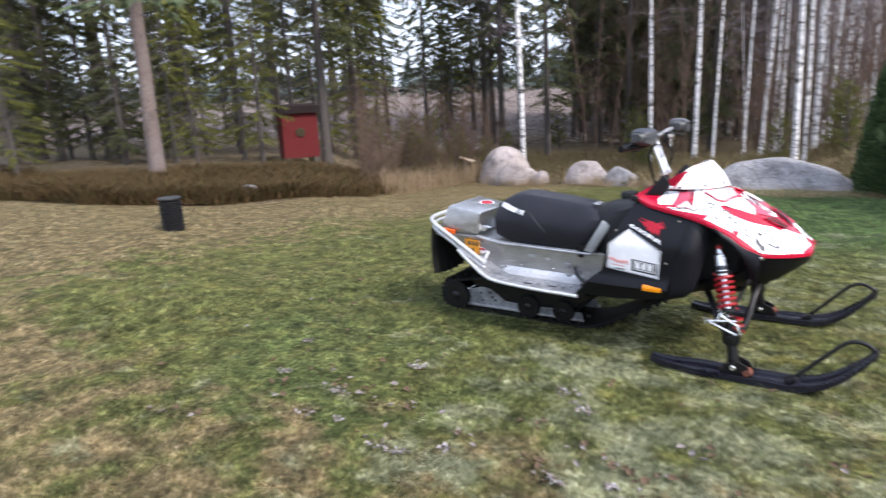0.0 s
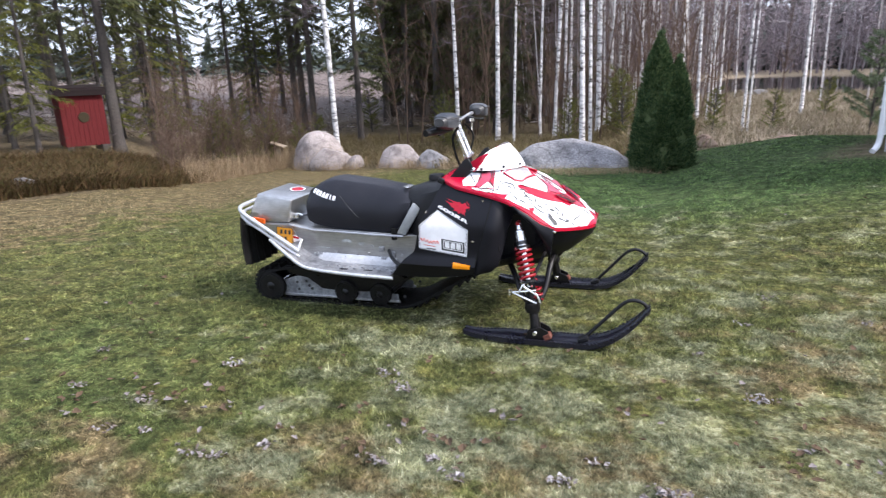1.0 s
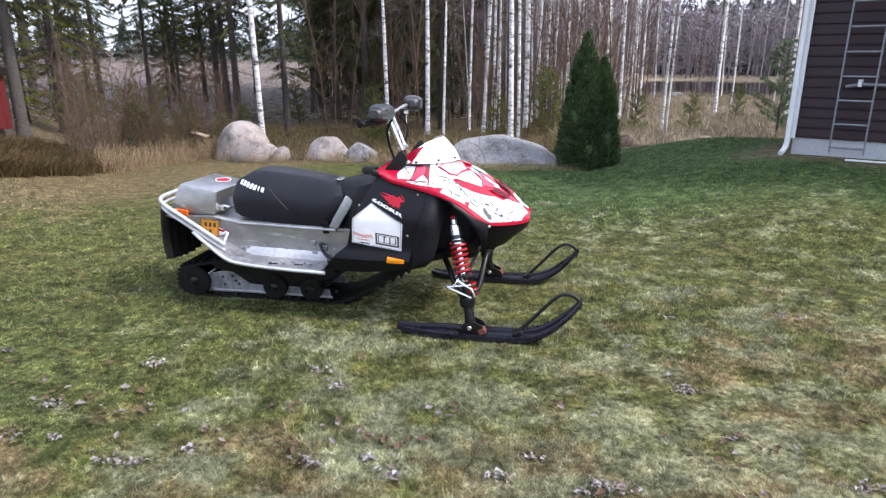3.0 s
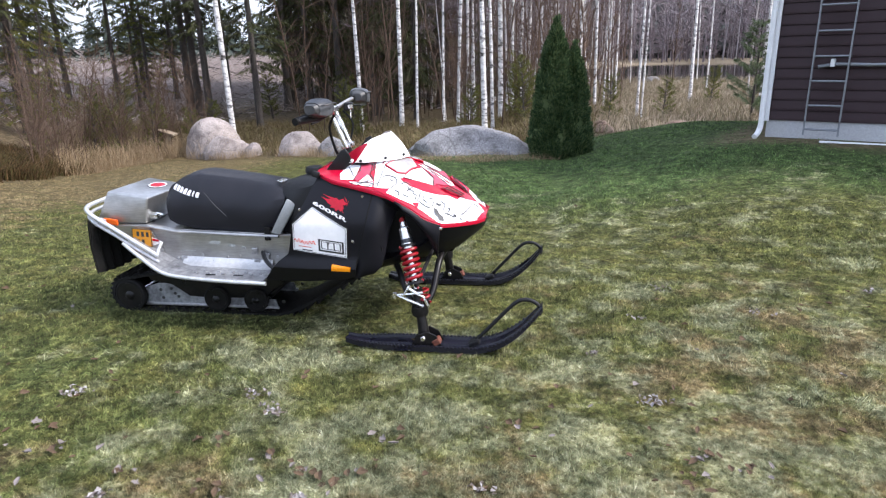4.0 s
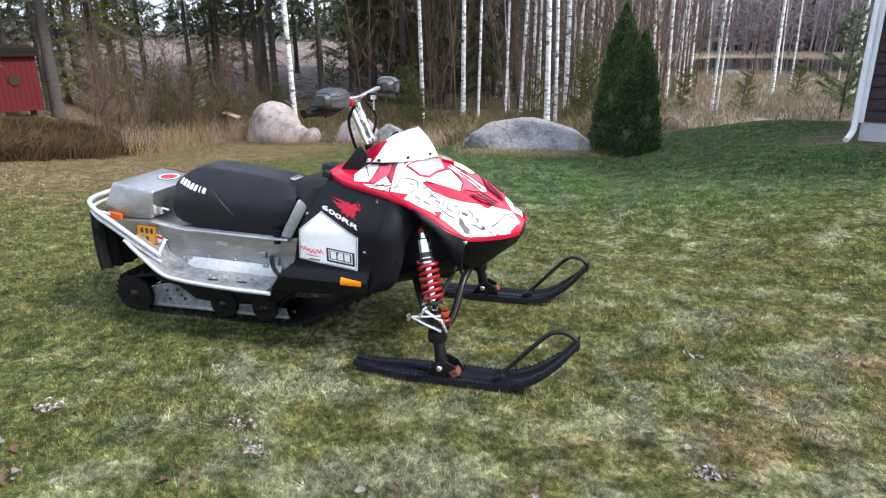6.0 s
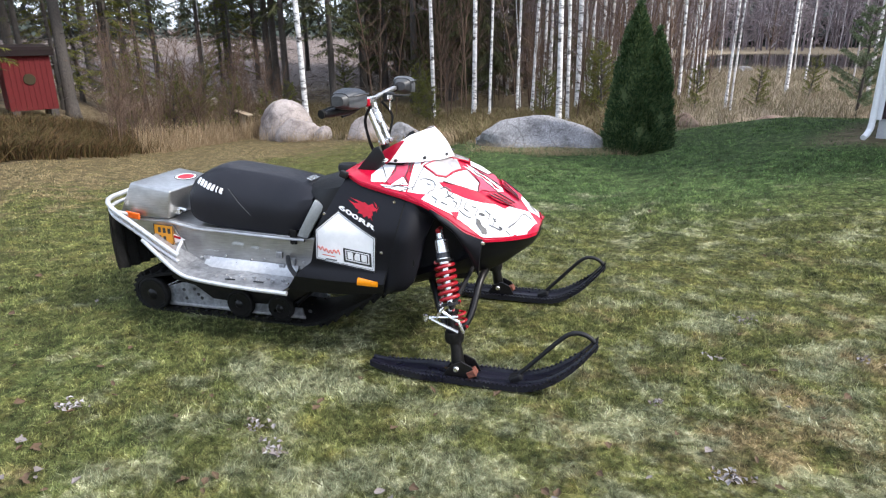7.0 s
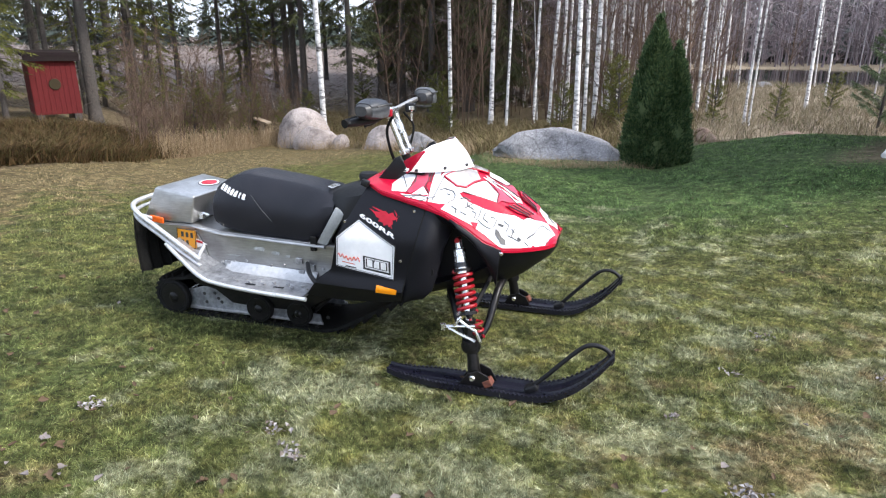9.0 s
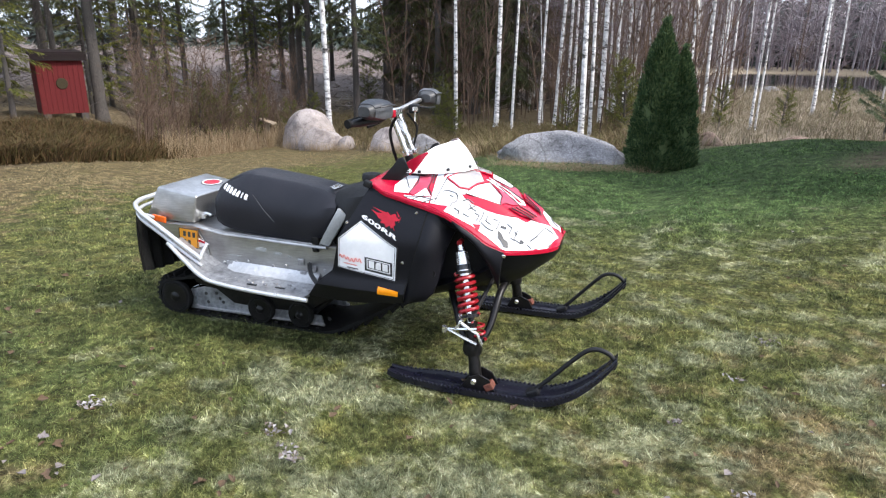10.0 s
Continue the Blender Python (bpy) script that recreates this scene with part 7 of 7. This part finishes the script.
both("hood_catch", lambda: box((0.048, -0.378, 0.600), (0.035, 0.012, 0.014), (0, 0, -25), 0.003), M_CHROME)

# handlebar
post = part("steering_post", tube([(-0.50, 0.0, 0.88), (-0.525, 0.0, 0.97)], 0.022, 12), M_STEEL, SLED, smooth=True)
for s in (-1, 1):
    part("riser", tube([(-0.508, s * 0.040, 0.955), (-0.590, s * 0.044, 1.155)], 0.0155, 12), M_CHROME, SLED, "bright metal riser", True)
    for q in (0.25, 0.55, 0.80):
        part("riser_slot", box((-0.508 - 0.082 * q + 0.013, s * (0.040 + 0.004 * q), 0.955 + 0.20 * q), (0.008, 0.014, 0.026), (0, -22, 0), 0.003), M_INK, SLED)
    part("riser_clamp", box((-0.512, s * 0.033, 0.965), (0.045, 0.035, 0.025), (0, -10, 0), 0.006), M_CHROME, SLED)
part("riser_plate", box((-0.560, 0, 1.085), (0.020, 0.085, 0.085), (0, -22, 0), 0.006), M_CHROME, SLED)
part("inner_rod", tube([(-0.52, 0, 0.93), (-0.595, 0, 1.15)], 0.011, 10), M_STEEL, SLED)
part("riser_hole", lathe((-0.545, -0.018, 1.055), "x", [(0, 0.013), (0.006, 0.013)], 14), M_INK, SLED)
part("bar_clamp", box((-0.590, 0, 1.160), (0.045, 0.10, 0.035), (0, -10, 0), 0.008), M_CHROME, SLED)
part("clamp_bolt", box((-0.575, -0.07, 1.155), (0.03, 0.03, 0.035), (0, 0, 0), 0.006), M_RED_PRINT, SLED, "red anodised bolt")
part("handlebar", tube(curve([(-0.63, -0.385, 1.142), (-0.605, -0.22, 1.162), (-0.590, -0.07, 1.165), (-0.590, 0.07, 1.165), (-0.555, 0.22, 1.195), (-0.565, 0.385, 1.195)], 6), 0.0115, 12), M_ALU_DULL, SLED, smooth=True)
part("grip", tube([(-0.645, -0.42, 1.137), (-0.597, -0.27, 1.158)], 0.019, 14), M_RUBBER, SLED, smooth=True)
part("grip", tube([(-0.558, 0.27, 1.196), (-0.568, 0.42, 1.194)], 0.019, 14), M_RUBBER, SLED, smooth=True)


def guard_shell(s):
    """A moulded hand guard wrapped round the front of the grip."""
    rings = []
    for i in range(11):
        t = i / 10
        y = s * ((0.23 + 0.19 * t) if s < 0 else (0.29 + 0.12 * t))
        r = 0.12 + 0.92 * max(0.0, math.sin(math.pi * (0.08 + 0.84 * t))) ** 0.65
        cx, cz = (-0.545 - 0.025 * t, 1.193) if s < 0 else (-0.535 - 0.01 * t, 1.205)
        rx, rz = 0.064 * r, 0.043 * r
        rings.append([Vector((cx + rx * abs(math.cos(a)) ** 0.7 * math.copysign(1, math.cos(a)) * (1 if math.cos(a) > 0 else 0.7), y, cz + rz * abs(math.sin(a)) ** 0.75 * math.copysign(1, math.sin(a)))) for a in [2 * math.pi * k / 18 for k in range(18)]])
    return loft(rings)


def guard_cover(s, a0, a1, k):
    """A lighter cover lying on the guard between two angles."""
    def fn(u, v):
        t = 0.22 + 0.68 * u
        a = radians(a0 + (a1 - a0) * v)
        y = s * ((0.23 + 0.19 * t) if s < 0 else (0.29 + 0.12 * t))
        r = 0.12 + 0.92 * max(0.0, math.sin(math.pi * (0.08 + 0.84 * t))) ** 0.65
        cx, cz = (-0.545 - 0.025 * t, 1.193) if s < 0 else (-0.535 - 0.01 * t, 1.205)
        return Vector((cx + k * 0.064 * r * abs(math.cos(a)) ** 0.7 * math.copysign(1, math.cos(a)) * (1 if math.cos(a) > 0 else 0.7), y, cz + k * 0.043 * r * abs(math.sin(a)) ** 0.75 * math.copysign(1, math.sin(a))))
    return sheet(fn, 10, 10, (0, 0, -0.006))


for s in (-1, 1):
    guard = part("hand_guard", guard_shell(s), M_GREY, SLED, "dark grey padded hand guard", True)
    part("guard_top", guard_cover(s, 28, 165, 1.10), M_GREY_LIGHT if s < 0 else M_GUARD_PALE, guard, "lighter grey top cover", True)
    part("guard_band", guard_cover(s, -28, 14, 1.08), M_GUARD_PALE, guard, "lighter grey band", True)
    z = 1.193 if s < 0 else 1.205
    part("guard_piping", tube(curve([(-0.475, s * 0.29, z + 0.022), (-0.462, s * 0.33, z + 0.026), (-0.470, s * 0.37, z + 0.026), (-0.495, s * 0.405, z + 0.02)], 5), 0.004, 8), M_INK, guard)
part("mitt", tube(curve([(-0.632, -0.415, 1.138), (-0.605, -0.36, 1.142), (-0.565, -0.29, 1.148), (-0.54, -0.24, 1.155)], 5), [0.012, 0.015, 0.017, 0.018, 0.019, 0.019, 0.019, 0.019, 0.019, 0.018, 0.018, 0.017, 0.016, 0.015, 0.013, 0.010], 12), M_BLACK, SLED, "black lower mitt", True)
part("brake_lever", tube(curve([(-0.53, 0.13, 1.175), (-0.49, 0.2, 1.165), (-0.49, 0.32, 1.16)], 5), 0.006, 8), M_STEEL, SLED)
part("switch_block", box((-0.535, 0.13, 1.165), (0.05, 0.06, 0.045), (0, 0, 8), 0.008), M_BLACK, SLED)
part("throttle_lever", tube(curve([(-0.56, -0.16, 1.15), (-0.60, -0.2, 1.12), (-0.62, -0.26, 1.11)], 5), 0.006, 8), M_STEEL, SLED)
part("mount_knob", lathe((-0.50, 0.045, 1.11), "z", [(0, 0.004), (0.045, 0.005), (0.052, 0.014), (0.07, 0.014)], 12), M_CHROME, SLED, smooth=True)
part("cable", tube(curve([(-0.56, -0.06, 1.14), (-0.595, -0.05, 1.07), (-0.585, -0.04, 0.98), (-0.56, -0.03, 0.90)], 8), 0.0075, 8), M_RUBBER, SLED)
part("cable", tube(curve([(-0.545, 0.05, 1.15), (-0.50, 0.07, 1.08), (-0.515, 0.05, 0.98), (-0.53, 0.03, 0.91)], 8), 0.006, 8), M_RUBBER, SLED)


# skis and front legs
def ski_z(x):
    """Height of the ski's sole."""
    return 0.004 + 0.018 * max(0.0, (-0.30 - x) / 0.13) ** 2 + 0.235 * max(0.0, (x - 0.22) / 0.35) ** 2.2


def build_leg(s):
    """Ski, spindle, spring leg and arms of one side; s: -1 right, 1 left."""
    Y = -0.507 if s < 0 else 0.465
    rings = []
    for i in range(41):
        x = -0.43 + i * 0.025
        z = ski_z(x)
        w = 0.074 * min(1, 0.45 + 2.2 * (x + 0.43)) if x < -0.2 else 0.074 - 0.028 * max(0.0, (x - 0.30) / 0.27) ** 2
        h = 0.032 if x < 0.42 else 0.032 - 0.08 * (x - 0.42)
        h = max(h, 0.016)
        rings.append([Vector((x, Y + y, z + dz)) for y, dz in ((-w * 0.8, 0.0), (w * 0.8, 0.0), (w, 0.008), (w, h), (w - 0.010, h), (w - 0.014, 0.018), (0.018, 0.015), (0.014, 0.026), (-0.014, 0.026), (-0.018, 0.015), (-w + 0.014, 0.018), (-w + 0.010, h), (-w, h), (-w, 0.008))])
    ski = part("ski", loft(rings), M_SKI, SLED, "black plastic ski with toothed edges")
    for side in (-1, 1):
        bm = bmesh.new()
        for i in range(44):
            x = -0.36 + i * 0.0195
            w = 0.074 * min(1, 0.45 + 2.2 * (x + 0.43)) if x < -0.2 else 0.074 - 0.028 * max(0.0, (x - 0.30) / 0.27) ** 2
            add_box(bm, (x, Y + side * (w - 0.005), ski_z(x) + 0.034 - 0.08 * max(0, x - 0.42)), (0.010, 0.010, 0.010), (0, 45, 0))
        part("edge_teeth", bm, M_SKI, ski)
    loop = [(0.235, 0, 0.045), (0.30, 0, 0.115), (0.39, 0, 0.215), (0.445, 0, 0.268), (0.49, 0, 0.282), (0.535, 0, 0.268), (0.562, 0, 0.235), (0.555, 0, 0.205)]
    part("ski_loop", tube(curve([(x, Y, z) for x, y, z in loop], 5), [0.010] * 36, 10), M_BLACK, ski, "black grab loop", True)
    part("loop_foot", box((0.235, Y, 0.043), (0.06, 0.05, 0.03), (0, -25, 0), 0.008), M_BLACK, ski)
    for sy in (-0.036, 0.036):
        part("saddle_plate", prism([(-0.085, 0.03), (0.075, 0.03), (0.045, 0.085), (0.0, 0.105), (-0.045, 0.085)], Y + sy - 0.004, Y + sy + 0.004, 0.002), M_STEEL, ski)
    part("saddle_bolt", lathe((-0.022, Y, 0.068), "y", [(-0.052, 0.010), (-0.045, 0.014), (0.045, 0.014), (0.052, 0.010)], 12), M_CHROME, ski)
    part("saddle_brace", box((0.045, Y + s * 0.02, 0.050), (0.040, 0.050, 0.032), (0, -30, 0), 0.005), M_RUST, ski, "rusty brown bracket")
    spindle = part("spindle", tube([(-0.022, Y, 0.06), (-0.032, Y - s * 0.008, 0.14), (-0.05, Y - s * 0.022, 0.22), (-0.06, Y - s * 0.03, 0.30)], [0.030, 0.026, 0.024, 0.022], 12), M_STEEL, SLED, "black steel ski spindle", True)
    part("knuckle", lathe((-0.044, Y - s * 0.018, 0.195), "z", [(-0.02, 0.040), (0.0, 0.045), (0.03, 0.040)], 16), M_STEEL, spindle, smooth=True)
    yk = Y + s * 0.012
    for a, b in (((-0.150, 0.288), (-0.02, 0.232)), ((-0.10, 0.330), (-0.015, 0.280)), ((-0.125, 0.276), (-0.085, 0.340)), ((-0.015, 0.280), (0.005, 0.232)), ((-0.148, 0.290), (-0.02, 0.306))):
        part("steering_arm", tube([(a[0], yk, a[1]), ((a[0] + b[0]) / 2, yk + s * 0.004, (a[1] + b[1]) / 2), (b[0], yk, b[1])], 0.0068, 8), M_CHROME, spindle, "bright cast aluminium steering arm", True)
    part("steering_joint", lathe((-0.165, yk, 0.285), "z", [(-0.014, 0.010), (0.014, 0.012)], 12), M_CHROME, spindle)
    top, bot = Vector((-0.148, s * 0.345, 0.635)), Vector((-0.062, s * 0.458, 0.285))
    shock = part("shock_absorber", tube([top, top.lerp(bot, 0.10), top.lerp(bot, 0.12), top.lerp(bot, 0.40), top.lerp(bot, 0.42), bot], [0.016, 0.018, 0.029, 0.029, 0.018, 0.016], 14), M_CHROME, SLED, "bright shock absorber with red spring", True)
    part("shock_eye", lathe(top, "y", [(-0.020, 0.012), (0.020, 0.012)], 14), M_SPRING, shock)
    part("shock_label", tube([top.lerp(bot, 0.27), top.lerp(bot, 0.33)], 0.0297, 14), M_GREY_LIGHT, shock)
    d = (bot - top).normalized()
    a = d.orthogonal().normalized()
    b = d.cross(a)
    for t0, t1, turns, rr, wire in ((0.37, 0.86, 6.6, 0.040, 0.0088), (0.92, 1.14, 2.6, 0.026, 0.006)):
        pts = []
        n = int(turns * 14)
        for k in range(n + 1):
            q = t0 + (t1 - t0) * k / n
            th = 2 * math.pi * turns * k / n
            pts.append(top.lerp(bot, q) + rr * (math.cos(th) * a + math.sin(th) * b) + (Vector((0.035, s * 0.005, 0)) if t0 > 0.9 else Vector((0, 0, 0))))
        part("spring", tube(pts, wire, 7), M_SPRING, shock, "red coil spring", True)
    for q in (0.36, 0.875):
        c = top.lerp(bot, q)
        part("spring_seat", tube([c - d * 0.006, c + d * 0.006], 0.043, 16), M_STEEL, shock)
    low = Vector((-0.03, s * 0.475, 0.205))
    part("lower_arm", tube(curve([(0.045, s * 0.20, 0.43), (0.030, s * 0.30, 0.395), (0.010, s * 0.41, 0.27), low], 5), 0.017, 10), M_STEEL, SLED, "black suspension arm", True)
    part("lower_arm", tube(curve([(-0.24, s * 0.20, 0.385), (-0.18, s * 0.32, 0.345), (-0.10, s * 0.44, 0.235), low], 5), 0.017, 10), M_STEEL, SLED, "black suspension arm", True)
    part("shock_cup", tube([bot + Vector((0, 0, 0.02)), bot - Vector((0, 0, 0.03))], [0.030, 0.022], 14), M_STEEL, SLED, smooth=True)
    hi = Vector((-0.06, s * 0.475, 0.32))
    part("upper_arm", tube([(0.02, s * 0.22, 0.52), hi], 0.010, 8), M_STEEL, SLED, smooth=True)
    part("upper_arm", tube([(-0.20, s * 0.22, 0.50), hi], 0.010, 8), M_STEEL, SLED, smooth=True)
    part("tie_rod", tube([(-0.11, s * 0.20, 0.47), (-0.11, s * 0.48, 0.33)], 0.008, 8), M_CHROME, SLED, smooth=True)


for s in (-1, 1):
    build_leg(s)

# track: belt with lugs, rails, wheels
BELT = curve([(-1.872, 0, -0.002), (-1.95, 0, 0.03), (-1.985, 0, 0.10), (-1.955, 0, 0.175), (-1.872, 0, 0.21), (-1.60, 0, 0.255), (-1.2, 0, 0.275), (-0.75, 0, 0.33), (-0.52, 0, 0.40), (-0.42, 0, 0.36), (-0.43, 0, 0.28), (-0.56, 0, 0.19), (-0.78, 0, 0.06), (-0.90, 0, 0.008), (-1.05, 0, -0.006), (-1.4, 0, -0.008), (-1.7, 0, -0.006)], 6, True)
bm = bmesh.new()
inner = []
for i, p in enumerate(BELT):
    d = (BELT[(i + 1) % len(BELT)] - BELT[i - 1]).normalized()
    nrm = Vector((d.z, 0, -d.x))
    if nrm.dot(p - Vector((-1.2, 0, 0.13))) < 0:
        nrm = -nrm
    inner.append((p, nrm, d))
rings = [[bm.verts.new(p + Vector((0, y, 0)) + nrm * o) for y, o in ((-0.19, -0.016), (-0.19, 0.0), (0.19, 0.0), (0.19, -0.016))] for p, nrm, d in inner]
for i in range(len(rings)):
    a, b = rings[i], rings[(i + 1) % len(rings)]
    for k in range(4):
        bm.faces.new((a[k], a[(k + 1) % 4], b[(k + 1) % 4], b[k]))
track = part("track", bm, M_RUBBER, SLED, "black rubber track with moulded lugs")
for i in range(0, len(inner), 2):
    p, nrm, d = inner[i]
    if p.z < 0.02 and p.x < -0.95:
        continue
    ang = math.degrees(math.atan2(-d.z, d.x))
    for y in (-0.125, 0.0, 0.125):
        part("lug", box(p + nrm * 0.012 + Vector((0, y, 0)), (0.012, 0.10, 0.026), (0, ang, 0), 0.003), M_RUBBER, track)


def rail():
    return prism([(-1.86, 0.04), (-1.86, 0.115), (-1.70, 0.165), (-1.55, 0.165), (-1.46, 0.10), (-1.05, 0.085), (-0.97, 0.085), (-0.96, 0.04), (-0.98, 0.03), (-1.80, 0.022)], -0.150, -0.138, 0.002)


both("slide_rail", rail, M_RAIL_SHADED, "scuffed aluminium slide rail, darkened for shade", False)
both("slide_shoe", lambda: box((-1.37, -0.152, 0.036), (0.84, 0.012, 0.016), bevel=0.003), M_ALU_DULL)
for i in range(13):
    both("track_clip", lambda: box((-1.74 + 0.063 * i, -0.162, 0.016), (0.020, 0.022, 0.012), bevel=0.003), M_STEEL, smooth=False)
for x, z in ((-1.69, 0.125), (-1.62, 0.135), (-1.58, 0.085), (-1.68, 0.075), (-0.92, 0.075), (-1.14, 0.062), (-1.60, 0.105)):
    both("rail_hole", lambda: lathe((x, -0.1515, z), "y", [(-0.001, 0.010), (0.001, 0.010)], 12), M_INK)


def wheel(x, z, r, y):
    w = part("idler_wheel", lathe((x, y, z), "y", [(-0.018, r * 0.93), (-0.012, r), (0.012, r), (0.018, r * 0.93)], 28), M_RUBBER, SLED, "black rubber idler wheel", True)
    k = -1 if y < 0 else 1
    part("hub", lathe((x, y + k * 0.012, z), "y", [(-0.010, r * 0.34), (0.010, r * 0.30), (0.018, r * 0.16)] if k > 0 else [(-0.018, r * 0.16), (-0.010, r * 0.30), (0.010, r * 0.34)], 18), M_STEEL, w, smooth=True)
    part("web", lathe((x, y + k * 0.019, z), "y", [(-0.001, r * 0.80), (0.001, r * 0.80)], 24), M_STEEL, w)


for y in (-0.175, 0.175):
    wheel(-1.868, 0.098, 0.098, y)
    wheel(-1.318, 0.092, 0.078, y)
    wheel(-1.075, 0.092, 0.072, y)
both("suspension_arm", lambda: tube([(-1.55, -0.13, 0.12), (-1.40, -0.13, 0.20), (-1.18, -0.13, 0.28)], 0.016, 10), M_STEEL)
both("suspension_arm", lambda: tube([(-1.02, -0.13, 0.09), (-0.90, -0.13, 0.20), (-0.76, -0.13, 0.27)], 0.016, 10), M_STEEL)
both("suspension_plate", lambda: prism([(-1.60, 0.17), (-1.50, 0.095), (-1.36, 0.09), (-1.05, 0.10), (-0.90, 0.20), (-1.0, 0.25), (-1.50, 0.25), (-1.76, 0.24), (-1.74, 0.19)], -0.165, -0.155, 0.004), M_STEEL)
part("axle", tube([(-1.868, -0.19, 0.098), (-1.868, 0.19, 0.098)], 0.012, 10), M_CHROME, SLED)
part("axle", tube([(-1.318, -0.19, 0.092), (-1.318, 0.19, 0.092)], 0.010, 10), M_CHROME, SLED)
part("rear_shock", tube([(-1.40, 0.0, 0.08), (-1.0, 0.0, 0.24)], 0.03, 12), M_STEEL, SLED, smooth=True)
for x, z in ((-1.60, 0.255), (-1.36, 0.242), (-1.44, 0.268)):
    both("suspension_bolt", lambda: lathe((x, -0.192, z), "y", [(-0.004, 0.006), (0.004, 0.006)], 8), M_CHROME)
